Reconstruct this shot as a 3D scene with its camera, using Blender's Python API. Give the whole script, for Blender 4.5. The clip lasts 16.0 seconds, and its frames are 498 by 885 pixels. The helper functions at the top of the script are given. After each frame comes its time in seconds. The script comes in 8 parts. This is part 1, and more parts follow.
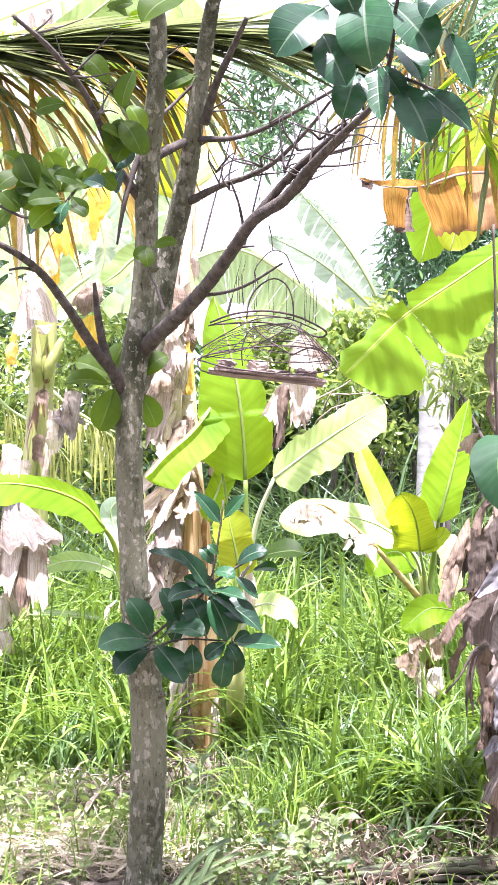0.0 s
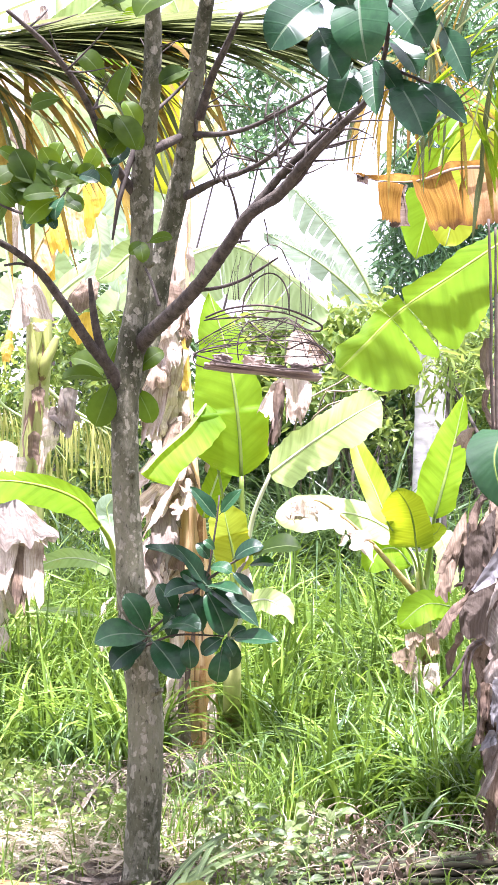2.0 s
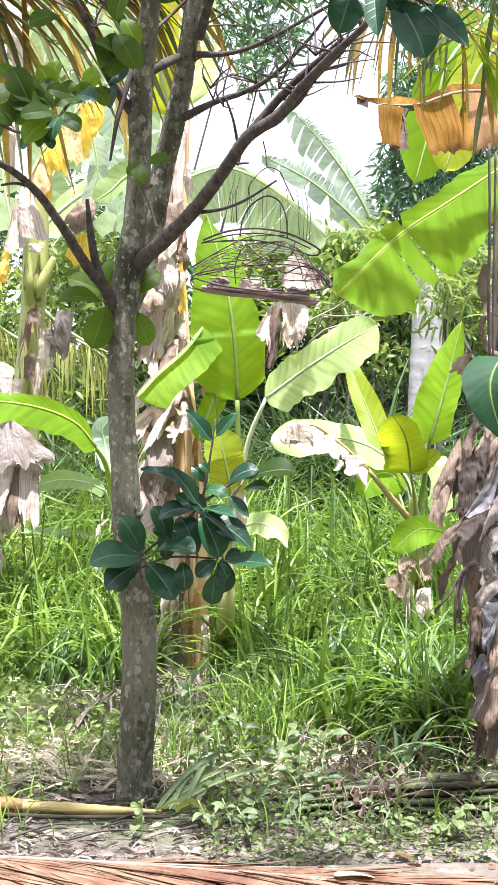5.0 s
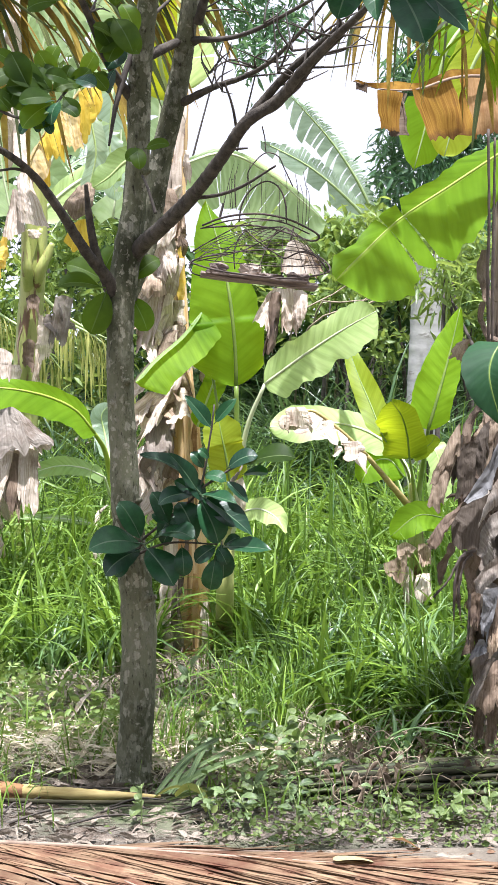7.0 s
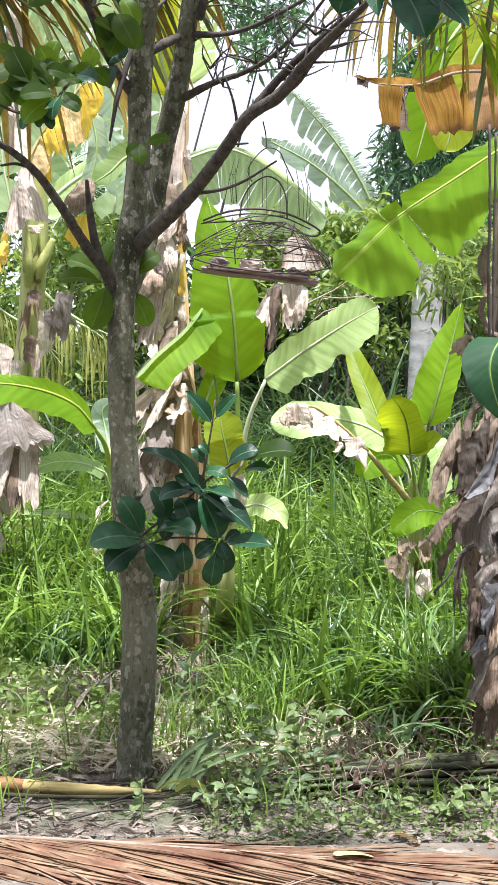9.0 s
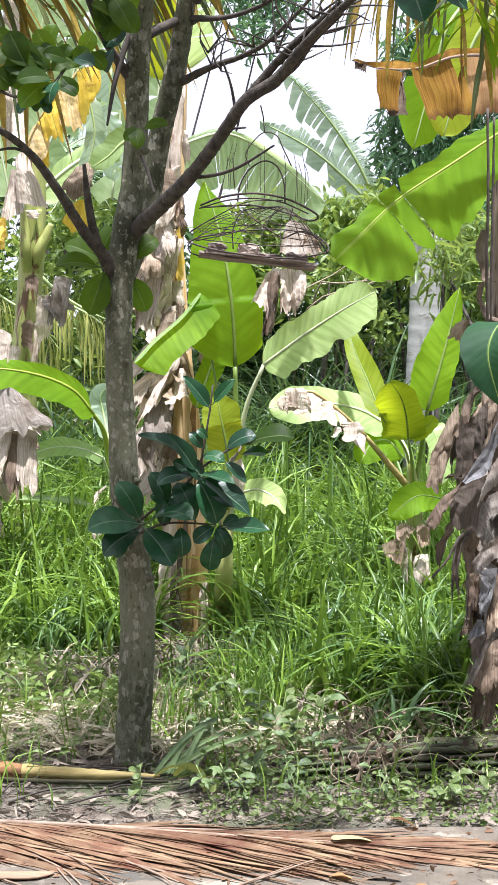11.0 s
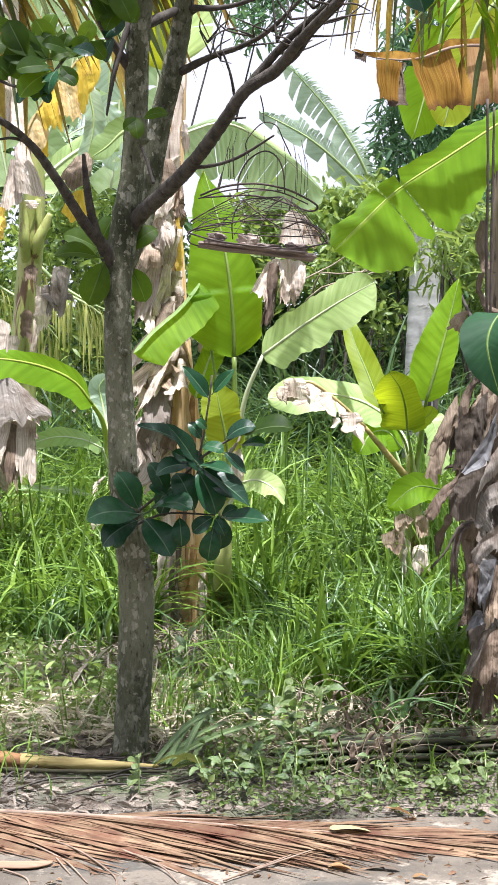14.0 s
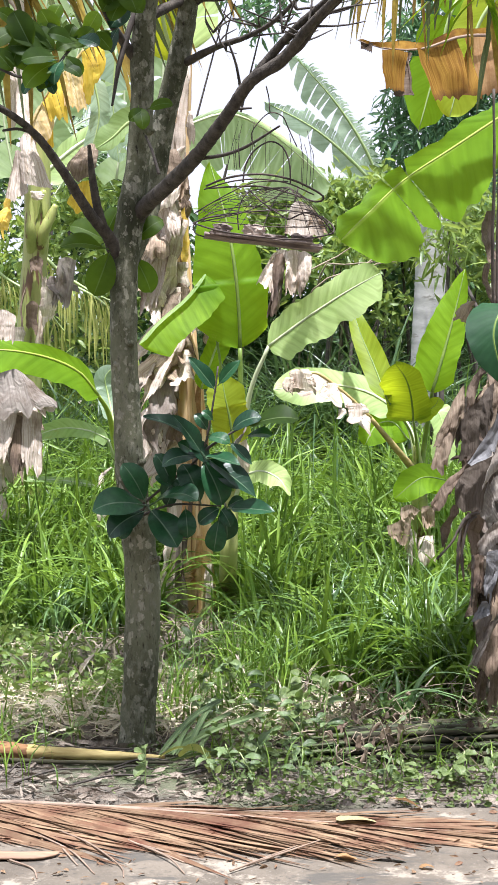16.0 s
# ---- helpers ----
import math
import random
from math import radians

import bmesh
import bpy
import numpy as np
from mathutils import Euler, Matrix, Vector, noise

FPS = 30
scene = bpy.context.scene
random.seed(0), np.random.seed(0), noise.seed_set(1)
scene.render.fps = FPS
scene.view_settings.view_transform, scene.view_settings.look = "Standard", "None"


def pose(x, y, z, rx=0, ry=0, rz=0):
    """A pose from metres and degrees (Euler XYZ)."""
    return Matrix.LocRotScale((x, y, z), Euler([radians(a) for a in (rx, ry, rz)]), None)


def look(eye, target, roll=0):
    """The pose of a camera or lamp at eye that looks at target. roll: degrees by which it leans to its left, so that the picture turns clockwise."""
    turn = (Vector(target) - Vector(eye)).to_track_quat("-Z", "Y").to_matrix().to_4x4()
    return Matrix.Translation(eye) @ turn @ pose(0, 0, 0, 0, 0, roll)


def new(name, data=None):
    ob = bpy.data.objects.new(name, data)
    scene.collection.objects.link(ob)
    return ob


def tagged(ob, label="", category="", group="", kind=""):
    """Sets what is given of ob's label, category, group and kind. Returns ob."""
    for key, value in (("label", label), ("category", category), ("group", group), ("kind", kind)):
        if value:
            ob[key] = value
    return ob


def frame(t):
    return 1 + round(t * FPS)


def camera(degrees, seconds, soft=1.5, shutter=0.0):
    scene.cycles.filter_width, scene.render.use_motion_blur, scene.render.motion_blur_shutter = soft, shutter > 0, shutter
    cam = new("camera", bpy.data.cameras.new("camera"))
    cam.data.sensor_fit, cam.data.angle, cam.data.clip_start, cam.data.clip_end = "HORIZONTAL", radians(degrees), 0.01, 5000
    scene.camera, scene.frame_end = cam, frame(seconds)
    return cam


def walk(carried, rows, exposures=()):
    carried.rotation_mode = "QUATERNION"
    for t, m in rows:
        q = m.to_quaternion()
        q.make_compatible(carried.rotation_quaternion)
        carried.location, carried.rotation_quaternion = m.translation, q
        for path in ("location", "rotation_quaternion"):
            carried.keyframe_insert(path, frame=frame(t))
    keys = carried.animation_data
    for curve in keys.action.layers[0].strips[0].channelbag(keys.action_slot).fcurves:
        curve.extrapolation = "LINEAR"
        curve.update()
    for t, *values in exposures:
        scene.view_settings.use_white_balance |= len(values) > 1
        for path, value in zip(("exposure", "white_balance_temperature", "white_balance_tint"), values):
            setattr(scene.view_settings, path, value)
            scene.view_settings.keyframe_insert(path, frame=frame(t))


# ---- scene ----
# camera and its path
cam = camera(18.0, 16.0)
PATH = [
    (0, pose(0.0040, 0.0030, 1.5237, 90.180, 0.554, 0.342)),
    (0.5, pose(-0.0002, 0.0033, 1.5230, 90.129, 0.569, 0.264)),
    (1, pose(0.0009, 0.0036, 1.5192, 90.160, 0.590, 0.236)),
    (1.5, pose(0.0029, 0.0048, 1.5169, 90.158, 0.646, 0.212)),
    (2, pose(0.0032, 0.0045, 1.5097, 90.152, 0.716, 0.189)),
    (2.5, pose(0.0016, 0.0065, 1.5093, 89.882, 0.675, 0.194)),
    (3, pose(0.0026, 0.0048, 1.5100, 89.706, 0.638, 0.160)),
    (3.5, pose(0.0029, 0.0014, 1.5127, 89.642, 0.384, 0.147)),
    (4, pose(-0.0001, 0.0024, 1.5136, 89.367, 0.131, 0.135)),
    (4.5, pose(0.0003, -0.0016, 1.5106, 87.996, 0.059, 0.085)),
    (4.7, pose(0.0012, -0.0020, 1.5094, 87.646, 0.054, 0.056)),
    (7, pose(-0.0002, -0.0034, 1.5054, 86.901, 0.103, -0.017)),
    (7.5, pose(-0.0005, -0.0035, 1.5078, 86.876, 0.050, -0.005)),
    (8, pose(-0.0005, -0.0040, 1.5060, 86.835, 0.043, 0.002)),
    (8.5, pose(0.0008, -0.0036, 1.5053, 86.753, 0.124, -0.006)),
    (9, pose(0.0008, -0.0036, 1.5012, 86.777, 0.052, 0.018)),
    (11.5, pose(0.0036, -0.0018, 1.4997, 86.132, 0.093, -0.037)),
    (12, pose(-0.0004, -0.0030, 1.4985, 86.090, 0.014, -0.067)),
    (12.5, pose(0.0004, -0.0042, 1.4979, 86.006, 0.056, -0.097)),
    (13, pose(-0.0001, -0.0015, 1.5028, 85.918, 0.079, -0.087)),
    (13.5, pose(0.0008, -0.0017, 1.5047, 85.877, -0.001, -0.040)),
    (14, pose(0.0015, -0.0015, 1.5004, 85.891, -0.005, -0.074)),
    (14.5, pose(-0.0000, -0.0000, 1.5000, 85.800, 0.000, 0.000)),
    (15, pose(0.0007, 0.0015, 1.4975, 85.599, 0.096, 0.091)),
    (15.5, pose(-0.0004, 0.0016, 1.4978, 85.603, 0.095, 0.112)),
    (16, pose(0.0000, 0.0013, 1.4997, 85.569, 0.062, 0.123)),
]
EXPOSURES = [(0, 2.31, 5880, 36), (3.5, 2.16, 5880, 35), (4.2, 2.06, 5880, 33), (4.7, 1.84, 5900, 28), (6.2, 1.42, 5900, 22), (7, 1.34, 5900, 20), (16, 1.17, 5900, 20)]
walk(cam, PATH, EXPOSURES)

# daylight: a hazy bright sky and a high sun
SUN_ELEVATION, SUN_AZIMUTH = radians(77), radians(165)
world = bpy.data.worlds.new("sky")
scene.world = world
world.use_nodes = True
wn, wl = world.node_tree.nodes, world.node_tree.links
sky = wn.new("ShaderNodeTexSky")
sky.sky_type = "NISHITA"
sky.sun_disc = False
sky.sun_elevation = SUN_ELEVATION
sky.sun_rotation = SUN_AZIMUTH
sky.dust_density = 5.0
sky.air_density = 0.8
wmix = wn.new("ShaderNodeMixRGB")
wmix.inputs[0].default_value = 0.8
wmix.inputs[2].default_value = (14.9, 15.3, 15.6, 1)
wl.new(sky.outputs[0], wmix.inputs[1])
wl.new(wmix.outputs[0], wn["Background"].inputs[0])
wn["Background"].inputs[1].default_value = 0.0375
sun = new("sun", bpy.data.lights.new("sun", "SUN"))
sun.data.energy = 5.0
sun.data.angle = radians(2.5)
sun.data.color = (1.0, 0.965, 0.90)
sun_dir = Vector((math.sin(SUN_AZIMUTH) * math.cos(SUN_ELEVATION), math.cos(SUN_AZIMUTH) * math.cos(SUN_ELEVATION), math.sin(SUN_ELEVATION)))
sun.matrix_world = look(sun_dir * 30, (0, 0, 0))

# ---- materials ----
def material(name):
    m = bpy.data.materials.new(name)
    m.use_nodes = True
    nt = m.node_tree
    return m, nt.nodes, nt.links, nt.nodes["Principled BSDF"], nt.nodes["Material Output"]


def ramp(nodes, stops):
    r = nodes.new("ShaderNodeValToRGB")
    e = r.color_ramp.elements
    while len(e) < len(stops):
        e.new(0.5)
    for k, (p, c) in enumerate(stops):
        e[k].position, e[k].color = p, (*c, 1)
    return r


def noise_node(nodes, links, scale, detail=4.0, coord="Object", rough=0.55, stretch=None):
    tc = nodes.new("ShaderNodeTexCoord")
    n = nodes.new("ShaderNodeTexNoise")
    n.inputs["Scale"].default_value = scale
    n.inputs["Detail"].default_value = detail
    n.inputs["Roughness"].default_value = rough
    if stretch:
        mp = nodes.new("ShaderNodeMapping")
        mp.inputs["Scale"].default_value = stretch
        links.new(tc.outputs[coord], mp.inputs["Vector"])
        links.new(mp.outputs[0], n.inputs["Vector"])
    else:
        links.new(tc.outputs[coord], n.inputs["Vector"])
    return n


def mix(nodes, links, a, b, fac, kind="MIX"):
    x = nodes.new("ShaderNodeMixRGB")
    x.blend_type = kind
    for k, v in ((0, fac), (1, a), (2, b)):
        if hasattr(v, "links"):
            links.new(v, x.inputs[k])
        elif k == 0:
            x.inputs[0].default_value = v
        else:
            x.inputs[k].default_value = (*v, 1)
    return x.outputs[0]


def add_bump(nodes, links, bsdf, height, strength, distance):
    b = nodes.new("ShaderNodeBump")
    b.inputs["Strength"].default_value = strength
    b.inputs["Distance"].default_value = distance
    links.new(height, b.inputs["Height"])
    links.new(b.outputs[0], bsdf.inputs["Normal"])


def leaf_material(name, dark, light, glow, translucency=0.4, rough=0.4, rib=None, veins=60.0, per="object", blemish=None, vein_depth=0.12, spec=0.5, vein_from=-0.4, vein_bump=0.18, wobble=0.6, vary=(0.62, 1.35), strips=0.0, coat=0.0):
    """A thin leaf: uv.x runs along the midrib, uv.y across it (0.5 on the midrib)."""
    m, n, l, b, out = material(name)
    big = noise_node(n, l, 7.0, 5, rough=0.6)
    col = mix(n, l, dark, light, ramp_of(n, l, big.outputs[0], 0.32, 0.68))
    if per == "object":
        info = n.new("ShaderNodeObjectInfo").outputs["Random"]
    else:
        info = n.new("ShaderNodeNewGeometry").outputs["Random Per Island"]
    hs = n.new("ShaderNodeHueSaturation")
    mr = n.new("ShaderNodeMapRange")
    mr.inputs["To Min"].default_value, mr.inputs["To Max"].default_value = vary
    l.new(info, mr.inputs["Value"])
    l.new(mr.outputs[0], hs.inputs["Value"])
    mh = n.new("ShaderNodeMapRange")
    mh.inputs["To Min"].default_value, mh.inputs["To Max"].default_value = 0.515, 0.485
    l.new(info, mh.inputs["Value"])
    l.new(mh.outputs[0], hs.inputs["Hue"])
    l.new(col, hs.inputs["Color"])
    col = hs.outputs[0]
    uv = n.new("ShaderNodeTexCoord")
    sep = n.new("ShaderNodeSeparateXYZ")
    l.new(uv.outputs["UV"], sep.inputs[0])
    # side veins, slanting a little towards the tip
    off = n.new("ShaderNodeMath")
    off.operation = "SUBTRACT"
    off.inputs[1].default_value = 0.5
    l.new(sep.outputs["Y"], off.inputs[0])
    ab = n.new("ShaderNodeMath")
    ab.operation = "ABSOLUTE"
    l.new(off.outputs[0], ab.inputs[0])
    sl = n.new("ShaderNodeMath")
    sl.operation = "MULTIPLY_ADD"
    sl.inputs[1].default_value = -0.25
    l.new(ab.outputs[0], sl.inputs[0])
    l.new(sep.outputs["X"], sl.inputs[2])
    wob = noise_node(n, l, 18.0, 2)
    wb = n.new("ShaderNodeMath")
    wb.operation = "MULTIPLY_ADD"
    wb.inputs[1].default_value = wobble / veins
    l.new(wob.outputs[0], wb.inputs[0])
    l.new(sl.outputs[0], wb.inputs[2])
    sn = n.new("ShaderNodeMath")
    sn.operation = "MULTIPLY"
    sn.inputs[1].default_value = veins * 6.283
    l.new(wb.outputs[0], sn.inputs[0])
    si = n.new("ShaderNodeMath")
    si.operation = "SINE"
    l.new(sn.outputs[0], si.inputs[0])
    vmask = n.new("ShaderNodeMapRange")
    vmask.inputs["From Min"].default_value = vein_from
    vmask.inputs["To Max"].default_value = vein_depth
    l.new(si.outputs[0], vmask.inputs["Value"])
    col = mix(n, l, col, light, vmask.outputs[0])
    if strips:
        st = n.new("ShaderNodeTexNoise")
        st.noise_dimensions = "2D"
        st.inputs["Scale"].default_value = 1.0
        st.inputs["Detail"].default_value = 3.0
        cb = n.new("ShaderNodeCombineXYZ")
        sm = n.new("ShaderNodeMath")
        sm.operation = "MULTIPLY"
        sm.inputs[1].default_value = strips
        l.new(sl.outputs[0], sm.inputs[0])
        l.new(sm.outputs[0], cb.inputs[0])
        l.new(off.outputs[0], cb.inputs[1])
        l.new(cb.outputs[0], st.inputs["Vector"])
        gr = ramp(n, [(0.32, (0.70, 0.73, 0.65)), (0.5, (0.97, 0.97, 0.97)), (0.68, (1.18, 1.14, 1.18))])
        l.new(st.outputs[0], gr.inputs[0])
        col = mix(n, l, col, gr.outputs[0], 1.0, "MULTIPLY")
    if blemish:
        bn = noise_node(n, l, 9.0, 6, rough=0.7)
        col = mix(n, l, col, blemish, ramp_of(n, l, bn.outputs[0], 0.66, 0.74))
    if rib:
        near = n.new("ShaderNodeMapRange")
        near.inputs["From Min"].default_value, near.inputs["From Max"].default_value = 0.016, 0.03
        near.inputs["To Min"].default_value, near.inputs["To Max"].default_value = 1.0, 0.0
        l.new(ab.outputs[0], near.inputs["Value"])
        col = mix(n, l, col, rib, near.outputs[0])
    l.new(col, b.inputs["Base Color"])
    b.inputs["Roughness"].default_value = rough
    b.inputs["Specular IOR Level"].default_value = spec
    b.inputs["Coat Weight"].default_value = coat
    b.inputs["Coat Roughness"].default_value = 0.18
    add_bump(n, l, b, vmask.outputs[0], vein_bump / max(vein_depth, 0.05), 0.002)
    tr = n.new("ShaderNodeBsdfTranslucent")
    l.new(mix(n, l, col, glow, 0.65), tr.inputs[0])
    ms = n.new("ShaderNodeMixShader")
    ms.inputs[0].default_value = translucency
    l.new(b.outputs[0], ms.inputs[1])
    l.new(tr.outputs[0], ms.inputs[2])
    l.new(ms.outputs[0], out.inputs[0])
    return m


def ramp_of(n, l, value, lo, hi):
    r = n.new("ShaderNodeMapRange")
    r.inputs["From Min"].default_value, r.inputs["From Max"].default_value = lo, hi
    l.new(value, r.inputs["Value"])
    return r.outputs[0]


def dry_material(name, a, b_, c, translucency=0.25, fine=24.0, across=2.0, stains=0.45, rim=0.7):
    """Dead leaf tissue: papery, streaked along the side veins, with brown stains."""
    m, n, l, b, out = material(name)
    big = noise_node(n, l, 7.0, 6, rough=0.65)
    fine_n = noise_node(n, l, 1.0, 4, coord="UV", stretch=(fine, across, 1))
    col = mix(n, l, a, b_, ramp_of(n, l, fine_n.outputs[0], 0.35, 0.68))
    col = mix(n, l, col, c, ramp_of(n, l, big.outputs[0], stains, stains + 0.25))
    # withered brown rim
    uv = n.new("ShaderNodeTexCoord")
    sep = n.new("ShaderNodeSeparateXYZ")
    l.new(uv.outputs["UV"], sep.inputs[0])
    off = n.new("ShaderNodeMath")
    off.operation = "SUBTRACT"
    off.inputs[1].default_value = 0.5
    l.new(sep.outputs["Y"], off.inputs[0])
    ab = n.new("ShaderNodeMath")
    ab.operation = "ABSOLUTE"
    l.new(off.outputs[0], ab.inputs[0])
    wide = n.new("ShaderNodeMath")
    wide.operation = "MULTIPLY_ADD"
    wide.inputs[1].default_value = 0.25
    l.new(big.outputs[0], wide.inputs[0])
    l.new(ab.outputs[0], wide.inputs[2])
    brown = n.new("ShaderNodeMath")
    brown.operation = "MULTIPLY"
    brown.inputs[1].default_value = rim
    l.new(ramp_of(n, l, wide.outputs[0], 0.56, 0.64), brown.inputs[0])
    col = mix(n, l, col, c, brown.outputs[0])
    info = n.new("ShaderNodeObjectInfo").outputs["Random"]
    hs = n.new("ShaderNodeHueSaturation")
    mr = n.new("ShaderNodeMapRange")
    mr.inputs["To Min"].default_value, mr.inputs["To Max"].default_value = 0.7, 1.2
    l.new(info, mr.inputs["Value"])
    l.new(mr.outputs[0], hs.inputs["Value"])
    l.new(col, hs.inputs["Color"])
    l.new(hs.outputs[0], b.inputs["Base Color"])
    b.inputs["Roughness"].default_value = 0.75
    b.inputs["Specular IOR Level"].default_value = 0.25
    add_bump(n, l, b, fine_n.outputs[0], 0.5, 0.006)
    tr = n.new("ShaderNodeBsdfTranslucent")
    l.new(hs.outputs[0], tr.inputs[0])
    ms = n.new("ShaderNodeMixShader")
    ms.inputs[0].default_value = translucency
    l.new(b.outputs[0], ms.inputs[1])
    l.new(tr.outputs[0], ms.inputs[2])
    l.new(ms.outputs[0], out.inputs[0])
    return m


def solid_material(name, a, b_, scale, rough=0.7, bump=0.4, dist=0.004, stretch=None, spots=None, metal=0.0, spot_scale=30.0, spot_at=0.62):
    m, n, l, b, out = material(name)
    base = noise_node(n, l, scale, 8, rough=0.65, stretch=stretch)
    col = mix(n, l, a, b_, ramp_of(n, l, base.outputs[0], 0.35, 0.65))
    if spots:
        sp = noise_node(n, l, spot_scale, 4, rough=0.6, stretch=stretch)
        col = mix(n, l, col, spots, ramp_of(n, l, sp.outputs[0], spot_at, spot_at + 0.05))
    l.new(col, b.inputs["Base Color"])
    b.inputs["Roughness"].default_value = rough
    b.inputs["Metallic"].default_value = metal
    add_bump(n, l, b, base.outputs[0], bump, dist)
    return m


BANANA = leaf_material("banana_leaf_green", (0.072, 0.18, 0.005), (0.138, 0.295, 0.014), (0.54, 0.75, 0.007), 0.52, 0.55, rib=(0.28, 0.40, 0.06), veins=45, spec=0.12, vein_depth=0.2, vein_bump=0.08, strips=26.0, blemish=(0.30, 0.26, 0.08))
BANANA_PALE = leaf_material("banana_leaf_pale_green", (0.31, 0.46, 0.15), (0.46, 0.60, 0.25), (0.62, 0.82, 0.18), 0.45, 0.42, rib=(0.42, 0.52, 0.25), veins=45, vein_depth=0.06, vein_bump=0.08, strips=26.0, blemish=(0.30, 0.26, 0.08))
BANANA_LIME = leaf_material("banana_leaf_yellow_green", (0.30, 0.42, 0.03), (0.42, 0.52, 0.05), (0.85, 0.84, 0.015), 0.55, 0.45, spec=0.25, rib=(0.22, 0.32, 0.05), veins=40, vein_bump=0.08, strips=26.0, blemish=(0.30, 0.26, 0.08))
# paler copy; the light coming through leaves against the sky is in its colour
BANANA_SKY = leaf_material("banana_leaf_skylit_pale", (0.20, 0.33, 0.11), (0.44, 0.56, 0.32), (0.66, 0.84, 0.36), 0.55, 0.5, rib=(0.42, 0.52, 0.25), veins=20, vein_depth=0.6, strips=26.0, blemish=(0.30, 0.26, 0.08))
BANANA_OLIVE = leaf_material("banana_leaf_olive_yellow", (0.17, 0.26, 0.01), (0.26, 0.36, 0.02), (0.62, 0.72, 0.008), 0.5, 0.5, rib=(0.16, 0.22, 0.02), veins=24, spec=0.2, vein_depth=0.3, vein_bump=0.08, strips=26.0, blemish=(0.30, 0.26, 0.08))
# greyed paler green for far leaves, with the haze put into the colour
BANANA_FAR = leaf_material("banana_leaf_far_haze", (0.25, 0.37, 0.23), (0.42, 0.53, 0.38), (0.56, 0.72, 0.44), 0.42, 0.4, rib=(0.4, 0.5, 0.3), veins=45, strips=26.0, blemish=(0.30, 0.26, 0.08))
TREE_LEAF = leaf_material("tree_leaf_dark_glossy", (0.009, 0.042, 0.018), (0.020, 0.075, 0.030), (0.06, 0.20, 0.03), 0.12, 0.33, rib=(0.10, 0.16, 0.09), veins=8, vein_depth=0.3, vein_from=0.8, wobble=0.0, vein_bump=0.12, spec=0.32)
# lit copies of the tree leaf, with light put into colour and glow
TREE_LEAF_LIT = leaf_material("tree_leaf_lit_green", (0.020, 0.046, 0.007), (0.042, 0.085, 0.011), (0.22, 0.37, 0.014), 0.5, 0.55, rib=(0.12, 0.18, 0.06), spec=0.2, veins=8, vein_depth=0.14, vein_from=0.8, wobble=0.0, vein_bump=0.04)
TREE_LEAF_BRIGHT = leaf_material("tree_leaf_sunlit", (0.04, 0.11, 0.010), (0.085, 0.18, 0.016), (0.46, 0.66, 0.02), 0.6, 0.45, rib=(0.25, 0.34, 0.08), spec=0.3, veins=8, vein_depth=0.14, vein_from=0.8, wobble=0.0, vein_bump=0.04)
FROND_MID = leaf_material("fallen_leaflets_green", (0.075, 0.13, 0.045), (0.15, 0.22, 0.09), (0.30, 0.40, 0.10), 0.25, 0.45, rib=(0.3, 0.36, 0.16), veins=2)
GRASS = leaf_material("grass_blades", (0.045, 0.108, 0.014), (0.185, 0.31, 0.04), (0.33, 0.54, 0.045), 0.25, 0.42, rib=(0.20, 0.34, 0.10), per="island", veins=1, vein_depth=0.0, vary=(0.3, 1.5), spec=0.4)
BROAD_GRASS = leaf_material("broad_grass_blades", (0.050, 0.115, 0.034), (0.14, 0.25, 0.085), (0.26, 0.44, 0.09), 0.22, 0.36, rib=(0.24, 0.36, 0.16), per="island", veins=1, vein_depth=0.0, vary=(0.5, 1.4), spec=0.6)
WEED = leaf_material("weed_leaves", (0.065, 0.112, 0.03), (0.19, 0.25, 0.08), (0.25, 0.40, 0.06), 0.3, 0.5, rib=(0.2, 0.3, 0.12), per="island", veins=6, vein_from=0.7)
HERB = leaf_material("herb_leaves", (0.10, 0.18, 0.04), (0.24, 0.34, 0.10), (0.42, 0.56, 0.10), 0.3, 0.5, rib=(0.3, 0.38, 0.16), per="island", veins=6, vein_from=0.7)
CREEPER = leaf_material("creeper_leaves", (0.06, 0.115, 0.038), (0.15, 0.22, 0.085), (0.26, 0.36, 0.09), 0.3, 0.5, rib=(0.2, 0.28, 0.12), veins=6, vein_from=0.7, vary=(0.5, 1.4))
SHRUB = leaf_material("shrub_leaves", (0.075, 0.145, 0.030), (0.225, 0.32, 0.085), (0.46, 0.58, 0.09), 0.4, 0.4, rib=(0.25, 0.35, 0.12), per="island", veins=6, vein_from=0.7)
# darker copy of the shrub leaves: shade under the canopy put into colour
SHRUB_SHADED = leaf_material("shrub_leaves_shaded", (0.022, 0.062, 0.020), (0.070, 0.145, 0.045), (0.16, 0.30, 0.05), 0.25, 0.4, rib=(0.1, 0.18, 0.08), per="island", veins=6, vein_from=0.7)
NARROW = leaf_material("narrow_leaves", (0.034, 0.10, 0.05), (0.095, 0.20, 0.10), (0.26, 0.46, 0.14), 0.33, 0.4, rib=(0.15, 0.25, 0.1), per="island", veins=3)
BROAD_DARK = leaf_material("broad_dark_leaf", (0.012, 0.05, 0.02), (0.025, 0.085, 0.03), (0.08, 0.22, 0.02), 0.2, 0.6, rib=(0.08, 0.16, 0.06), veins=16, vein_depth=0.2, spec=0.2)
STRAP = leaf_material("strap_leaves", (0.022, 0.058, 0.020), (0.085, 0.155, 0.062), (0.22, 0.36, 0.08), 0.24, 0.33, rib=(0.15, 0.25, 0.14), per="island", veins=2)
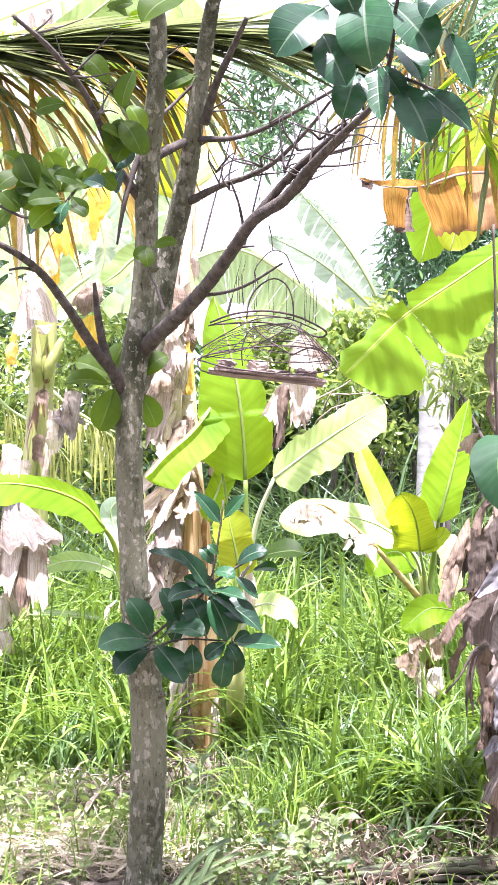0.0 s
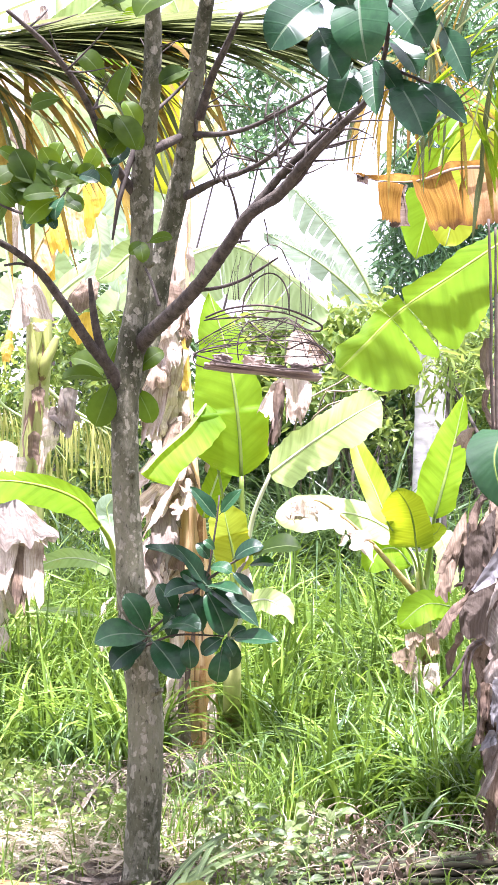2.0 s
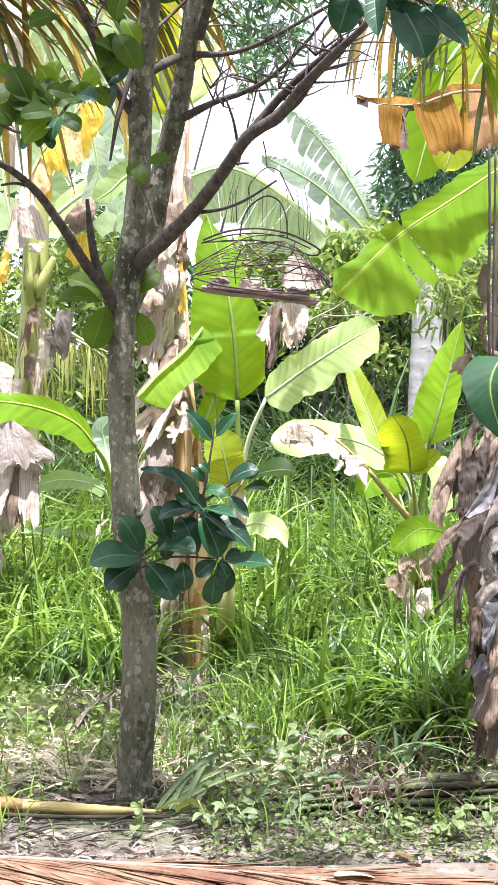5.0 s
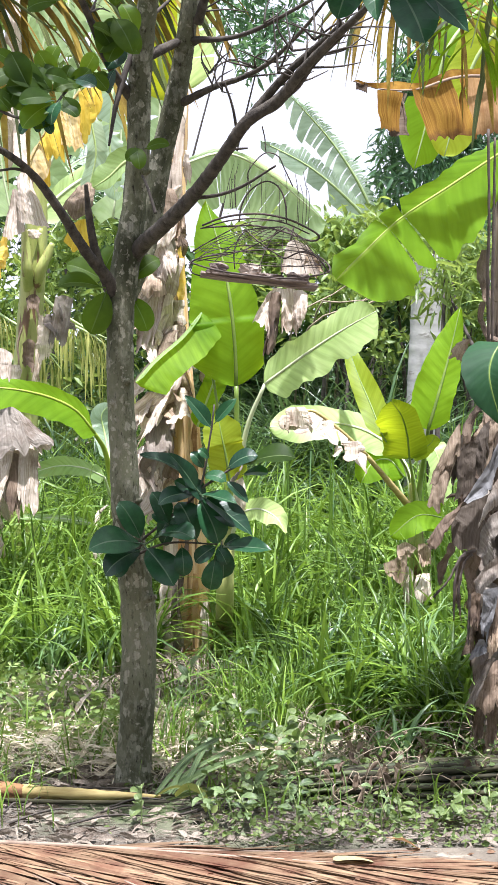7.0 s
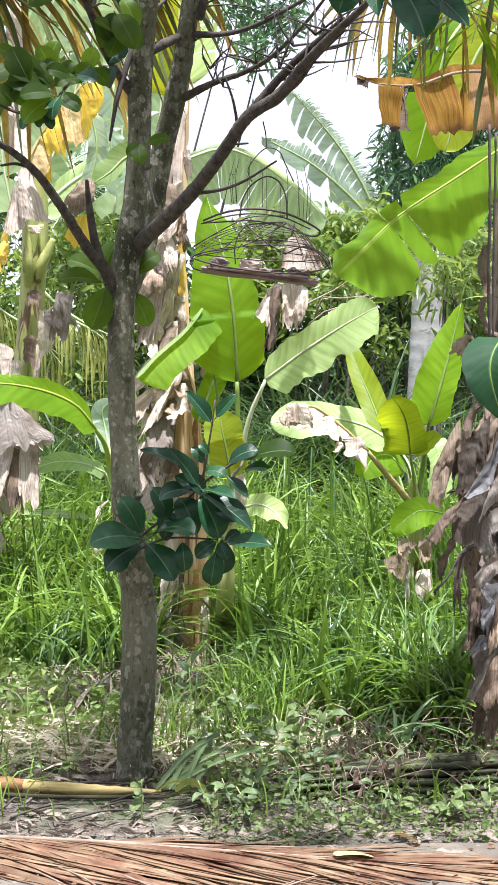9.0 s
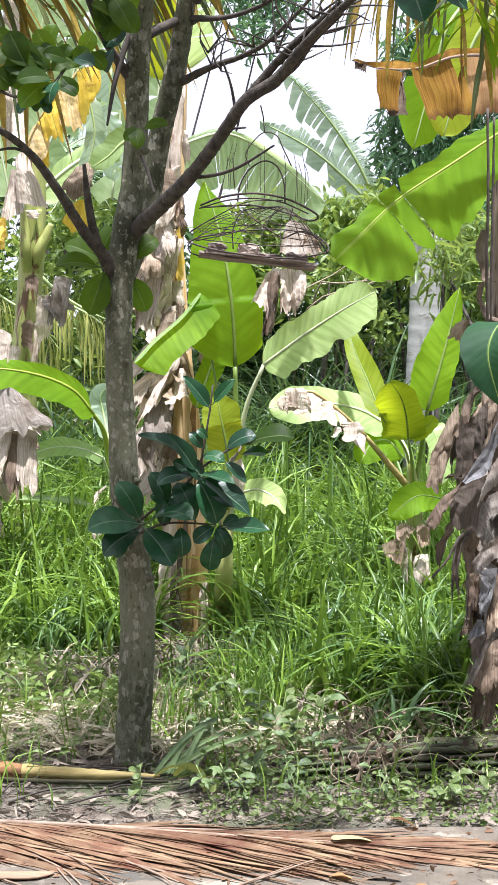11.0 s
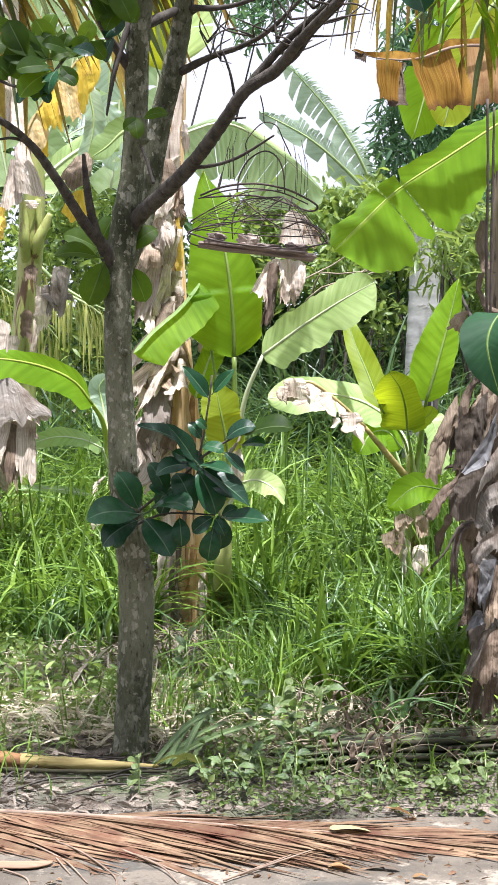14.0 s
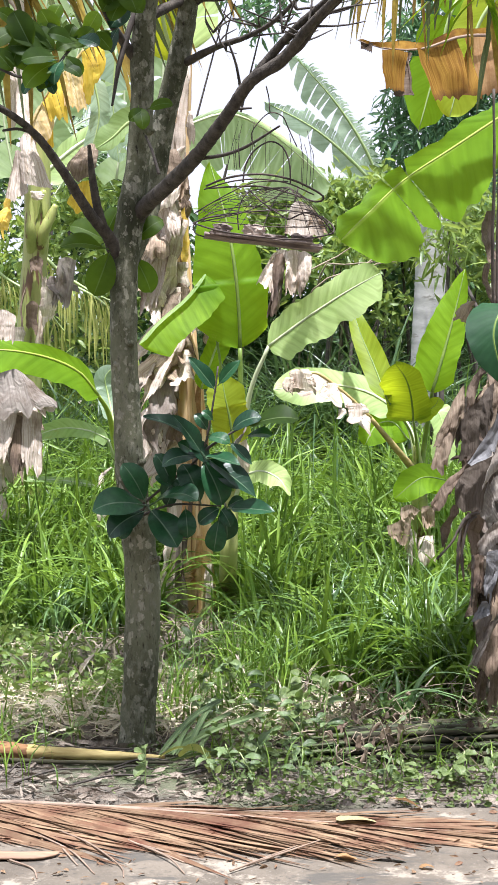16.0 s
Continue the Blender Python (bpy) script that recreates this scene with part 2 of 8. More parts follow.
FROND_GREEN = leaf_material("palm_leaflets_olive", (0.042, 0.062, 0.034), (0.078, 0.104, 0.056), (0.24, 0.28, 0.10), 0.55, 0.55, rib=(0.25, 0.28, 0.1), per="object", veins=2, spec=0.12)
FROND_YELLOW = dry_material("palm_leaflets_yellowing", (0.29, 0.21, 0.04), (0.44, 0.33, 0.06), (0.20, 0.11, 0.03), 0.5)
FROND_FAR = leaf_material("palm_leaflets_yellow_green", (0.22, 0.27, 0.05), (0.55, 0.55, 0.18), (0.50, 0.52, 0.10), 0.3, 0.45, rib=(0.4, 0.4, 0.15), per="island", veins=2)
DRY_PALE = dry_material("dry_banana_leaf_pale", (0.42, 0.34, 0.25), (0.76, 0.69, 0.59), (0.17, 0.105, 0.065), 0.13, stains=0.52, fine=2.5, across=22.0)
DRY_STRAW = dry_material("fallen_leaf_straw_yellow", (0.32, 0.29, 0.14), (0.42, 0.38, 0.20), (0.25, 0.20, 0.09), 0.2, stains=0.62)
DRY_GREY = dry_material("dry_banana_leaf_grey", (0.19, 0.168, 0.138), (0.31, 0.283, 0.24), (0.115, 0.085, 0.06), 0.08, fine=2.5, across=22.0)
DRY_SLATE = dry_material("dead_leaf_slate_grey", (0.12, 0.122, 0.122), (0.185, 0.187, 0.185), (0.10, 0.10, 0.095), 0.05, stains=0.6, fine=14.0, across=3.0)
DRY_DARK = dry_material("dead_leaf_dark_brown", (0.075, 0.060, 0.045), (0.115, 0.095, 0.072), (0.04, 0.03, 0.022), 0.06, stains=0.62, fine=2.5, across=22.0)
DRY_FAWN = dry_material("dry_banana_leaf_fawn", (0.25, 0.185, 0.12), (0.45, 0.365, 0.265), (0.10, 0.065, 0.04), 0.1, stains=0.5, fine=2.5, across=22.0)
DRY_BROWN = dry_material("dry_banana_leaf_brown", (0.13, 0.095, 0.065), (0.245, 0.185, 0.13), (0.05, 0.034, 0.025), 0.08, fine=2.5, across=22.0)
DRY_TAN = dry_material("dry_banana_leaf_tan", (0.42, 0.24, 0.10), (0.55, 0.36, 0.18), (0.22, 0.11, 0.045), 0.35)
DRY_OCHRE = dry_material("dry_banana_leaf_ochre", (0.27, 0.13, 0.018), (0.46, 0.265, 0.042), (0.12, 0.055, 0.02), 0.32, stains=0.5)
LEAF_YELLOW = dry_material("withering_leaf_yellow", (0.60, 0.40, 0.035), (0.74, 0.56, 0.09), (0.34, 0.19, 0.06), 0.5, stains=0.56, fine=26.0, across=1.5)
LEAF_CREAM = dry_material("withering_leaf_cream", (0.62, 0.42, 0.12), (0.80, 0.68, 0.42), (0.34, 0.19, 0.07), 0.35, stains=0.5, fine=22.0, across=1.5)
DRY_YELLOW = dry_material("yellow_banana_leaf", (0.66, 0.45, 0.05), (0.76, 0.58, 0.16), (0.34, 0.18, 0.07), 0.45, stains=0.53)
FROND_BROWN = dry_material("dead_palm_leaflets", (0.155, 0.093, 0.050), (0.325, 0.228, 0.134), (0.12, 0.05, 0.028), 0.1, fine=3.0)
STRAW = dry_material("pale_straw", (0.58, 0.50, 0.33), (0.86, 0.80, 0.62), (0.26, 0.19, 0.11), 0.2, stains=0.6)
LITTER = dry_material("dead_leaf_litter", (0.22, 0.185, 0.14), (0.45, 0.39, 0.31), (0.085, 0.06, 0.042), 0.1)
RIB_GREEN = solid_material("leaf_stalk_green", (0.30, 0.42, 0.14), (0.42, 0.52, 0.22), 12, 0.45, 0.1)
RIB_DARK = solid_material("leaf_midrib_olive", (0.12, 0.20, 0.03), (0.20, 0.28, 0.05), 12, 0.45, 0.1)
RIB_LIME = solid_material("leaf_midrib_lime", (0.26, 0.34, 0.03), (0.34, 0.42, 0.06), 12, 0.45, 0.1)
RIB_PALE = solid_material("leaf_stalk_pale", (0.45, 0.52, 0.30), (0.55, 0.60, 0.40), 12, 0.45, 0.1)
RIB_YELLOW = solid_material("leaf_stalk_yellow", (0.33, 0.25, 0.08), (0.46, 0.38, 0.15), 14, 0.75, 0.6, stretch=(0.5, 5, 5), spots=(0.22, 0.12, 0.05), spot_scale=6, spot_at=0.6)
STALK_OLD = solid_material("old_frond_stalk", (0.014, 0.014, 0.008), (0.055, 0.052, 0.024), 9, 0.95, 0.4, stretch=(0.4, 5, 5))
STALK_GREEN = solid_material("old_frond_stalk_green", (0.022, 0.034, 0.010), (0.085, 0.11, 0.035), 9, 0.7, 0.4, stretch=(0.4, 5, 5))
LICHEN = solid_material("pale_lichen_bark", (0.17, 0.16, 0.12), (0.28, 0.26, 0.2), 60, 0.9, 0.5)
STALK_DARK = solid_material("dead_stalk_dark", (0.045, 0.036, 0.03), (0.13, 0.105, 0.085), 16, 0.85, 0.6)
STALK_BURNT = solid_material("burnt_stalk_end", (0.13, 0.06, 0.028), (0.30, 0.16, 0.055), 12, 0.8, 0.6, stretch=(0.5, 5, 5))
VINE = solid_material("dry_vine", (0.19, 0.15, 0.10), (0.40, 0.33, 0.23), 20, 0.8, 0.3)
RIB_DRY = solid_material("leaf_stalk_dry", (0.16, 0.11, 0.075), (0.32, 0.24, 0.17), 14, 0.8, 0.4)
STEM_GREEN = solid_material("banana_stem_green", (0.22, 0.28, 0.06), (0.38, 0.40, 0.13), 6, 0.5, 0.2, stretch=(3, 3, 0.4), spots=(0.14, 0.08, 0.04), spot_scale=7, spot_at=0.6)
STEM_TAN = solid_material("banana_stem_dry_sheath", (0.58, 0.33, 0.10), (0.82, 0.64, 0.36), 9, 0.7, 0.5, 0.006, stretch=(5, 5, 0.25), spots=(0.24, 0.13, 0.06), spot_scale=6, spot_at=0.58)
STEM_GREY = solid_material("banana_stem_old_sheath", (0.16, 0.12, 0.09), (0.32, 0.26, 0.20), 9, 0.85, 0.7, 0.008, stretch=(5, 5, 0.3), spots=(0.06, 0.045, 0.035), spot_scale=8, spot_at=0.58)
TWIG = solid_material("twig_bark", (0.030, 0.025, 0.020), (0.080, 0.068, 0.054), 40, 0.85, 0.5)
PALM_BARK = solid_material("palm_trunk_bark", (0.33, 0.327, 0.318), (0.48, 0.475, 0.46), 7, 0.85, 0.4, 0.006, stretch=(1, 1, 3), spots=(0.27, 0.26, 0.24), spot_scale=9, spot_at=0.6)
WIRE = solid_material("rusty_wire", (0.035, 0.03, 0.028), (0.09, 0.065, 0.05), 60, 0.7, 0.3, metal=0.4)
OLD_WOOD = solid_material("weathered_wood", (0.13, 0.10, 0.085), (0.26, 0.21, 0.17), 14, 0.85, 0.6, stretch=(1, 8, 8))
BLOCK_WOOD = solid_material("bleached_wood", (0.32, 0.25, 0.19), (0.48, 0.40, 0.32), 20, 0.8, 0.5)
HUSK = solid_material("dead_sheath_brown", (0.22, 0.135, 0.08), (0.33, 0.22, 0.135), 8, 0.7, 0.4, stretch=(0.4, 5, 5))


def bark_material():
    """Grey-brown bark, finely cracked, with pale lichen discs of several sizes and dark scars."""
    m, n, l, b, out = material("tree_bark")
    big = noise_node(n, l, 5, 6, rough=0.6, stretch=(1, 1, 0.5))
    mid = noise_node(n, l, 26, 6, rough=0.7, stretch=(1, 1, 0.6))
    fine = noise_node(n, l, 90, 6, rough=0.7, stretch=(1, 1, 0.3))
    col = mix(n, l, (0.044, 0.049, 0.027), (0.165, 0.170, 0.106), ramp_of(n, l, big.outputs[0], 0.35, 0.65))
    col = mix(n, l, col, (0.205, 0.205, 0.148), ramp_of(n, l, mid.outputs[0], 0.50, 0.66))
    col = mix(n, l, col, (0.026, 0.024, 0.018), ramp_of(n, l, fine.outputs[0], 0.55, 0.68))
    tc = n.new("ShaderNodeTexCoord")
    mp = n.new("ShaderNodeMapping")
    mp.inputs["Scale"].default_value = (1, 1, 0.8)
    l.new(tc.outputs["Object"], mp.inputs["Vector"])
    warp = noise_node(n, l, 40, 4)
    wv = n.new("ShaderNodeMixRGB")
    wv.blend_type = "ADD"
    wv.inputs[0].default_value = 0.035
    l.new(mp.outputs[0], wv.inputs[1])
    l.new(warp.outputs["Color"], wv.inputs[2])
    thick = fine.outputs[0]
    for scale, lim, tone, some in ((16, 0.32, (0.30, 0.295, 0.23), 0.45), (27, 0.36, (0.36, 0.35, 0.27), 0.5), (48, 0.32, (0.30, 0.29, 0.22), 0.62), (95, 0.3, (0.22, 0.21, 0.16), 0.7)):
        v = n.new("ShaderNodeTexVoronoi")
        v.inputs["Scale"].default_value = scale
        l.new(wv.outputs[0], v.inputs["Vector"])
        r = n.new("ShaderNodeMapRange")
        r.inputs["From Min"].default_value, r.inputs["From Max"].default_value = lim, lim - 0.07
        l.new(v.outputs["Distance"], r.inputs["Value"])
        sp = n.new("ShaderNodeSeparateColor")
        l.new(v.outputs["Color"], sp.inputs[0])
        pick = ramp_of(n, l, sp.outputs[0], some, some + 0.05)
        f = n.new("ShaderNodeMath")
        f.operation = "MULTIPLY"
        l.new(r.outputs[0], f.inputs[0])
        l.new(pick, f.inputs[1])
        g = n.new("ShaderNodeMath")
        g.operation = "MULTIPLY"
        l.new(f.outputs[0], g.inputs[0])
        l.new(ramp_of(n, l, fine.outputs[0], 0.75, 0.35), g.inputs[1])
        col = mix(n, l, col, tone, g.outputs[0])
    l.new(col, b.inputs["Base Color"])
    b.inputs["Roughness"].default_value = 0.9
    b.inputs["Specular IOR Level"].default_value = 0.2
    hm = n.new("ShaderNodeMath")
    hm.operation = "MULTIPLY_ADD"
    hm.inputs[1].default_value = 1.5
    l.new(mid.outputs[0], hm.inputs[0])
    l.new(thick, hm.inputs[2])
    add_bump(n, l, b, hm.outputs[0], 0.9, 0.006)
    return m


def ground_material():
    m, n, l, b, out = material("leaf_strewn_soil")
    big = noise_node(n, l, 1.3, 5)
    mid = noise_node(n, l, 14, 8, rough=0.7)
    fine = noise_node(n, l, 70, 6, rough=0.7)
    col = mix(n, l, (0.075, 0.066, 0.05), (0.19, 0.17, 0.135), ramp_of(n, l, mid.outputs[0], 0.38, 0.62))
    col = mix(n, l, col, (0.28, 0.245, 0.19), ramp_of(n, l, fine.outputs[0], 0.55, 0.68))
    col = mix(n, l, col, (0.08, 0.12, 0.035), ramp_of(n, l, big.outputs[0], 0.5, 0.7))
    l.new(col, b.inputs["Base Color"])
    b.inputs["Roughness"].default_value = 0.95
    add_bump(n, l, b, fine.outputs[0], 0.8, 0.02)
    return m


def concrete_material():
    m, n, l, b, out = material("weathered_concrete")
    big = noise_node(n, l, 2.2, 7, rough=0.65)
    mid = noise_node(n, l, 11, 7, rough=0.7)
    fine = noise_node(n, l, 160, 4, rough=0.7)
    col = mix(n, l, (0.100, 0.084, 0.060), (0.172, 0.147, 0.108), ramp_of(n, l, big.outputs[0], 0.42, 0.58))
    col = mix(n, l, col, (0.120, 0.103, 0.075), ramp_of(n, l, mid.outputs[0], 0.5, 0.6))
    pale = noise_node(n, l, 5.0, 6, rough=0.7)
    col = mix(n, l, col, (0.30, 0.26, 0.196), ramp_of(n, l, pale.outputs[0], 0.54, 0.60))
    col = mix(n, l, col, (0.27, 0.245, 0.205), ramp_of(n, l, fine.outputs[0], 0.6, 0.7))
    grit = noise_node(n, l, 48, 6, rough=0.75)
    col = mix(n, l, col, (0.075, 0.066, 0.052), ramp_of(n, l, grit.outputs[0], 0.56, 0.66))
    worn = noise_node(n, l, 3.3, 8, rough=0.75, stretch=(0.6, 1.6, 1))
    col = mix(n, l, col, (0.085, 0.078, 0.062), ramp_of(n, l, worn.outputs[0], 0.55, 0.6))
    l.new(col, b.inputs["Base Color"])
    b.inputs["Roughness"].default_value = 0.9
    add_bump(n, l, b, grit.outputs[0], 0.7, 0.006)
    return m


# dull grey-green of the unseen wall that holds back sky light
LIGHT_BLOCK = solid_material("light_block_grey", (0.10, 0.115, 0.105), (0.15, 0.165, 0.15), 3, 0.9, 0.2)
BARK = bark_material()
# bark with fewer spots, darkened: the shade on the limbs is put into colour
LIMB_BARK_SHADED = solid_material("limb_bark_shaded", (0.025, 0.021, 0.016), (0.090, 0.078, 0.060), 34, 0.95, 1.0, 0.010, stretch=(1, 1, 0.8), spots=(0.12, 0.11, 0.085), spot_scale=45, spot_at=0.68)
SOIL = ground_material()
CONCRETE = concrete_material()

# ---- builders ----
def vec(*a):
    return np.array(a, dtype=float)


def unit(v):
    return v / (np.linalg.norm(v) + 1e-9)


def spline(ctrl, n):
    """Catmull-Rom through the control points, n samples."""
    c = np.array(ctrl, dtype=float)
    if len(c) == 2:
        return c[0] + (c[1] - c[0]) * np.linspace(0, 1, n)[:, None]
    c = np.vstack([2 * c[0] - c[1], c, 2 * c[-1] - c[-2]])
    seg = np.linalg.norm(np.diff(c[1:-1], axis=0), axis=1)
    cum = np.concatenate([[0], np.cumsum(seg)]) / seg.sum()
    out = []
    for s in np.linspace(0, 1, n):
        k = min(np.searchsorted(cum, s, side="right") - 1, len(seg) - 1)
        t = (s - cum[k]) / (cum[k + 1] - cum[k])
        a, b, d, e = c[k], c[k + 1], c[k + 2], c[k + 3]
        out.append(0.5 * (2 * b + (d - a) * t + (2 * a - 5 * b + 4 * d - e) * t * t + (3 * b - a - 3 * d + e) * t ** 3))
    return np.array(out)


def mesh_of(name, verts, faces, uvs=None, smooth=True, mat=None):
    me = bpy.data.meshes.new(name)
    me.from_pydata([tuple(v) for v in verts], [], faces)
    if uvs is not None:
        layer = me.uv_layers.new(name="UVMap")
        idx = np.empty(len(me.loops), dtype=np.int32)
        me.loops.foreach_get("vertex_index", idx)
        layer.data.foreach_set("uv", np.asarray(uvs, dtype=np.float32)[idx].ravel())
    if smooth:
        me.polygons.foreach_set("use_smooth", np.ones(len(me.polygons), dtype=bool))
    if mat:
        me.materials.append(mat)
    me.update()
    return me


def thing(name, place, label, category, group="", kind=""):
    ob = new(name)
    ob.empty_display_size = 0.1
    ob.matrix_basis = Matrix.Translation(place)
    return tagged(ob, label, category, group, kind)


def part(name, me, parent, label="", m=None):
    """A mesh in world coordinates (or at the pose m) as a part under a thing or under a part."""
    ob = new(name, me)
    if m is not None:
        ob.matrix_basis = m
    ob.parent = parent
    ob.matrix_parent_inverse = parent.matrix_basis.inverted() if parent.parent is None else Matrix()
    return tagged(ob, label) if label else ob


def tube_data(ctrl, radii, n=16, seg=10, lump=0.0, seed=0):
    rng = np.random.default_rng(seed)
    c = spline(ctrl, n)
    if len(radii) == len(ctrl):
        cum = np.concatenate([[0], np.cumsum(np.linalg.norm(np.diff(np.array(ctrl, dtype=float), axis=0), axis=1))])
        r = np.interp(np.linspace(0, 1, n), cum / cum[-1], radii)
    else:
        r = np.interp(np.linspace(0, 1, n), np.linspace(0, 1, len(radii)), radii)
    t = np.gradient(c, axis=0)
    t /= np.linalg.norm(t, axis=1)[:, None]
    a = unit(np.cross(t[0], vec(0.3, 1, 0.2)))
    verts, uvs = [], []
    ang = np.linspace(0, 2 * np.pi, seg, endpoint=False)
    for k in range(n):
        a = unit(a - t[k] * a.dot(t[k]))
        b = np.cross(t[k], a)
        rr = r[k] * (1 + lump * rng.normal(size=seg)) * (1 + 0.5 * lump * rng.normal())
        verts.append(c[k] + (np.cos(ang) * rr)[:, None] * a + (np.sin(ang) * rr)[:, None] * b)
        uvs += [(k / (n - 1), j / seg) for j in range(seg)]
    verts = np.vstack(verts)
    faces = [(k * seg + j, k * seg + (j + 1) % seg, (k + 1) * seg + (j + 1) % seg, (k + 1) * seg + j) for k in range(n - 1) for j in range(seg)]
    faces += [tuple(range(seg))[::-1], tuple((n - 1) * seg + j for j in range(seg))]
    return verts, faces, uvs


def tube(ctrl, radii, mat, n=16, seg=10, lump=0.0, seed=0):
    v, f, u = tube_data(ctrl, radii, n, seg, lump, seed)
    return mesh_of("tube", v, f, u, mat=mat)


def join(pieces):
    verts, faces, uvs, k = [], [], [], 0
    for v, f, u in pieces:
        verts.append(np.asarray(v))
        faces += [tuple(i + k for i in q) for q in f]
        uvs += list(u)
        k += len(v)
    return np.vstack(verts), faces, uvs


def profile(kind, s):
    if kind == "banana":
        return np.clip(np.minimum(1.0, (s / 0.09 + 0.02) ** 0.6) * np.minimum(1.0, ((1.0 - s) / 0.20) ** 0.5), 0.015, 1)
    if kind == "obovate":
        return np.clip(np.sin(np.pi * np.clip(s, 0.0, 1.0) ** 1.2) ** 0.62, 0.02, 1)
    if kind == "blunt":
        return np.clip(np.minimum(1.0, (s / 0.12 + 0.1) ** 0.6) * np.minimum(1.0, ((1.0 - s) / 0.07) ** 0.5), 0.2, 1)
    if kind == "full":
        return np.ones_like(s)
    if kind == "spear":
        return np.clip(np.minimum(1.0, (s / 0.12 + 0.02) ** 0.6) * (1.0 - np.clip((s - 0.3) / 0.7, 0, 1) ** 1.8) ** 0.8, 0.015, 1)
    if kind == "flap":
        return np.clip(np.minimum(1.0, (s / 0.15 + 0.25) ** 0.6) * np.minimum(1.0, ((1.02 - s) / 0.2) ** 0.5), 0.1, 1)
    return np.clip(np.sin(np.pi * np.clip(s, 0.0, 1.0) ** 0.85) ** 0.8, 0.02, 1)


def sheet_data(ctrl, left, right, side, side_end=None, n=26, m=5, kind="banana", fold=0.15, wave=0.0, ripple=0.0, crumple=0.0, tears=0, gap=0.3, sag=0.0, seed=0, curl=0.0, ragged=0.0, edge=0.0, cuts_at=None, rim_curl=0.0):
    """A leaf blade along a midrib: left and right are its half widths in metres, side the way to its right edge."""
    rng = np.random.default_rng(seed)
    side, side_end = vec(*side), vec(*(side_end or side))
    fine = spline(ctrl, 120)
    tang = np.gradient(fine, axis=0)
    tang /= np.linalg.norm(tang, axis=1)[:, None]

    def at(s):
        k = min(max(s, 0), 1) * 119
        i = min(int(k), 118)
        w = k - i
        return fine[i] * (1 - w) + fine[i + 1] * w, unit(tang[i] * (1 - w) + tang[i + 1] * w)

    pieces = []
    ph = rng.uniform(0, 6, 4)
    for sgn, half in ((-1, left), (1, right)):
        if half <= 0:
            continue
        if isinstance(tears, tuple):
            count = tears[0 if sgn < 0 else 1]
        else:
            count = tears
        cuts = [0.0] + sorted(rng.uniform(0.12, 0.95, count)) + [1.0]
        if count > 12:
            cuts = [0.0] + list(0.06 + 0.9 * (np.arange(count) + rng.uniform(-0.3, 0.3, count)) / count) + [1.0]
        if cuts_at:
            cuts, count = [0.0] + list(cuts_at) + [1.0], 1
        for c0, c1 in zip(cuts[:-1], cuts[1:]):
            if c1 - c0 < 0.008:
                continue
            rows = max(3, int(n * (c1 - c0)) + 2)
            drop, mid, short = sag * rng.uniform(0.2, 1.0), 0.5 * (c0 + c1), 1 - ragged * rng.uniform(0, 1)
            verts, uvs = [], []
            for s in np.linspace(c0, c1, rows):
                for v in np.linspace(0, 1, m):
                    se = s + (mid - s) * gap * v * (1 if count else 0)
                    p, t = at(se)
                    sv = side * (1 - se) + side_end * se
                    sv = unit(sv - t * sv.dot(t))
                    nn = np.cross(sv, t)
                    if nn[2] < 0:
                        nn = -nn
                    w = half * float(profile(kind, np.array(se))) * short
                    w *= 1 + edge * 1.8 * (noise.noise(Vector((se * 6, ph[2] + sgn * 3, 0))) + 0.5 * noise.noise(Vector((se * 19, ph[3], sgn * 2))))
                    f = fold + curl * v + (rim_curl * v if sgn < 0 else 0.0)
                    q = p + sv * (sgn * w * v * math.cos(f)) + nn * (w * v * math.sin(f))
                    q = q + nn * (wave * math.sin(se * 9 + ph[0] + sgn) * v * v + ripple * math.sin(se * 55 + ph[1]) * v * v)
                    q[2] -= drop * v * v
                    if crumple:
                        a = noise.noise_vector(Vector(q * 9.0) + Vector((seed, 0, 0)))
                        b = noise.noise_vector(Vector(q * 24.0) + Vector((0, seed, 0)))
                        q = q + np.array(a) * crumple * (0.3 + v) + np.array(b) * crumple * 0.4
                    verts.append(q)
                    uvs.append((se, 0.5 + 0.5 * sgn * v))
            faces = []
            for i in range(rows - 1):
                for j in range(m - 1):
                    a = i * m + j
                    q = (a, a + 1, a + m + 1, a + m)
                    faces.append(q if sgn > 0 else q[::-1])
            pieces.append((np.array(verts), faces, uvs))
    return join(pieces)


def sheet(mat, *a, **k):
    v, f, u = sheet_data(*a, **k)
    return mesh_of("leaf", v, f, u, mat=mat)


def banana_leaf(plant, ctrl, left, right, side, mat, rib_mat, rib=0.008, stalk=None, label="", **k):
    """A blade with its midrib; stalk: control points of the leaf stalk down to the stem."""
    k["n"] = max(48, 2 * k.get("n", 26))
    k["m"] = max(6, k.get("m", 6))
    k.setdefault("edge", 0.07)
    k["ripple"] = 0.006 * (left + right)
    k["wave"] = 0.07 * (left + right)
    leaf = part("leaf", sheet(mat, ctrl, left, right, side, **k), plant, label)
    part("midrib", tube(ctrl, (rib, rib * 0.9, rib * 0.55, rib * 0.2), rib_mat, 18, 7), leaf)
    if stalk:
        part("leaf_stalk", tube(list(stalk) + [ctrl[0]], (rib * 2.0, rib * 1.6, rib * 1.1), rib_mat, 14, 8), leaf)
    return leaf


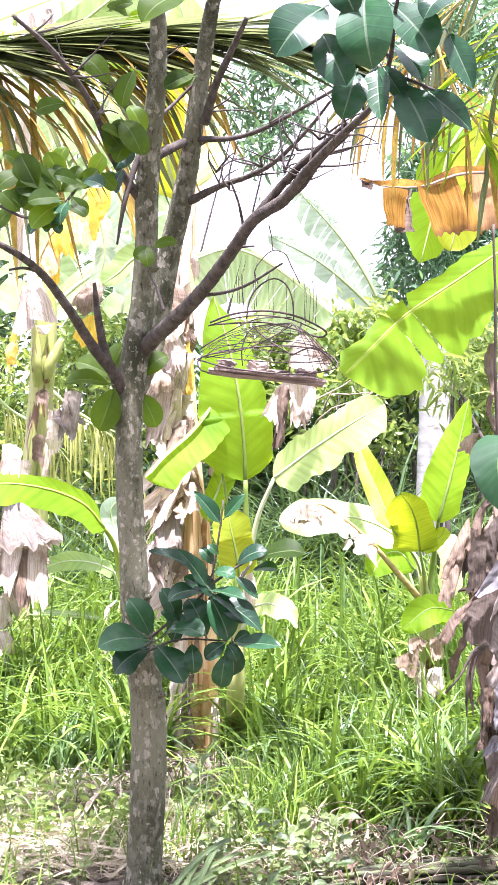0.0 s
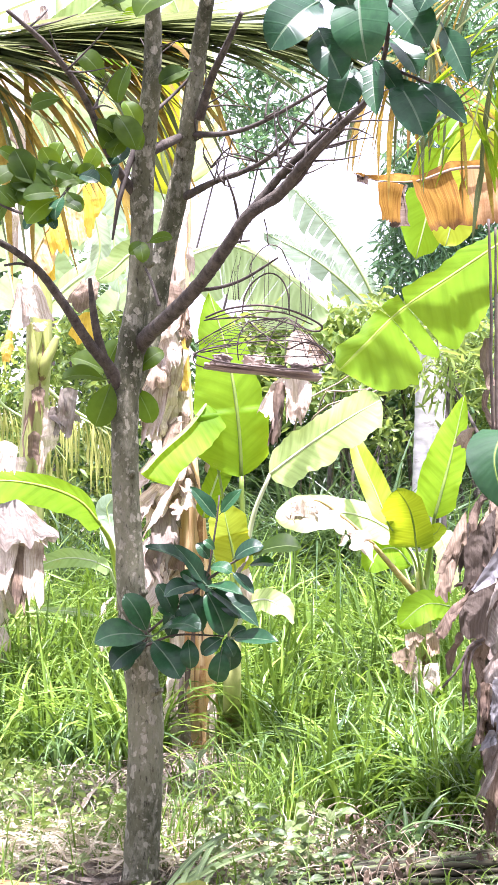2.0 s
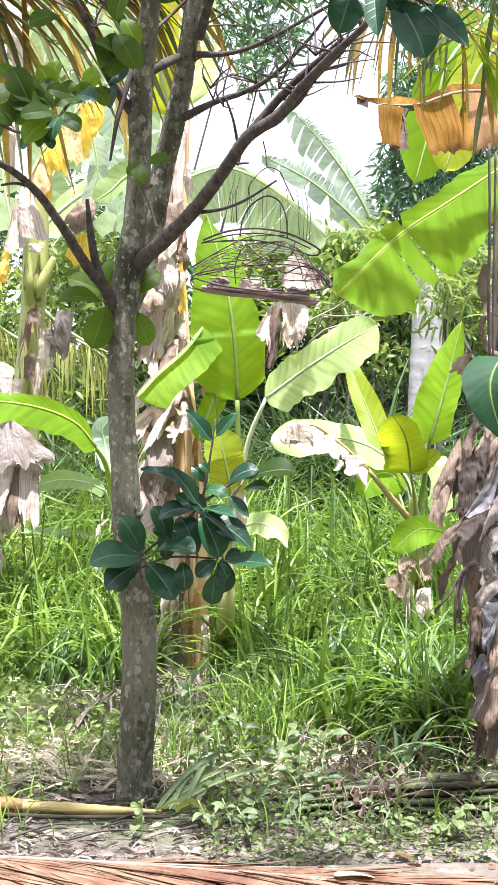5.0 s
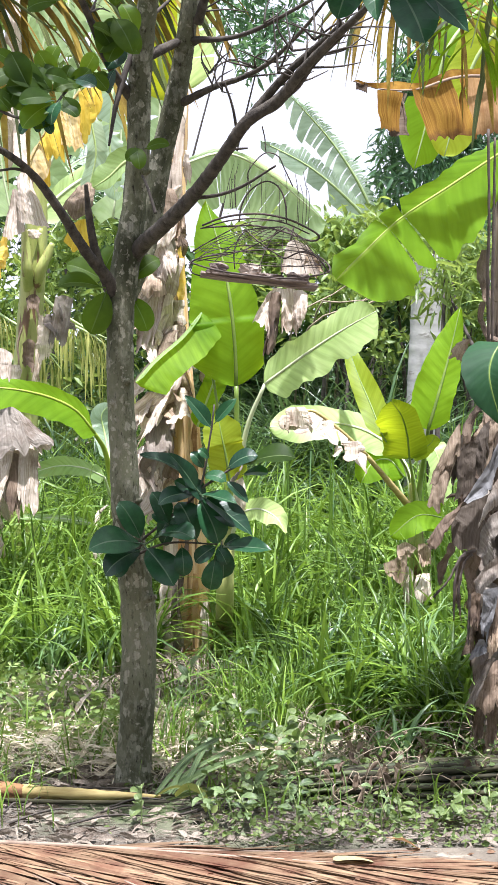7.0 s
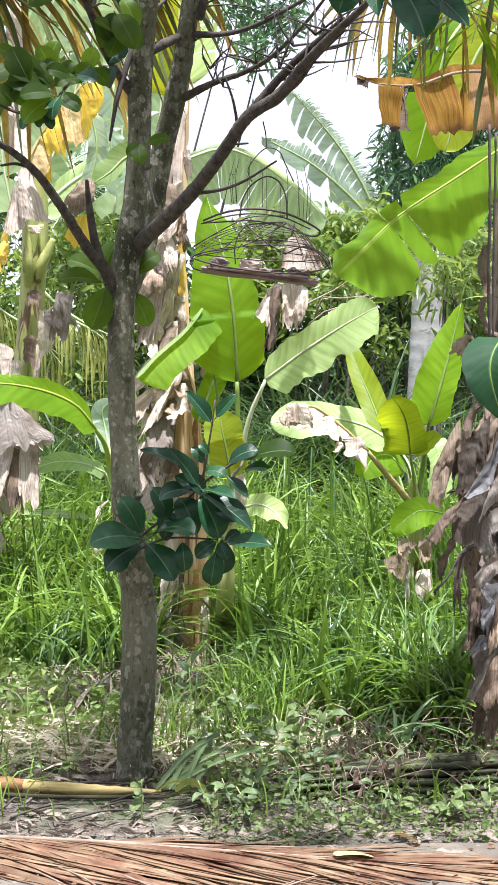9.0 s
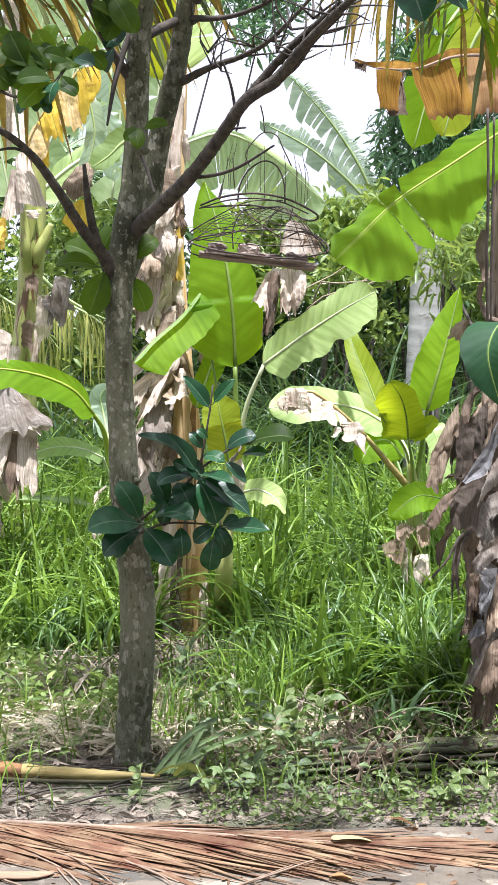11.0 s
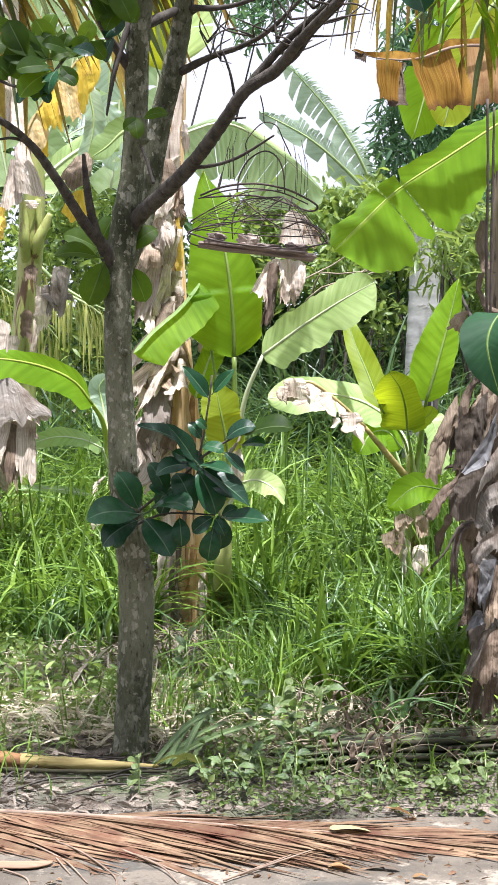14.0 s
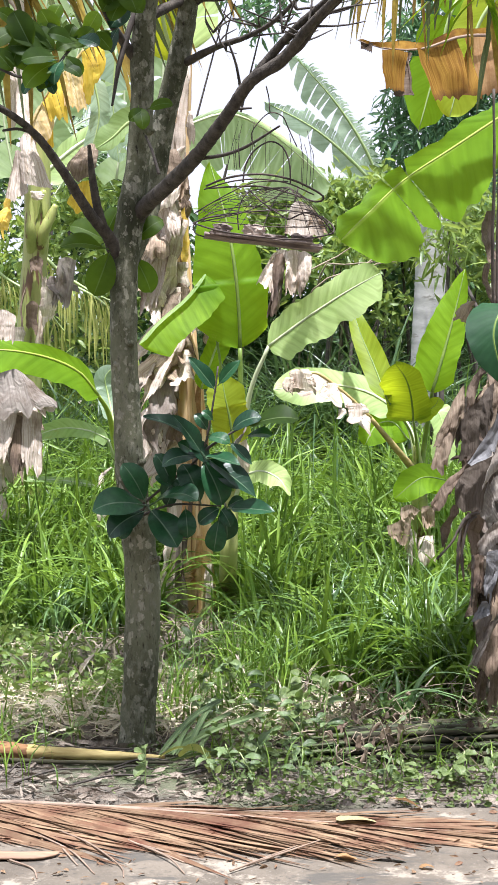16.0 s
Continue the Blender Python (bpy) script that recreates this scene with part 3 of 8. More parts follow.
def dry_flap(plant, top, length, width, lean, mat, seed, twist=0.6, crumple=0.03, parent_name="dry_leaf", label="", flare_most=0.9):
    """A dead leaf scrap that hangs down: papery, folded sharply to and fro, with torn edges and a jagged end."""
    rng = np.random.default_rng(seed)
    top, lean = vec(*top), vec(*lean)
    rows, cols = 19, 9
    ss, vv = np.linspace(0, 1, rows), np.linspace(-1, 1, cols)
    grow = np.interp(ss, [0, 0.1, 0.35, 0.75, 1], [0.5, 0.85, 1.05, 1.0, 0.55])
    edges = [grow * np.interp(ss, np.linspace(0, 1, 6), rng.uniform(0.6, 1.25, 6)) + rng.normal(0, 0.06, rows) for _ in range(2)]
    ends = np.interp(vv, np.linspace(-1, 1, 4), rng.uniform(0.6, 1.0, 4)) + rng.normal(0, 0.04, cols)
    flat = []
    for i in range(rows):
        for v, e in zip(vv, ends):
            s = ss[i] * e
            half = width * 0.5 * float(np.interp(s, ss, edges[0 if v < 0 else 1]))
            flat.append((half * v, -length * s, width * 0.22 * (v * v - 0.3) * (1 - 0.6 * s)))
    flat = np.array(flat)
    q = flat.copy()

    def crease(at, way, angle):
        """Turns what lies beyond the line through at, along way, about that line."""
        d = unit(np.array([way[0], way[1], 0.0]))
        nrm = np.array([d[1], -d[0], 0.0])
        beyond = (flat - np.array([at[0], at[1], 0.0])) @ nrm > 0
        if not beyond.any():
            return
        near = int(np.argmin(np.abs((flat - np.array([at[0], at[1], 0.0])) @ nrm) + 10 * ~beyond))
        o, c, k = q[near].copy(), math.cos(angle), math.sin(angle)
        r = q[beyond] - o
        q[beyond] = o + r * c + np.cross(d, r) * k + np.outer(r @ d, d) * (1 - c)

    # one crease along its length, then several across it, to and fro, from the end upwards
    crease((rng.uniform(-0.25, 0.25) * width, 0.0), (rng.normal(0, 0.12), 1.0), rng.choice([-1, 1]) * rng.uniform(0.35, 1.3))
    folds = int(np.clip(length / max(width, 0.02) * 0.9, 1, 5))
    turn = rng.choice([-1, 1])
    total = 0.0
    for k in range(folds):
        s = 1 - (k + rng.uniform(0.4, 0.9)) / (folds + 0.5)
        a = rng.uniform(0.3, 0.75 + 0.5 * flare_most) * turn
        if abs(total + a) > 1.1:
            a = -a * 0.6
        total += a
        turn = -turn
        crease((0.0, -length * s), (1.0, rng.normal(0, 0.45)), a)
    a0 = rng.uniform(-twist, twist)
    verts, uvs = [], []
    for k, p in enumerate(q):
        s = -flat[k][1] / length
        a = a0 + 0.5 * twist * s
        w = top + lean * max(s, 0) ** 0.7 + vec(p[0] * math.cos(a) - p[2] * math.sin(a), p[0] * math.sin(a) + p[2] * math.cos(a), p[1])
        w = w + np.array(noise.noise_vector(Vector(w * 16) + Vector((0, seed, 0)))) * crumple * 0.12
        w = w + np.array(noise.noise_vector(Vector(w * 45) + Vector((seed, 0, 0)))) * crumple * 0.10
        verts.append(w)
        uvs.append((s * length * 2.5, 0.5 + 0.5 * vv[k % cols]))
    faces = [(i * cols + j, i * cols + j + 1, (i + 1) * cols + j + 1, (i + 1) * cols + j) for i in range(rows - 1) for j in range(cols - 1)]
    return part(parent_name, mesh_of("dry_leaf", verts, faces, uvs, smooth=False, mat=mat), plant, label)


def drape(plant, top, bottom, mat, seed, label="", bulge=0.02, pleat=0.005, jag=0.10, along=True, name="dry_leaf"):
    """A stiff dead scrap hanging between an upper and a lower edge: bulged, pleated, with a torn lower end."""
    rng = np.random.default_rng(seed)
    rows, cols = 17, 15
    up, low = spline(top, cols), spline(bottom, cols)
    ends = 1 + jag * np.interp(np.linspace(0, 1, cols), np.linspace(0, 1, 7), rng.uniform(-1, 0.6, 7)) + rng.normal(0, 0.25 * jag, cols)
    ridge = np.interp(np.linspace(0, 1, cols), np.linspace(0, 1, 6), rng.uniform(-1, 1, 6))
    swell = bulge * rng.choice([-0.6, 1.0]) * np.sin(np.linspace(0, math.pi, cols)) ** 0.7
    kink, kink_y = rng.uniform(0.3, 0.7), rng.uniform(-0.6, 0.6) * bulge
    verts, uvs = [], []
    for i in range(rows):
        q = i / (rows - 1)
        for j in range(cols):
            e = q * ends[j]
            p = up[j] * (1 - e) + low[j] * e
            p = p + vec(0, -swell[j] * math.sin(math.pi * min(q, 1) * 0.8) + pleat * ridge[j] * (0.4 + q) + kink_y * max(0, 1 - abs(q - kink - 0.2 * ridge[j]) / 0.3), 0)
            p = p + np.array(noise.noise_vector(Vector(p * 14) + Vector((seed, 0, 0)))) * 0.007 + np.array(noise.noise_vector(Vector(p * 48) + Vector((0, seed, 0)))) * 0.0035
            verts.append(p)
            u = j / (cols - 1)
            uvs.append((q * 0.6 + seed * 0.37, u) if along else (0.35 * u + seed * 0.37, 0.12 + 0.84 * q))
    faces = [(i * cols + j, i * cols + j + 1, (i + 1) * cols + j + 1, (i + 1) * cols + j) for i in range(rows - 1) for j in range(cols - 1)]
    return part(name, mesh_of(name, verts, faces, uvs, smooth=False, mat=mat), plant, label)


def small_leaf(kind, mat, name, bend=0.12, fold=0.25):
    """A unit leaf along +y, facing +z, with a short stalk; shared by many leaves."""
    v, f, u = sheet_data([(0, 0.06, 0), (0, 0.4, bend * 0.6), (0, 0.75, bend * 0.5), (0, 1.0, -bend * 0.3)], 0.31 if kind else 0.21, 0.31 if kind else 0.21, (1, 0, 0), n=12, m=4, kind="obovate" if kind else "oval", fold=fold, wave=0.02, seed=kind)
    t = tube_data([(0, -0.03, -0.01), (0, 0.5, bend * 0.6 - 0.008), (0, 0.98, -bend * 0.25)], (0.016, 0.010, 0.004), 7, 5)
    v, f, u = join([(v, f, u), (t[0], t[1], [(0.5, 0.5)] * len(t[0]))])
    return mesh_of(name, v, f, u, mat=mat)


def leaf_pose(base, tip, face):
    """Places a unit leaf from base to tip, its upper side turned to face."""
    base, tip, face = vec(*base), vec(*tip), vec(*face)
    y = tip - base
    size = np.linalg.norm(y)
    y = y / size
    x = unit(np.cross(y, face))
    z = np.cross(x, y)
    return Matrix(((x[0] * size, y[0] * size, z[0] * size, base[0]), (x[1] * size, y[1] * size, z[1] * size, base[1]), (x[2] * size, y[2] * size, z[2] * size, base[2]), (0, 0, 0, 1)))


def blades_data(roots, heights, lean_dir, bend, width, rng, seg=5, droop=1.0):
    """Many arching blades in one mesh, each folded along its middle."""
    k = len(roots)
    s = np.linspace(0, 1, seg + 1)
    up = heights[:, None] * (s - 0.5 * droop * bend[:, None] * s ** 3.0)
    out = heights[:, None] * bend[:, None] * 0.7 * s ** 2.4
    d = np.stack([np.cos(lean_dir), np.sin(lean_dir), np.zeros(k)], 1)
    turn = lean_dir + np.pi / 2 + rng.normal(0, 0.4, k)
    wv = np.stack([np.cos(turn), np.sin(turn), rng.normal(0, 0.2, k)], 1)
    sway = rng.normal(0, 0.10, k)[:, None] * heights[:, None] * s ** 1.5
    c = roots[:, None, :] + d[:, None, :] * out[:, :, None] + wv[:, None, :] * sway[:, :, None]
    c[:, :, 2] += up
    w = width[:, None] * np.clip(np.minimum(1, 0.5 + 2 * s) * (1 - s ** 2.2), 0.04, 1) * 0.5
    keel = c.copy()
    keel[:, :, 2] -= 0.35 * w
    keel = keel + d[:, None, :] * (0.35 * w)[:, :, None]
    a = c - wv[:, None, :] * w[:, :, None]
    b = c + wv[:, None, :] * w[:, :, None]
    verts = np.stack([a, keel, b], 2).reshape(-1, 3)
    base = (np.arange(k)[:, None] * (3 * (seg + 1)) + np.arange(seg)[None, :] * 3)[:, :, None] + np.arange(2)[None, None, :]
    faces = np.stack([base, base + 1, base + 4, base + 3], -1).reshape(-1, 4)
    uvs = np.stack([np.broadcast_to(s[None, :, None], (k, seg + 1, 3)), np.broadcast_to(np.array([0.1, 0.5, 0.9])[None, None, :], (k, seg + 1, 3))], -1).reshape(-1, 2)
    return verts, faces, uvs


def fast_mesh(name, verts, faces, uvs, mat, smooth=True):
    me = bpy.data.meshes.new(name)
    nf, side = faces.shape
    me.vertices.add(len(verts))
    me.vertices.foreach_set("co", np.asarray(verts, dtype=np.float32).ravel())
    me.loops.add(nf * side)
    me.loops.foreach_set("vertex_index", faces.astype(np.int32).ravel())
    me.polygons.add(nf)
    me.polygons.foreach_set("loop_start", np.arange(nf, dtype=np.int32) * side)
    me.update(calc_edges=True)
    layer = me.uv_layers.new(name="UVMap")
    layer.data.foreach_set("uv", np.asarray(uvs, dtype=np.float32)[faces.ravel()].ravel())
    me.polygons.foreach_set("use_smooth", np.full(nf, smooth))
    me.materials.append(mat)
    me.validate()
    return me


def leaves_data(pos, tipdir, size, aspect, rng, bend=0.15):
    """Many small leaves of six faces in one mesh (3 x 3 grid, folded and bent)."""
    k = len(pos)
    t = tipdir / np.linalg.norm(tipdir, axis=1)[:, None]
    r = rng.normal(size=(k, 3)) + np.array([0, 0, 0.0])
    x = np.cross(t, r)
    x /= np.linalg.norm(x, axis=1)[:, None]
    z = np.cross(x, t)
    z *= np.sign(z[:, 2:3] + 1e-6)
    ss = np.array([0, 0.3, 0.65, 1.0])
    ws = np.array([0.12, 0.95, 0.8, 0.05])
    verts, uvs = [], []
    for s, w in zip(ss, ws):
        c = pos + t * (size * s)[:, None] + z * (size * bend * (s - 1.4 * s * s))[:, None]
        for v in (-1, 0, 1):
            verts.append(c + x * (size * aspect * 0.5 * w * v)[:, None] + z * (size * aspect * 0.16 * w * abs(v))[:, None])
            uvs.append((s, 0.5 + 0.5 * v))
    verts = np.stack(verts, 1).reshape(-1, 3)
    base = np.arange(k)[:, None, None] * 12 + np.arange(3)[None, :, None] * 3 + np.arange(2)[None, None, :]
    base = base.reshape(-1)
    faces = np.stack([base, base + 1, base + 4, base + 3], -1)
    return verts, faces, np.tile(np.array(uvs), (k, 1))


def shrub(name, place, blobs, count, size, aspect, mat, label, category, seed, hang=0.0, stems=6, holes=0.0):
    """A bush or tree: stems from the ground, and leaves in tufts spread over the lobes (x, y, z, rx, ry, rz)."""
    rng = np.random.default_rng(seed)
    root = thing(name, place, label, category)
    vol = np.array([b[3] * b[4] * b[5] for b in blobs]) ** 0.67
    which = rng.choice(len(blobs), size=max(8, count // 9), p=vol / vol.sum())
    b = np.array(blobs)[which]
    u = rng.normal(size=(len(which), 3))
    u /= np.linalg.norm(u, axis=1)[:, None]
    tuft = b[:, :3] + u * b[:, 3:6] * (rng.uniform(0.15, 1, len(which)) ** 0.45)[:, None]
    tuft = tuft[tuft[:, 2] > 0.05]
    if holes:
        keep = np.array([noise.noise(Vector(q * 1.1) + Vector((seed, 0, 0))) > -0.35 + holes * 0.4 for q in tuft])
        tuft = tuft[keep]
    pos = np.repeat(tuft, 9, axis=0)
    tip = rng.normal(size=pos.shape) + np.repeat(u[: len(tuft)], 9, axis=0) * 0.5
    tip[:, 2] -= hang
    pos = pos + rng.normal(size=pos.shape) * size * 0.6
    sz = size * rng.uniform(0.6, 1.25, len(pos))
    v, f, uv = leaves_data(pos, tip, sz, np.full(len(pos), aspect), rng)
    part("foliage", fast_mesh(name + "_foliage", v, f, uv, mat), root)
    for k in range(stems):
        t = tuft[rng.integers(len(tuft))]
        p0 = vec(*place) + vec(*(rng.normal(size=2) * 0.12), 0)
        midp = (p0 + t) / 2 + rng.normal(size=3) * 0.12
        part("stem", tube([p0, midp, t], (0.03, 0.018, 0.006), TWIG, 9, 6, seed=seed + k), root)
    return root


def frond(name, ctrl, count, length, width, mat, rib_mat, label, droop=0.6, spread=0.9, rib=0.014, seed=0, side=(1, 0, 0), both=True, group="", crooked=0.15, start=0.12, single=True, hang=(0, 0, -1), flat=0.0, category="palm frond", vee=0.45, limp=False):
    """A palm frond: midrib and leaflets, every leaflet a folded ribbon of its own."""
    rng = np.random.default_rng(seed)
    root = thing(name, ctrl[0], label, category, group)
    part("midrib", tube(ctrl, (rib, rib * 0.8, rib * 0.5, rib * 0.2), rib_mat, 24, 8), root)
    c = spline(ctrl, 100)
    tg = np.gradient(c, axis=0)
    tg /= np.linalg.norm(tg, axis=1)[:, None]
    sd, hv = vec(*side), vec(*hang)
    pieces = []
    for k in range(count):
        s = start + (0.98 - start) * (k + rng.uniform(-0.3, 0.3)) / count
        i = int(np.clip(s, 0, 1) * 99)
        t = tg[i]
        sg = 1 if (k % 2 or not both) else -1
        x = unit(sd - t * sd.dot(t)) * sg
        L = length * (0.55 + 0.45 * math.sin(math.pi * min(1, 0.15 + 0.85 * s))) * rng.uniform(0.8, 1.1)
        way = unit(x * spread * rng.uniform(0.7, 1.2) + t * rng.uniform(0.5, 0.9) + rng.normal(size=3) * crooked)
        p0 = c[i]
        dr = droop * rng.uniform(0.6, 1.3)
        p1 = p0 + way * L * 0.45 + hv * (L * 0.12 * dr)
        p2 = p0 + way * L * (0.95 - 0.3 * min(dr, 1.2)) + hv * (L * 0.6 * dr)
        if limp:
            p1 = p0 + way * L * 0.14 + hv * (L * 0.30)
            p2 = p0 + way * L * 0.20 + hv * (L * rng.uniform(0.55, 1.15))
        if flat:
            p1 = p1 + np.cross(way, vec(0, 0, 1)) * L * rng.normal(0.0, 0.035)
            p1[2] = flat + rng.uniform(0, 0.010)
            p2[2] = flat + rng.uniform(0.0, 0.005)
        across = unit(np.cross(way, hv + rng.normal(size=3) * 0.25))
        d = sheet_data([p0, p1, p2], width * 0.5, width * 0.5, across, n=7, m=2, kind="oval", fold=vee, seed=seed + k)
        if single:
            part("leaflet", mesh_of("leaflet", *d, mat=mat if not isinstance(mat, tuple) else mat[int(rng.integers(len(mat)))]), root)
        else:
            pieces.append(d)
    if pieces:
        v, f, u = join(pieces)
        part("leaflets", mesh_of("leaflets", v, f, u, mat=mat), root)
    return root

# ---- ground ----
def ground_height(x, y):
    return 0.006 * noise.noise(Vector((x * 1.7, y * 1.7, 0))) - 0.006 + 0.004 * noise.noise(Vector((x * 6, y * 6, 3)))


def make_ground():
    near_x, near_y = np.linspace(-5, 5, 81), np.linspace(4.86, 15, 91)
    xs = np.concatenate([[-400, -120, -40, -15, -8], near_x, [8, 15, 40, 120, 400]])
    ys = np.concatenate([[-400, -120, -40, -10, 0], near_y, [20, 30, 60, 150, 500]])
    verts = [(x, y, ground_height(x, y) if abs(x) < 6 and 4.9 < y < 16 else (-0.03 if y < 4.9 else 0.0)) for y in ys for x in xs]
    w = len(xs)
    faces = [(j * w + i, j * w + i + 1, (j + 1) * w + i + 1, (j + 1) * w + i) for j in range(len(ys) - 1) for i in range(w - 1)]
    tagged(new("ground", mesh_of("ground", verts, faces, mat=SOIL)), "brown soil strewn with dead leaves under tall grass", "ground", kind="structure")
    # concrete path with a worn, irregular edge
    rng = np.random.default_rng(3)
    n = 90
    xs = np.linspace(-12, 12, n)
    edge = [4.73 + 0.05 * noise.noise(Vector((x * 1.5, 0, 7))) + 0.02 * rng.normal() for x in xs]
    verts, faces = [], []
    for x, e in zip(xs, edge):
        verts += [(x, -6.0, 0.012), (x, e - 0.03, 0.012), (x, e, 0.002), (x, e + 0.004, -0.06)]
    for i in range(n - 1):
        for j in range(3):
            a = i * 4 + j
            faces.append((a, a + 4, a + 5, a + 1))
    tagged(new("pavement", mesh_of("pavement", verts, faces, mat=CONCRETE)), "weathered grey concrete path with a crumbling edge", "pavement", kind="structure")


make_ground()


def add_light_block():
    """An unseen plain wall, added behind the camera to block low sky light."""
    verts = [(x, y, z) for z in (-0.1, 4.6) for y in (-2.9, -2.7) for x in (-9, 9)]
    faces = [(0, 1, 5, 4), (3, 2, 6, 7), (1, 3, 7, 5), (2, 0, 4, 6), (4, 5, 7, 6), (0, 2, 3, 1)]
    tagged(new("light_block_wall", mesh_of("light_block_wall", verts, faces, smooth=False, mat=LIGHT_BLOCK)), "unseen plain wall added behind the camera to block sky light", "wall", kind="structure")


add_light_block()


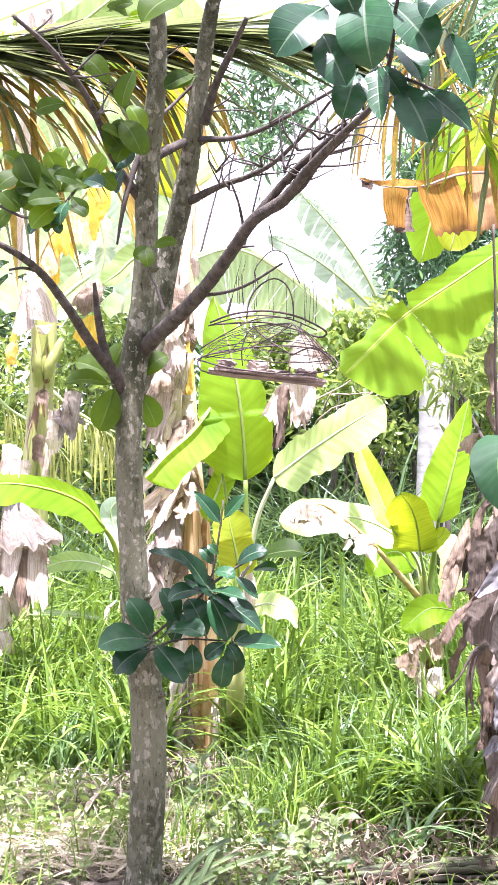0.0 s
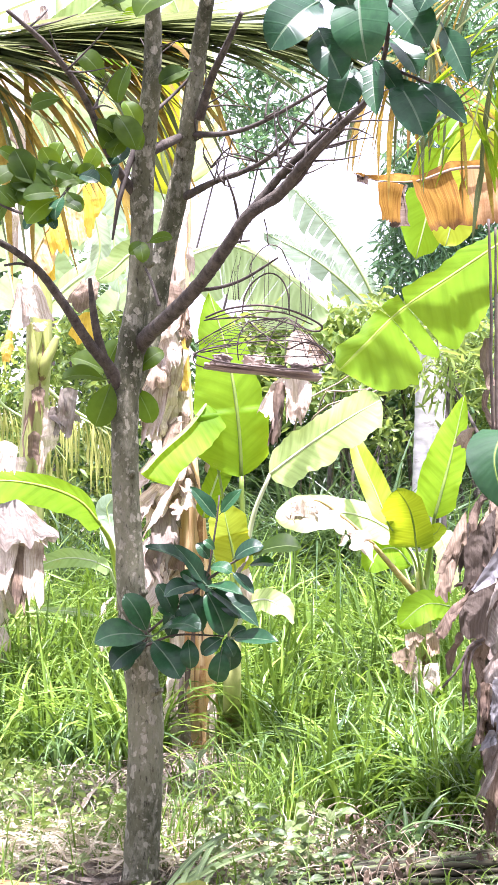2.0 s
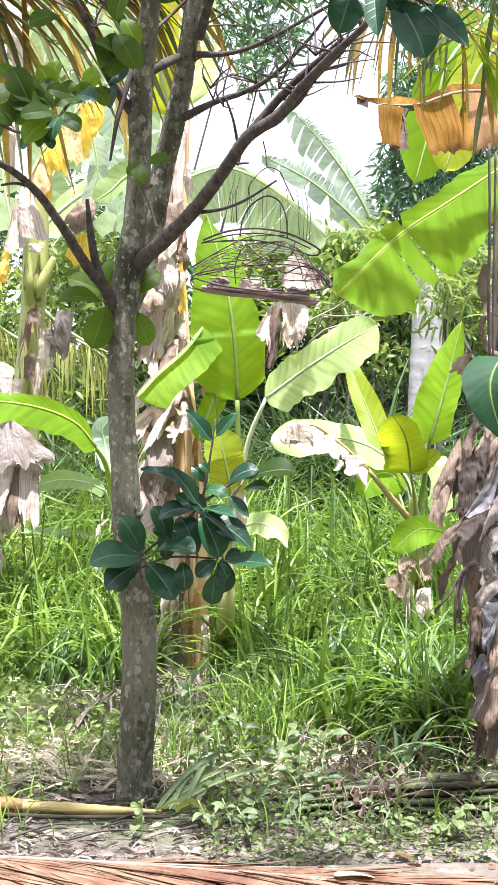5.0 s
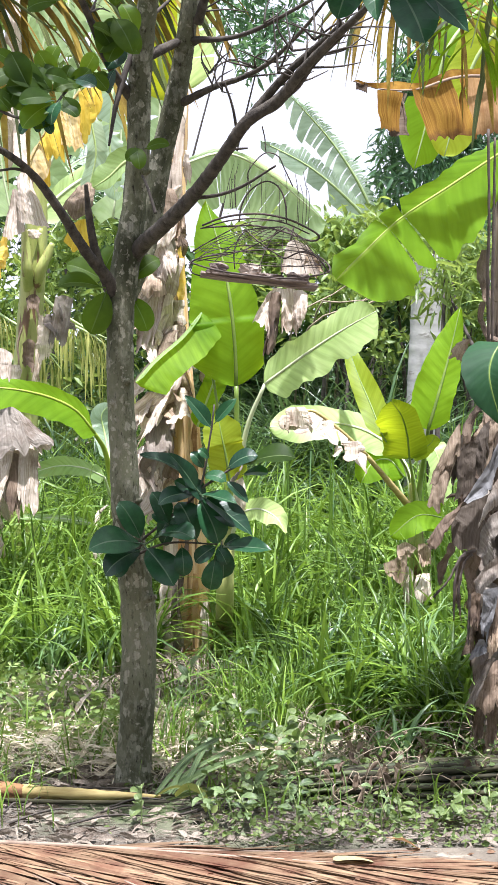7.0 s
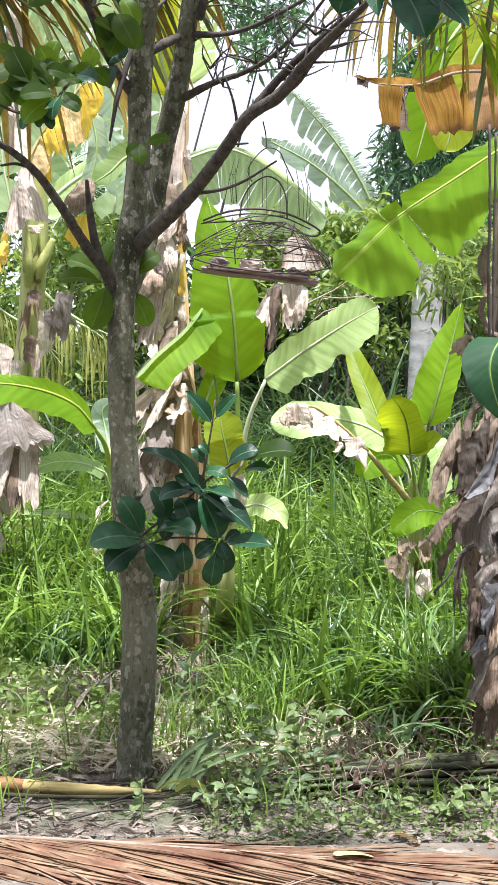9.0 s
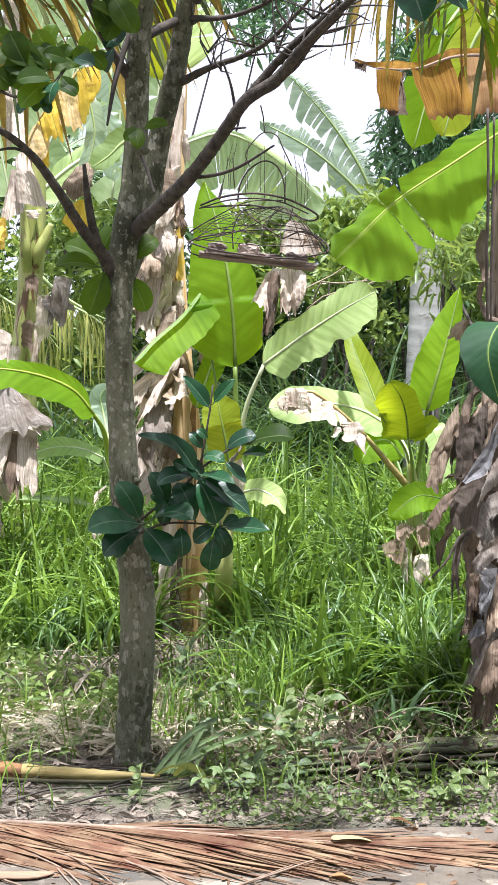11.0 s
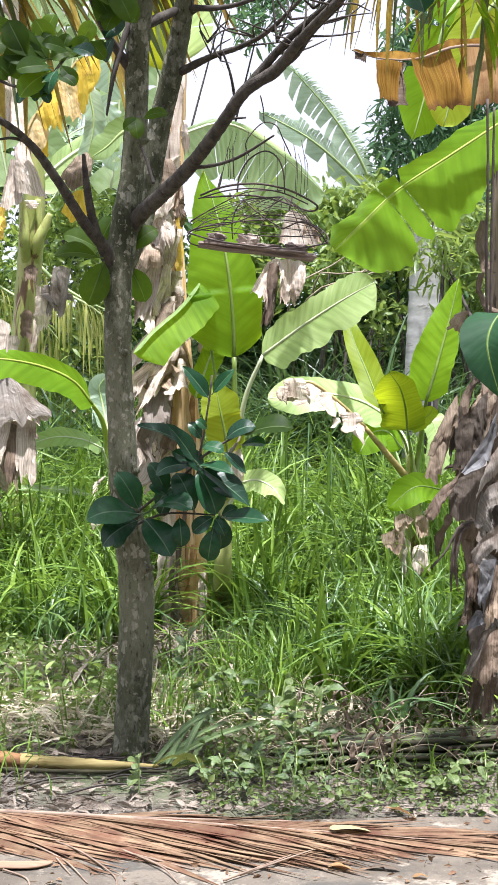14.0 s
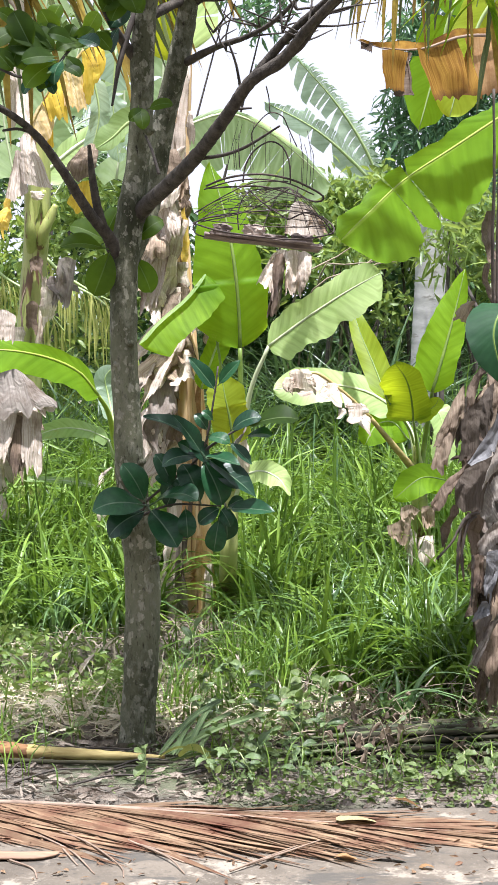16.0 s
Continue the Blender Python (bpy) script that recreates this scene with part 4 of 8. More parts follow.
# ---- the tree in front ----
def front_tree():
    base = (-0.407, 5.426, 0.000)
    root = thing("jackfruit_tree", base, "slender grey-barked tree with lichen spots and glossy dark leaves", "tree")
    trunk = part("trunk", tube([(base[0], base[1], -0.06), (-0.412, 5.500, 0.016), (-0.397, 5.500, 0.261), (-0.390, 5.520, 0.540), (-0.405, 5.520, 0.742), (-0.431, 5.500, 0.965), (-0.439, 5.500, 1.164), (-0.448, 5.500, 1.381), (-0.449, 5.500, 1.578), (-0.446, 5.500, 1.715), (-0.421, 5.500, 1.871), (-0.397, 5.500, 2.045), (-0.379, 5.480, 2.236), (-0.374, 5.450, 2.422), (-0.352, 5.400, 2.601), (-0.330, 5.350, 2.757), (-0.320, 5.300, 2.946), (-0.326, 5.200, 3.150)],
        (0.070, 0.064, 0.061, 0.062, 0.058, 0.052, 0.049, 0.047, 0.048, 0.052, 0.050, 0.040, 0.040, 0.040, 0.036, 0.032, 0.028, 0.022), BARK, 90, 20, 0.03, 4), root)
    for p, q, r in (((-0.400, 5.500, 0.755), (-0.451, 5.440, 0.773), 0.016), ((-0.444, 5.500, 1.332), (-0.480, 5.460, 1.353), 0.016), ((-0.430, 5.480, 1.417), (-0.415, 5.438, 1.425), 0.012), ((-0.422, 5.500, 0.985), (-0.376, 5.460, 1.012), 0.014), ((-0.389, 5.500, 0.645), (-0.326, 5.460, 0.671), 0.014), ((-0.442, 5.490, 1.617), (-0.486, 5.460, 1.631), 0.013), ((-0.379, 5.480, 2.140), (-0.335, 5.450, 2.148), 0.011)):
        part("knot", tube([p, tuple((vec(*p) + vec(*q)) / 2), q], (r * 1.5, r * 1.2, r * 0.6), BARK, 8, 10, 0.08, 5), root)
    scar = vec(*(-0.428, 5.455, 1.871))
    ang = np.linspace(0, 2 * np.pi, 25)
    part("branch_scar", tube(np.stack([scar[0] + 0.0115 * np.cos(ang), np.full(25, scar[1]), scar[2] + 0.0115 * np.sin(ang)], 1), (0.0032, 0.0032), LICHEN, 25, 6), root, "pale ring of a healed branch scar")
    part("branch_scar", tube([scar + vec(0, 0.006, 0), scar - vec(0, 0.001, 0)], (0.0105, 0.0095), BARK, 3, 14), root)
    limbs = [
        # the second stem, rising behind
        ([(-0.427, 5.560, 1.717), (-0.375, 5.620, 1.879), (-0.348, 5.660, 2.021), (-0.313, 5.660, 2.210), (-0.265, 5.620, 2.392), (-0.235, 5.600, 2.525), (-0.213, 5.550, 2.651), (-0.180, 5.500, 2.850), (-0.142, 5.400, 3.029), (-0.091, 5.300, 3.182)], (0.035, 0.042, 0.044, 0.042, 0.040, 0.037, 0.034, 0.031, 0.026, 0.02), 7),
        # the long limb to the right, towards the path
        ([(-0.440, 5.535, 1.790), (-0.405, 5.505, 1.850), (-0.357, 5.430, 1.900), (-0.282, 5.250, 1.943), (-0.172, 5.050, 2.027), (-0.071, 4.850, 2.131), (-0.002, 4.750, 2.212), (0.090, 4.700, 2.266), (0.161, 4.600, 2.339), (0.237, 4.500, 2.402), (0.309, 4.400, 2.451), (0.377, 4.300, 2.511)], (0.026, 0.031, 0.028, 0.026, 0.023, 0.020, 0.019, 0.019, 0.014, 0.012, 0.010, 0.006), 8),
        # its upper fork
        ([(-0.002, 4.750, 2.212), (0.065, 4.720, 2.290), (0.130, 4.650, 2.351), (0.193, 4.600, 2.398), (0.268, 4.500, 2.449)], (0.017, 0.013, 0.011, 0.010, 0.006), 9),
        # the limb to the left
        ([(-0.450, 5.500, 1.675), (-0.475, 5.470, 1.743), (-0.501, 5.420, 1.800), (-0.551, 5.350, 1.864), (-0.629, 5.250, 1.998), (-0.706, 5.150, 2.105), (-0.791, 5.000, 2.166), (-0.905, 4.900, 2.209)], (0.022, 0.027, 0.022, 0.018, 0.0155, 0.013, 0.011, 0.007), 10),
        ([(-0.510, 5.400, 1.816), (-0.527, 5.380, 1.891), (-0.540, 5.360, 1.984), (-0.548, 5.340, 2.089)], (0.019, 0.015, 0.0125, 0.006), 11),
        ([(-0.396, 5.460, 2.389), (-0.437, 5.400, 2.442), (-0.477, 5.300, 2.507), (-0.541, 5.100, 2.664), (-0.630, 4.900, 2.770), (-0.734, 4.800, 2.851)], (0.020, 0.015, 0.013, 0.011, 0.009, 0.006), 12),
        ([(-0.385, 5.420, 2.568), (-0.418, 5.400, 2.470), (-0.449, 5.380, 2.354), (-0.471, 5.360, 2.220)], (0.012, 0.011, 0.009, 0.004), 13),
        ([(-0.368, 5.450, 2.526), (-0.303, 5.500, 2.568), (-0.228, 5.560, 2.615)], (0.020, 0.018, 0.014), 14),
        ([(-0.230, 5.600, 2.404), (-0.119, 5.500, 2.440), (-0.021, 5.400, 2.455), (0.073, 5.300, 2.489), (0.182, 5.200, 2.578), (0.250, 5.100, 2.646)], (0.016, 0.011, 0.009, 0.008, 0.006, 0.004), 15),
        ([(-0.198, 5.550, 2.613), (-0.079, 5.450, 2.596), (0.036, 5.350, 2.610), (0.218, 5.200, 2.677), (0.321, 5.100, 2.716)], (0.013, 0.009, 0.008, 0.006, 0.004), 16),
        ([(-0.173, 5.500, 2.660), (-0.131, 5.400, 2.769), (-0.086, 5.300, 2.837), (-0.020, 5.200, 2.946)], (0.018, 0.014, 0.012, 0.008), 17),
        ([(-0.036, 4.800, 2.203), (-0.049, 4.780, 2.267), (-0.072, 4.760, 2.330)], (0.005, 0.004, 0.003), 18),
        ([(-0.201, 5.100, 2.016), (-0.100, 5.000, 2.017), (-0.019, 4.900, 2.034), (0.083, 4.800, 2.085)], (0.007, 0.006, 0.005, 0.003), 19),
        ([(-0.062, 4.850, 2.141), (-0.002, 4.830, 2.142)], (0.005, 0.003), 20),
        ([(-0.311, 5.300, 1.988), (-0.338, 5.320, 2.074), (-0.358, 5.340, 2.119)], (0.006, 0.005, 0.004), 21),
        ([(0.098, 4.700, 2.266), (0.146, 4.650, 2.300), (0.193, 4.600, 2.358), (0.271, 4.500, 2.418)], (0.010, 0.009, 0.008, 0.006), 22),
        ([(-0.715, 5.150, 2.108), (-0.753, 5.100, 2.113), (-0.791, 5.050, 2.102)], (0.006, 0.005, 0.004), 23),
        ([(-0.354, 5.400, 2.639), (-0.273, 5.500, 2.736), (-0.195, 5.500, 2.812)], (0.008, 0.006, 0.005), 24),
    ]
    for ctrl, rad, sd in limbs:
        part("limb", tube(ctrl, rad, BARK if max(rad) > 0.04 else (LIMB_BARK_SHADED if rad[0] > 0.015 else TWIG), 20 + 8 * len(ctrl), 12 if rad[0] > 0.015 else 7, 0.02 if max(rad) > 0.04 else 0.03, sd), root)
    # twigs off the limbs
    rng = np.random.default_rng(21)
    starts = [(-0.119, 5.500, 2.440), (-0.134, 5.500, 2.488), (-0.089, 5.460, 2.424), (-0.188, 5.550, 2.593), (-0.021, 5.400, 2.455), (0.073, 5.300, 2.489), (0.098, 4.700, 2.311), (0.146, 4.650, 2.319), (0.193, 4.600, 2.374), (0.131, 4.700, 2.410), (0.026, 5.300, 2.470), (0.193, 4.600, 2.422), (0.252, 4.500, 2.410), (0.268, 4.500, 2.433), (0.309, 4.400, 2.458), (-0.167, 5.500, 2.698), (0.054, 5.300, 2.617), (-0.505, 5.100, 2.611), (-0.582, 5.000, 2.710), (-0.690, 4.900, 2.820), (-0.322, 5.350, 2.868), (0.161, 4.600, 2.342), (0.218, 4.600, 2.398), (0.090, 4.700, 2.344)]
    for k, s in enumerate(starts):
        for q in range(3):
            d = unit(vec(rng.normal(0.4, 0.8), rng.normal(0, 0.5), abs(rng.normal(0.5, 0.5)))) * rng.uniform(0.07, 0.2)
            part("twig", tube([s, vec(*s) + d * 0.5 + rng.normal(size=3) * 0.012, vec(*s) + d], (0.0042, 0.003, 0.0015), TWIG, 7, 5), root)
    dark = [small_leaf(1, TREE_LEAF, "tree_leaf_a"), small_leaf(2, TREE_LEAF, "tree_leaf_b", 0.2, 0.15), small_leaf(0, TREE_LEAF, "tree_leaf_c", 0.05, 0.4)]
    # the thin pool takes the lit copy of the leaf colour
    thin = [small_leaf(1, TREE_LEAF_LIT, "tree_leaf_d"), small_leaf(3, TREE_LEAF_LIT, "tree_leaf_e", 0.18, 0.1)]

    def put(base_p, tip_p, face, kind=0, pool=dark):
        tip_p = vec(*base_p) + (vec(*tip_p) - vec(*base_p)) * 1.0
        part("leaf", pool[kind % len(pool)], root, m=leaf_pose(base_p, tip_p, face))

    # sprig on the trunk: twigs and leaves
    for ctrl in ([(-0.388, 5.450, 0.821), (-0.273, 5.360, 0.871), (-0.107, 5.300, 0.873)], [(-0.385, 5.460, 0.860), (-0.274, 5.380, 0.957), (-0.171, 5.320, 1.055), (-0.131, 5.300, 1.233), (-0.116, 5.300, 1.347)], [(-0.171, 5.320, 1.055), (-0.078, 5.300, 1.118), (-0.002, 5.280, 1.158)], [(-0.396, 5.450, 0.811), (-0.367, 5.380, 0.867)]):
        part("twig", tube(ctrl, (0.005, 0.004, 0.003), TWIG, 16, 6), root)
    put((-0.362, 5.360, 0.868), (-0.540, 5.280, 0.867), (-0.1, -0.8, 0.7), 1)
    put((-0.367, 5.370, 0.878), (-0.443, 5.360, 1.013), (0.3, -0.9, 0.5), 0)
    put((-0.354, 5.350, 0.859), (-0.253, 5.260, 0.740), (0.2, -0.9, 0.5), 0)
    put((-0.367, 5.380, 0.848), (-0.493, 5.320, 0.770), (0.0, -0.7, 0.7), 1)
    put((-0.349, 5.340, 0.872), (-0.187, 5.220, 0.913), (0.1, -0.45, 0.9), 1)
    put((-0.228, 5.300, 0.869), (-0.219, 5.270, 0.769), (0.1, -1, 0.3), 1)
    put((-0.175, 5.320, 0.878), (-0.237, 5.340, 1.015), (0.2, -0.9, 0.3), 1)
    put((-0.170, 5.300, 1.050), (-0.267, 5.260, 1.186), (0.3, -0.8, 0.6), 2)
    put((-0.193, 5.320, 1.109), (-0.368, 5.300, 1.180), (0.1, -0.5, 0.9), 2)
    put((-0.166, 5.300, 1.044), (-0.039, 5.200, 1.020), (0.0, -0.4, 0.9), 2)
    put((-0.159, 5.300, 1.038), (0.013, 5.240, 0.910), (0.5, -0.7, 0.5), 2)
    put((-0.170, 5.310, 1.033), (-0.101, 5.280, 0.879), (0.3, -0.8, 0.4), 0)
    put((-0.178, 5.310, 1.043), (-0.307, 5.280, 1.017), (-0.1, -0.6, 0.8), 1)
    put((-0.082, 5.280, 0.867), (0.077, 5.200, 0.866), (0.1, -0.75, 0.7), 2)
    put((-0.109, 5.300, 0.869), (-0.183, 5.280, 0.817), (0.0, -0.9, 0.4), 1)
    put((-0.109, 5.300, 0.865), (-0.074, 5.280, 0.806), (0.2, -0.9, 0.3), 1)
    put((-0.113, 5.300, 0.832), (-0.132, 5.300, 0.716), (0.0, -1, 0.1), 1)
    put((-0.074, 5.300, 1.130), (0.027, 5.270, 1.180), (0.0, -0.7, 0.7), 1)
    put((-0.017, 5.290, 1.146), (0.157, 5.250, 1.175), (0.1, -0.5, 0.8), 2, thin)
    put((-0.124, 5.300, 1.264), (-0.215, 5.300, 1.378), (0.3, -0.8, 0.4), 2)
    put((-0.116, 5.300, 1.283), (-0.040, 5.300, 1.368), (-0.2, -0.8, 0.4), 2)
    put((-0.151, 5.310, 1.129), (-0.193, 5.300, 1.187), (0.1, -0.9, 0.4), 1)
    put((-0.132, 5.300, 1.164), (-0.169, 5.290, 1.197), (0.1, -0.9, 0.3), 1)
    put((-0.273, 5.360, 0.932), (-0.331, 5.360, 0.971), (0.1, -0.8, 0.5), 1)
    put((-0.258, 5.380, 0.934), (-0.297, 5.380, 0.861), (0.0, -0.8, 0.5), 1)
    put((-0.094, 5.330, 0.877), (-0.087, 5.330, 0.751), (0.2, -0.9, 0.2), 0)
    put((-0.021, 5.300, 1.111), (0.065, 5.270, 1.117), (0.1, -0.6, 0.8), 0)
    for b, t, k in (((-0.133, 5.330, 0.991), (-0.040, 5.280, 0.938), 0), ((-0.144, 5.330, 1.010), (-0.212, 5.300, 1.090), 1), ((-0.273, 5.370, 0.929), (-0.330, 5.360, 1.046), 0), ((-0.078, 5.300, 1.090), (-0.002, 5.260, 1.017), 2), ((-0.155, 5.320, 1.107), (-0.078, 5.280, 1.091), 1), ((-0.215, 5.360, 0.988), (-0.117, 5.330, 0.952), 1), ((-0.314, 5.400, 0.886), (-0.254, 5.380, 0.967), 1), ((-0.088, 5.320, 0.866), (-0.031, 5.300, 0.898), 0), ((-0.175, 5.340, 1.029), (-0.251, 5.320, 1.088), 0), ((-0.413, 5.420, 0.825), (-0.461, 5.400, 0.749), 1), ((-0.275, 5.400, 1.004), (-0.304, 5.400, 0.945), 1)):
        put(b, t, (0.15, -0.7, 0.6), k)
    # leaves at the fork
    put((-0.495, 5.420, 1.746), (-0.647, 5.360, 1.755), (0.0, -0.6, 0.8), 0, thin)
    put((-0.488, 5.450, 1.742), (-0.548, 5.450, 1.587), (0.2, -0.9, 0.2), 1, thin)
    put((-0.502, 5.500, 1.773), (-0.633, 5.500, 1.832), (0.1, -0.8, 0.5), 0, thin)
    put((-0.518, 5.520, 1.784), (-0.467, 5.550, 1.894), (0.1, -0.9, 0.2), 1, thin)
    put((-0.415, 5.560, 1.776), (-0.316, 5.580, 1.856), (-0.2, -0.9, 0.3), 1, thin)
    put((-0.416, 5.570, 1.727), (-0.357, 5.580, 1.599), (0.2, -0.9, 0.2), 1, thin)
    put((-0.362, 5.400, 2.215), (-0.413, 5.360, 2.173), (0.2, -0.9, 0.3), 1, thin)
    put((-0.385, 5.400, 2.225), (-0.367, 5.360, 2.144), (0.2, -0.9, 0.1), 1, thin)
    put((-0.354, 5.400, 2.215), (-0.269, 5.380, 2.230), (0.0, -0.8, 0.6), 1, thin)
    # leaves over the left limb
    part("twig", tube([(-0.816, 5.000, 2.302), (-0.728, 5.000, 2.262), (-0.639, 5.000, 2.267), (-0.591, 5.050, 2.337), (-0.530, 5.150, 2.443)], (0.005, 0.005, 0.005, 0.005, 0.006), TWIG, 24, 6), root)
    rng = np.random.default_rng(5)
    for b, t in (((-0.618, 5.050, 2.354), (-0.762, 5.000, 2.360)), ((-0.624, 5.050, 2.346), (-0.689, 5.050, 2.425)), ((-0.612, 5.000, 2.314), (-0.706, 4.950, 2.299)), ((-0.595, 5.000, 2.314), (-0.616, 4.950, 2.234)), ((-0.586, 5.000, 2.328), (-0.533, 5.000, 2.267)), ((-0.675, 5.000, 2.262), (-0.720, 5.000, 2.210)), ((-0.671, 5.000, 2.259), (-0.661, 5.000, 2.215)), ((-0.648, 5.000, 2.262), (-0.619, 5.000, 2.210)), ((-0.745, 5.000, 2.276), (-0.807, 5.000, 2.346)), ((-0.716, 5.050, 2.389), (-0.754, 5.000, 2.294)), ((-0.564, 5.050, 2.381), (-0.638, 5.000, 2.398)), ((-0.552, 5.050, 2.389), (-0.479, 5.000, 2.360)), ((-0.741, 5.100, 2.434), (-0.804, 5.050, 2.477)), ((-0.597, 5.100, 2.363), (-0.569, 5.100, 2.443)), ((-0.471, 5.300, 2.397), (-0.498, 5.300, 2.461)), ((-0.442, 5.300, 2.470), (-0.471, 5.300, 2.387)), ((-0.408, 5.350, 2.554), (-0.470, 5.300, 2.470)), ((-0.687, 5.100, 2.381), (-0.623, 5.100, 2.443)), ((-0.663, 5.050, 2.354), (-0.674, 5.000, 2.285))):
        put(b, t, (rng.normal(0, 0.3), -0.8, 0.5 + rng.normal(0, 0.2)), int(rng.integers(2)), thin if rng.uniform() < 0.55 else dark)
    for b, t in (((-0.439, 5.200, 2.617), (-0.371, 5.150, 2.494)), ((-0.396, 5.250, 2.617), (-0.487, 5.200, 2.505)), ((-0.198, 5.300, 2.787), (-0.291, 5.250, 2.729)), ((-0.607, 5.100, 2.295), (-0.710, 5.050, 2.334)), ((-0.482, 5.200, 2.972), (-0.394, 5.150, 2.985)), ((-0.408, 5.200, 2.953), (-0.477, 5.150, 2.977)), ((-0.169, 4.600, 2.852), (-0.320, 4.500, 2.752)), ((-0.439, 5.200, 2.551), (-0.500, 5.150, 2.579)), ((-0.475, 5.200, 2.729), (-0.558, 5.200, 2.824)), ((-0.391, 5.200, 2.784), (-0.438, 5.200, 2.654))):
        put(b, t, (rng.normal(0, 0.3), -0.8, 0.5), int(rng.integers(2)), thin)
    # big glossy leaves at the end of the long limb
    tw = [(0.325, 4.400, 2.464), (0.373, 4.300, 2.574), (0.381, 4.200, 2.685), (0.407, 4.150, 2.790)]
    part("twig", tube(tw, (0.008, 0.007, 0.006, 0.005), TWIG, 16, 6), root)
    part("twig", tube([(0.373, 4.300, 2.589), (0.293, 4.250, 2.639), (0.233, 4.200, 2.714), (0.216, 4.200, 2.808)], (0.006, 0.005, 0.005, 0.004), TWIG, 14, 6), root)
    part("twig", tube([(0.336, 4.320, 2.564), (0.417, 4.280, 2.522), (0.490, 4.250, 2.484)], (0.006, 0.005, 0.004), TWIG, 12, 6), root)
    for b, t, k in (((0.198, 4.200, 2.702), (0.060, 4.100, 2.552), 1), ((0.183, 4.220, 2.638), (0.244, 4.150, 2.479), 0), ((0.301, 4.200, 2.758), (0.308, 4.120, 2.518), 1), ((0.283, 4.280, 2.548), (0.238, 4.220, 2.407), 1), ((0.337, 4.300, 2.571), (0.341, 4.220, 2.397), 2), ((0.349, 4.300, 2.568), (0.416, 4.240, 2.440), 2), ((0.396, 4.280, 2.513), (0.468, 4.200, 2.337), 0), ((0.461, 4.260, 2.493), (0.583, 4.200, 2.363), 2), ((0.365, 4.240, 2.724), (0.476, 4.160, 2.565), 0), ((0.382, 4.280, 2.621), (0.454, 4.220, 2.505), 0), ((0.518, 4.200, 2.632), (0.580, 4.150, 2.463), 2), ((0.545, 4.200, 2.734), (0.448, 4.120, 2.650), 1), ((0.227, 4.200, 2.813), (0.267, 4.140, 2.666), 1)):
        put(b, t, (rng.normal(0, 0.25), -0.85, 0.45), k)
    # leaves round the left limb, the sunlight on some put into their colour
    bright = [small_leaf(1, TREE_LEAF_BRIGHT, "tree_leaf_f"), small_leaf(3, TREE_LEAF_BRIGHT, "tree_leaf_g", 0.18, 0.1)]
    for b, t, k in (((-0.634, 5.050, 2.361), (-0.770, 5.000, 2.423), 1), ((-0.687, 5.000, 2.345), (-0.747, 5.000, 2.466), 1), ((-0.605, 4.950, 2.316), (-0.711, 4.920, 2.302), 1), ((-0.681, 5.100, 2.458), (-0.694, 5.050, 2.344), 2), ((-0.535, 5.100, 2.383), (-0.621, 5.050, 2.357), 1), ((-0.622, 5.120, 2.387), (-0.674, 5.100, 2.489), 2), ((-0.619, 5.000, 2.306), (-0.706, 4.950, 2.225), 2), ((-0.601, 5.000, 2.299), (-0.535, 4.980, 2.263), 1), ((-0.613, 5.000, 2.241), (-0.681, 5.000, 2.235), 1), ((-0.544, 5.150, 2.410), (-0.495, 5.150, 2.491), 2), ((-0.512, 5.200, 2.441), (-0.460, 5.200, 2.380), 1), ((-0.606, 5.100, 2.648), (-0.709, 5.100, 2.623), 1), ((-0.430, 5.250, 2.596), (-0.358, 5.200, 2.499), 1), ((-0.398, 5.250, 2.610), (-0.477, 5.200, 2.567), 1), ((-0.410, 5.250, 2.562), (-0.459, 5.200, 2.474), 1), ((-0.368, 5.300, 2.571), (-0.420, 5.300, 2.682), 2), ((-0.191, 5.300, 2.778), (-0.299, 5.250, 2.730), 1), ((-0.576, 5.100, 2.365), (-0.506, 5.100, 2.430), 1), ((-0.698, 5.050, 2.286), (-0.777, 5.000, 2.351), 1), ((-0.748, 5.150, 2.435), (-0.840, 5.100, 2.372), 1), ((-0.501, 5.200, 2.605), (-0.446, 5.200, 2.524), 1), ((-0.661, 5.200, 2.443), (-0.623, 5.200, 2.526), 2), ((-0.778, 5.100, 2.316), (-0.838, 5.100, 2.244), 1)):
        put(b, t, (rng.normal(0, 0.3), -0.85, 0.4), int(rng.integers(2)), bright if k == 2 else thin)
    # crown tufts out of view, added and placed to shade trunk and limbs
    rng = np.random.default_rng(8)
    for k in range(7):
        a, r = rng.uniform(0, 2 * np.pi), rng.uniform(0, 1) ** 0.5
        tuft = vec(-0.2 + r * math.cos(a) * 0.45, 4.66 + r * math.sin(a) * 0.24, 3.5 + rng.uniform(0, 0.9) - 0.15 * r)
        part("twig", tube([(-0.25, 5.25, 3.12), tuple((vec(-0.25, 5.25, 3.2) + tuft) / 2 + vec(0, 0, 0.12)), tuple(tuft)], (0.014, 0.009, 0.004), TWIG, 9, 6), root)
        for q in range(9):
            d = unit(rng.normal(size=3) * vec(1, 1, 0.4) + vec(0, 0, -0.15)) * rng.uniform(0.13, 0.19)
            put(tuft, tuft + d, (rng.normal(0, 0.3), rng.normal(0, 0.3), 1), k + q)


front_tree()


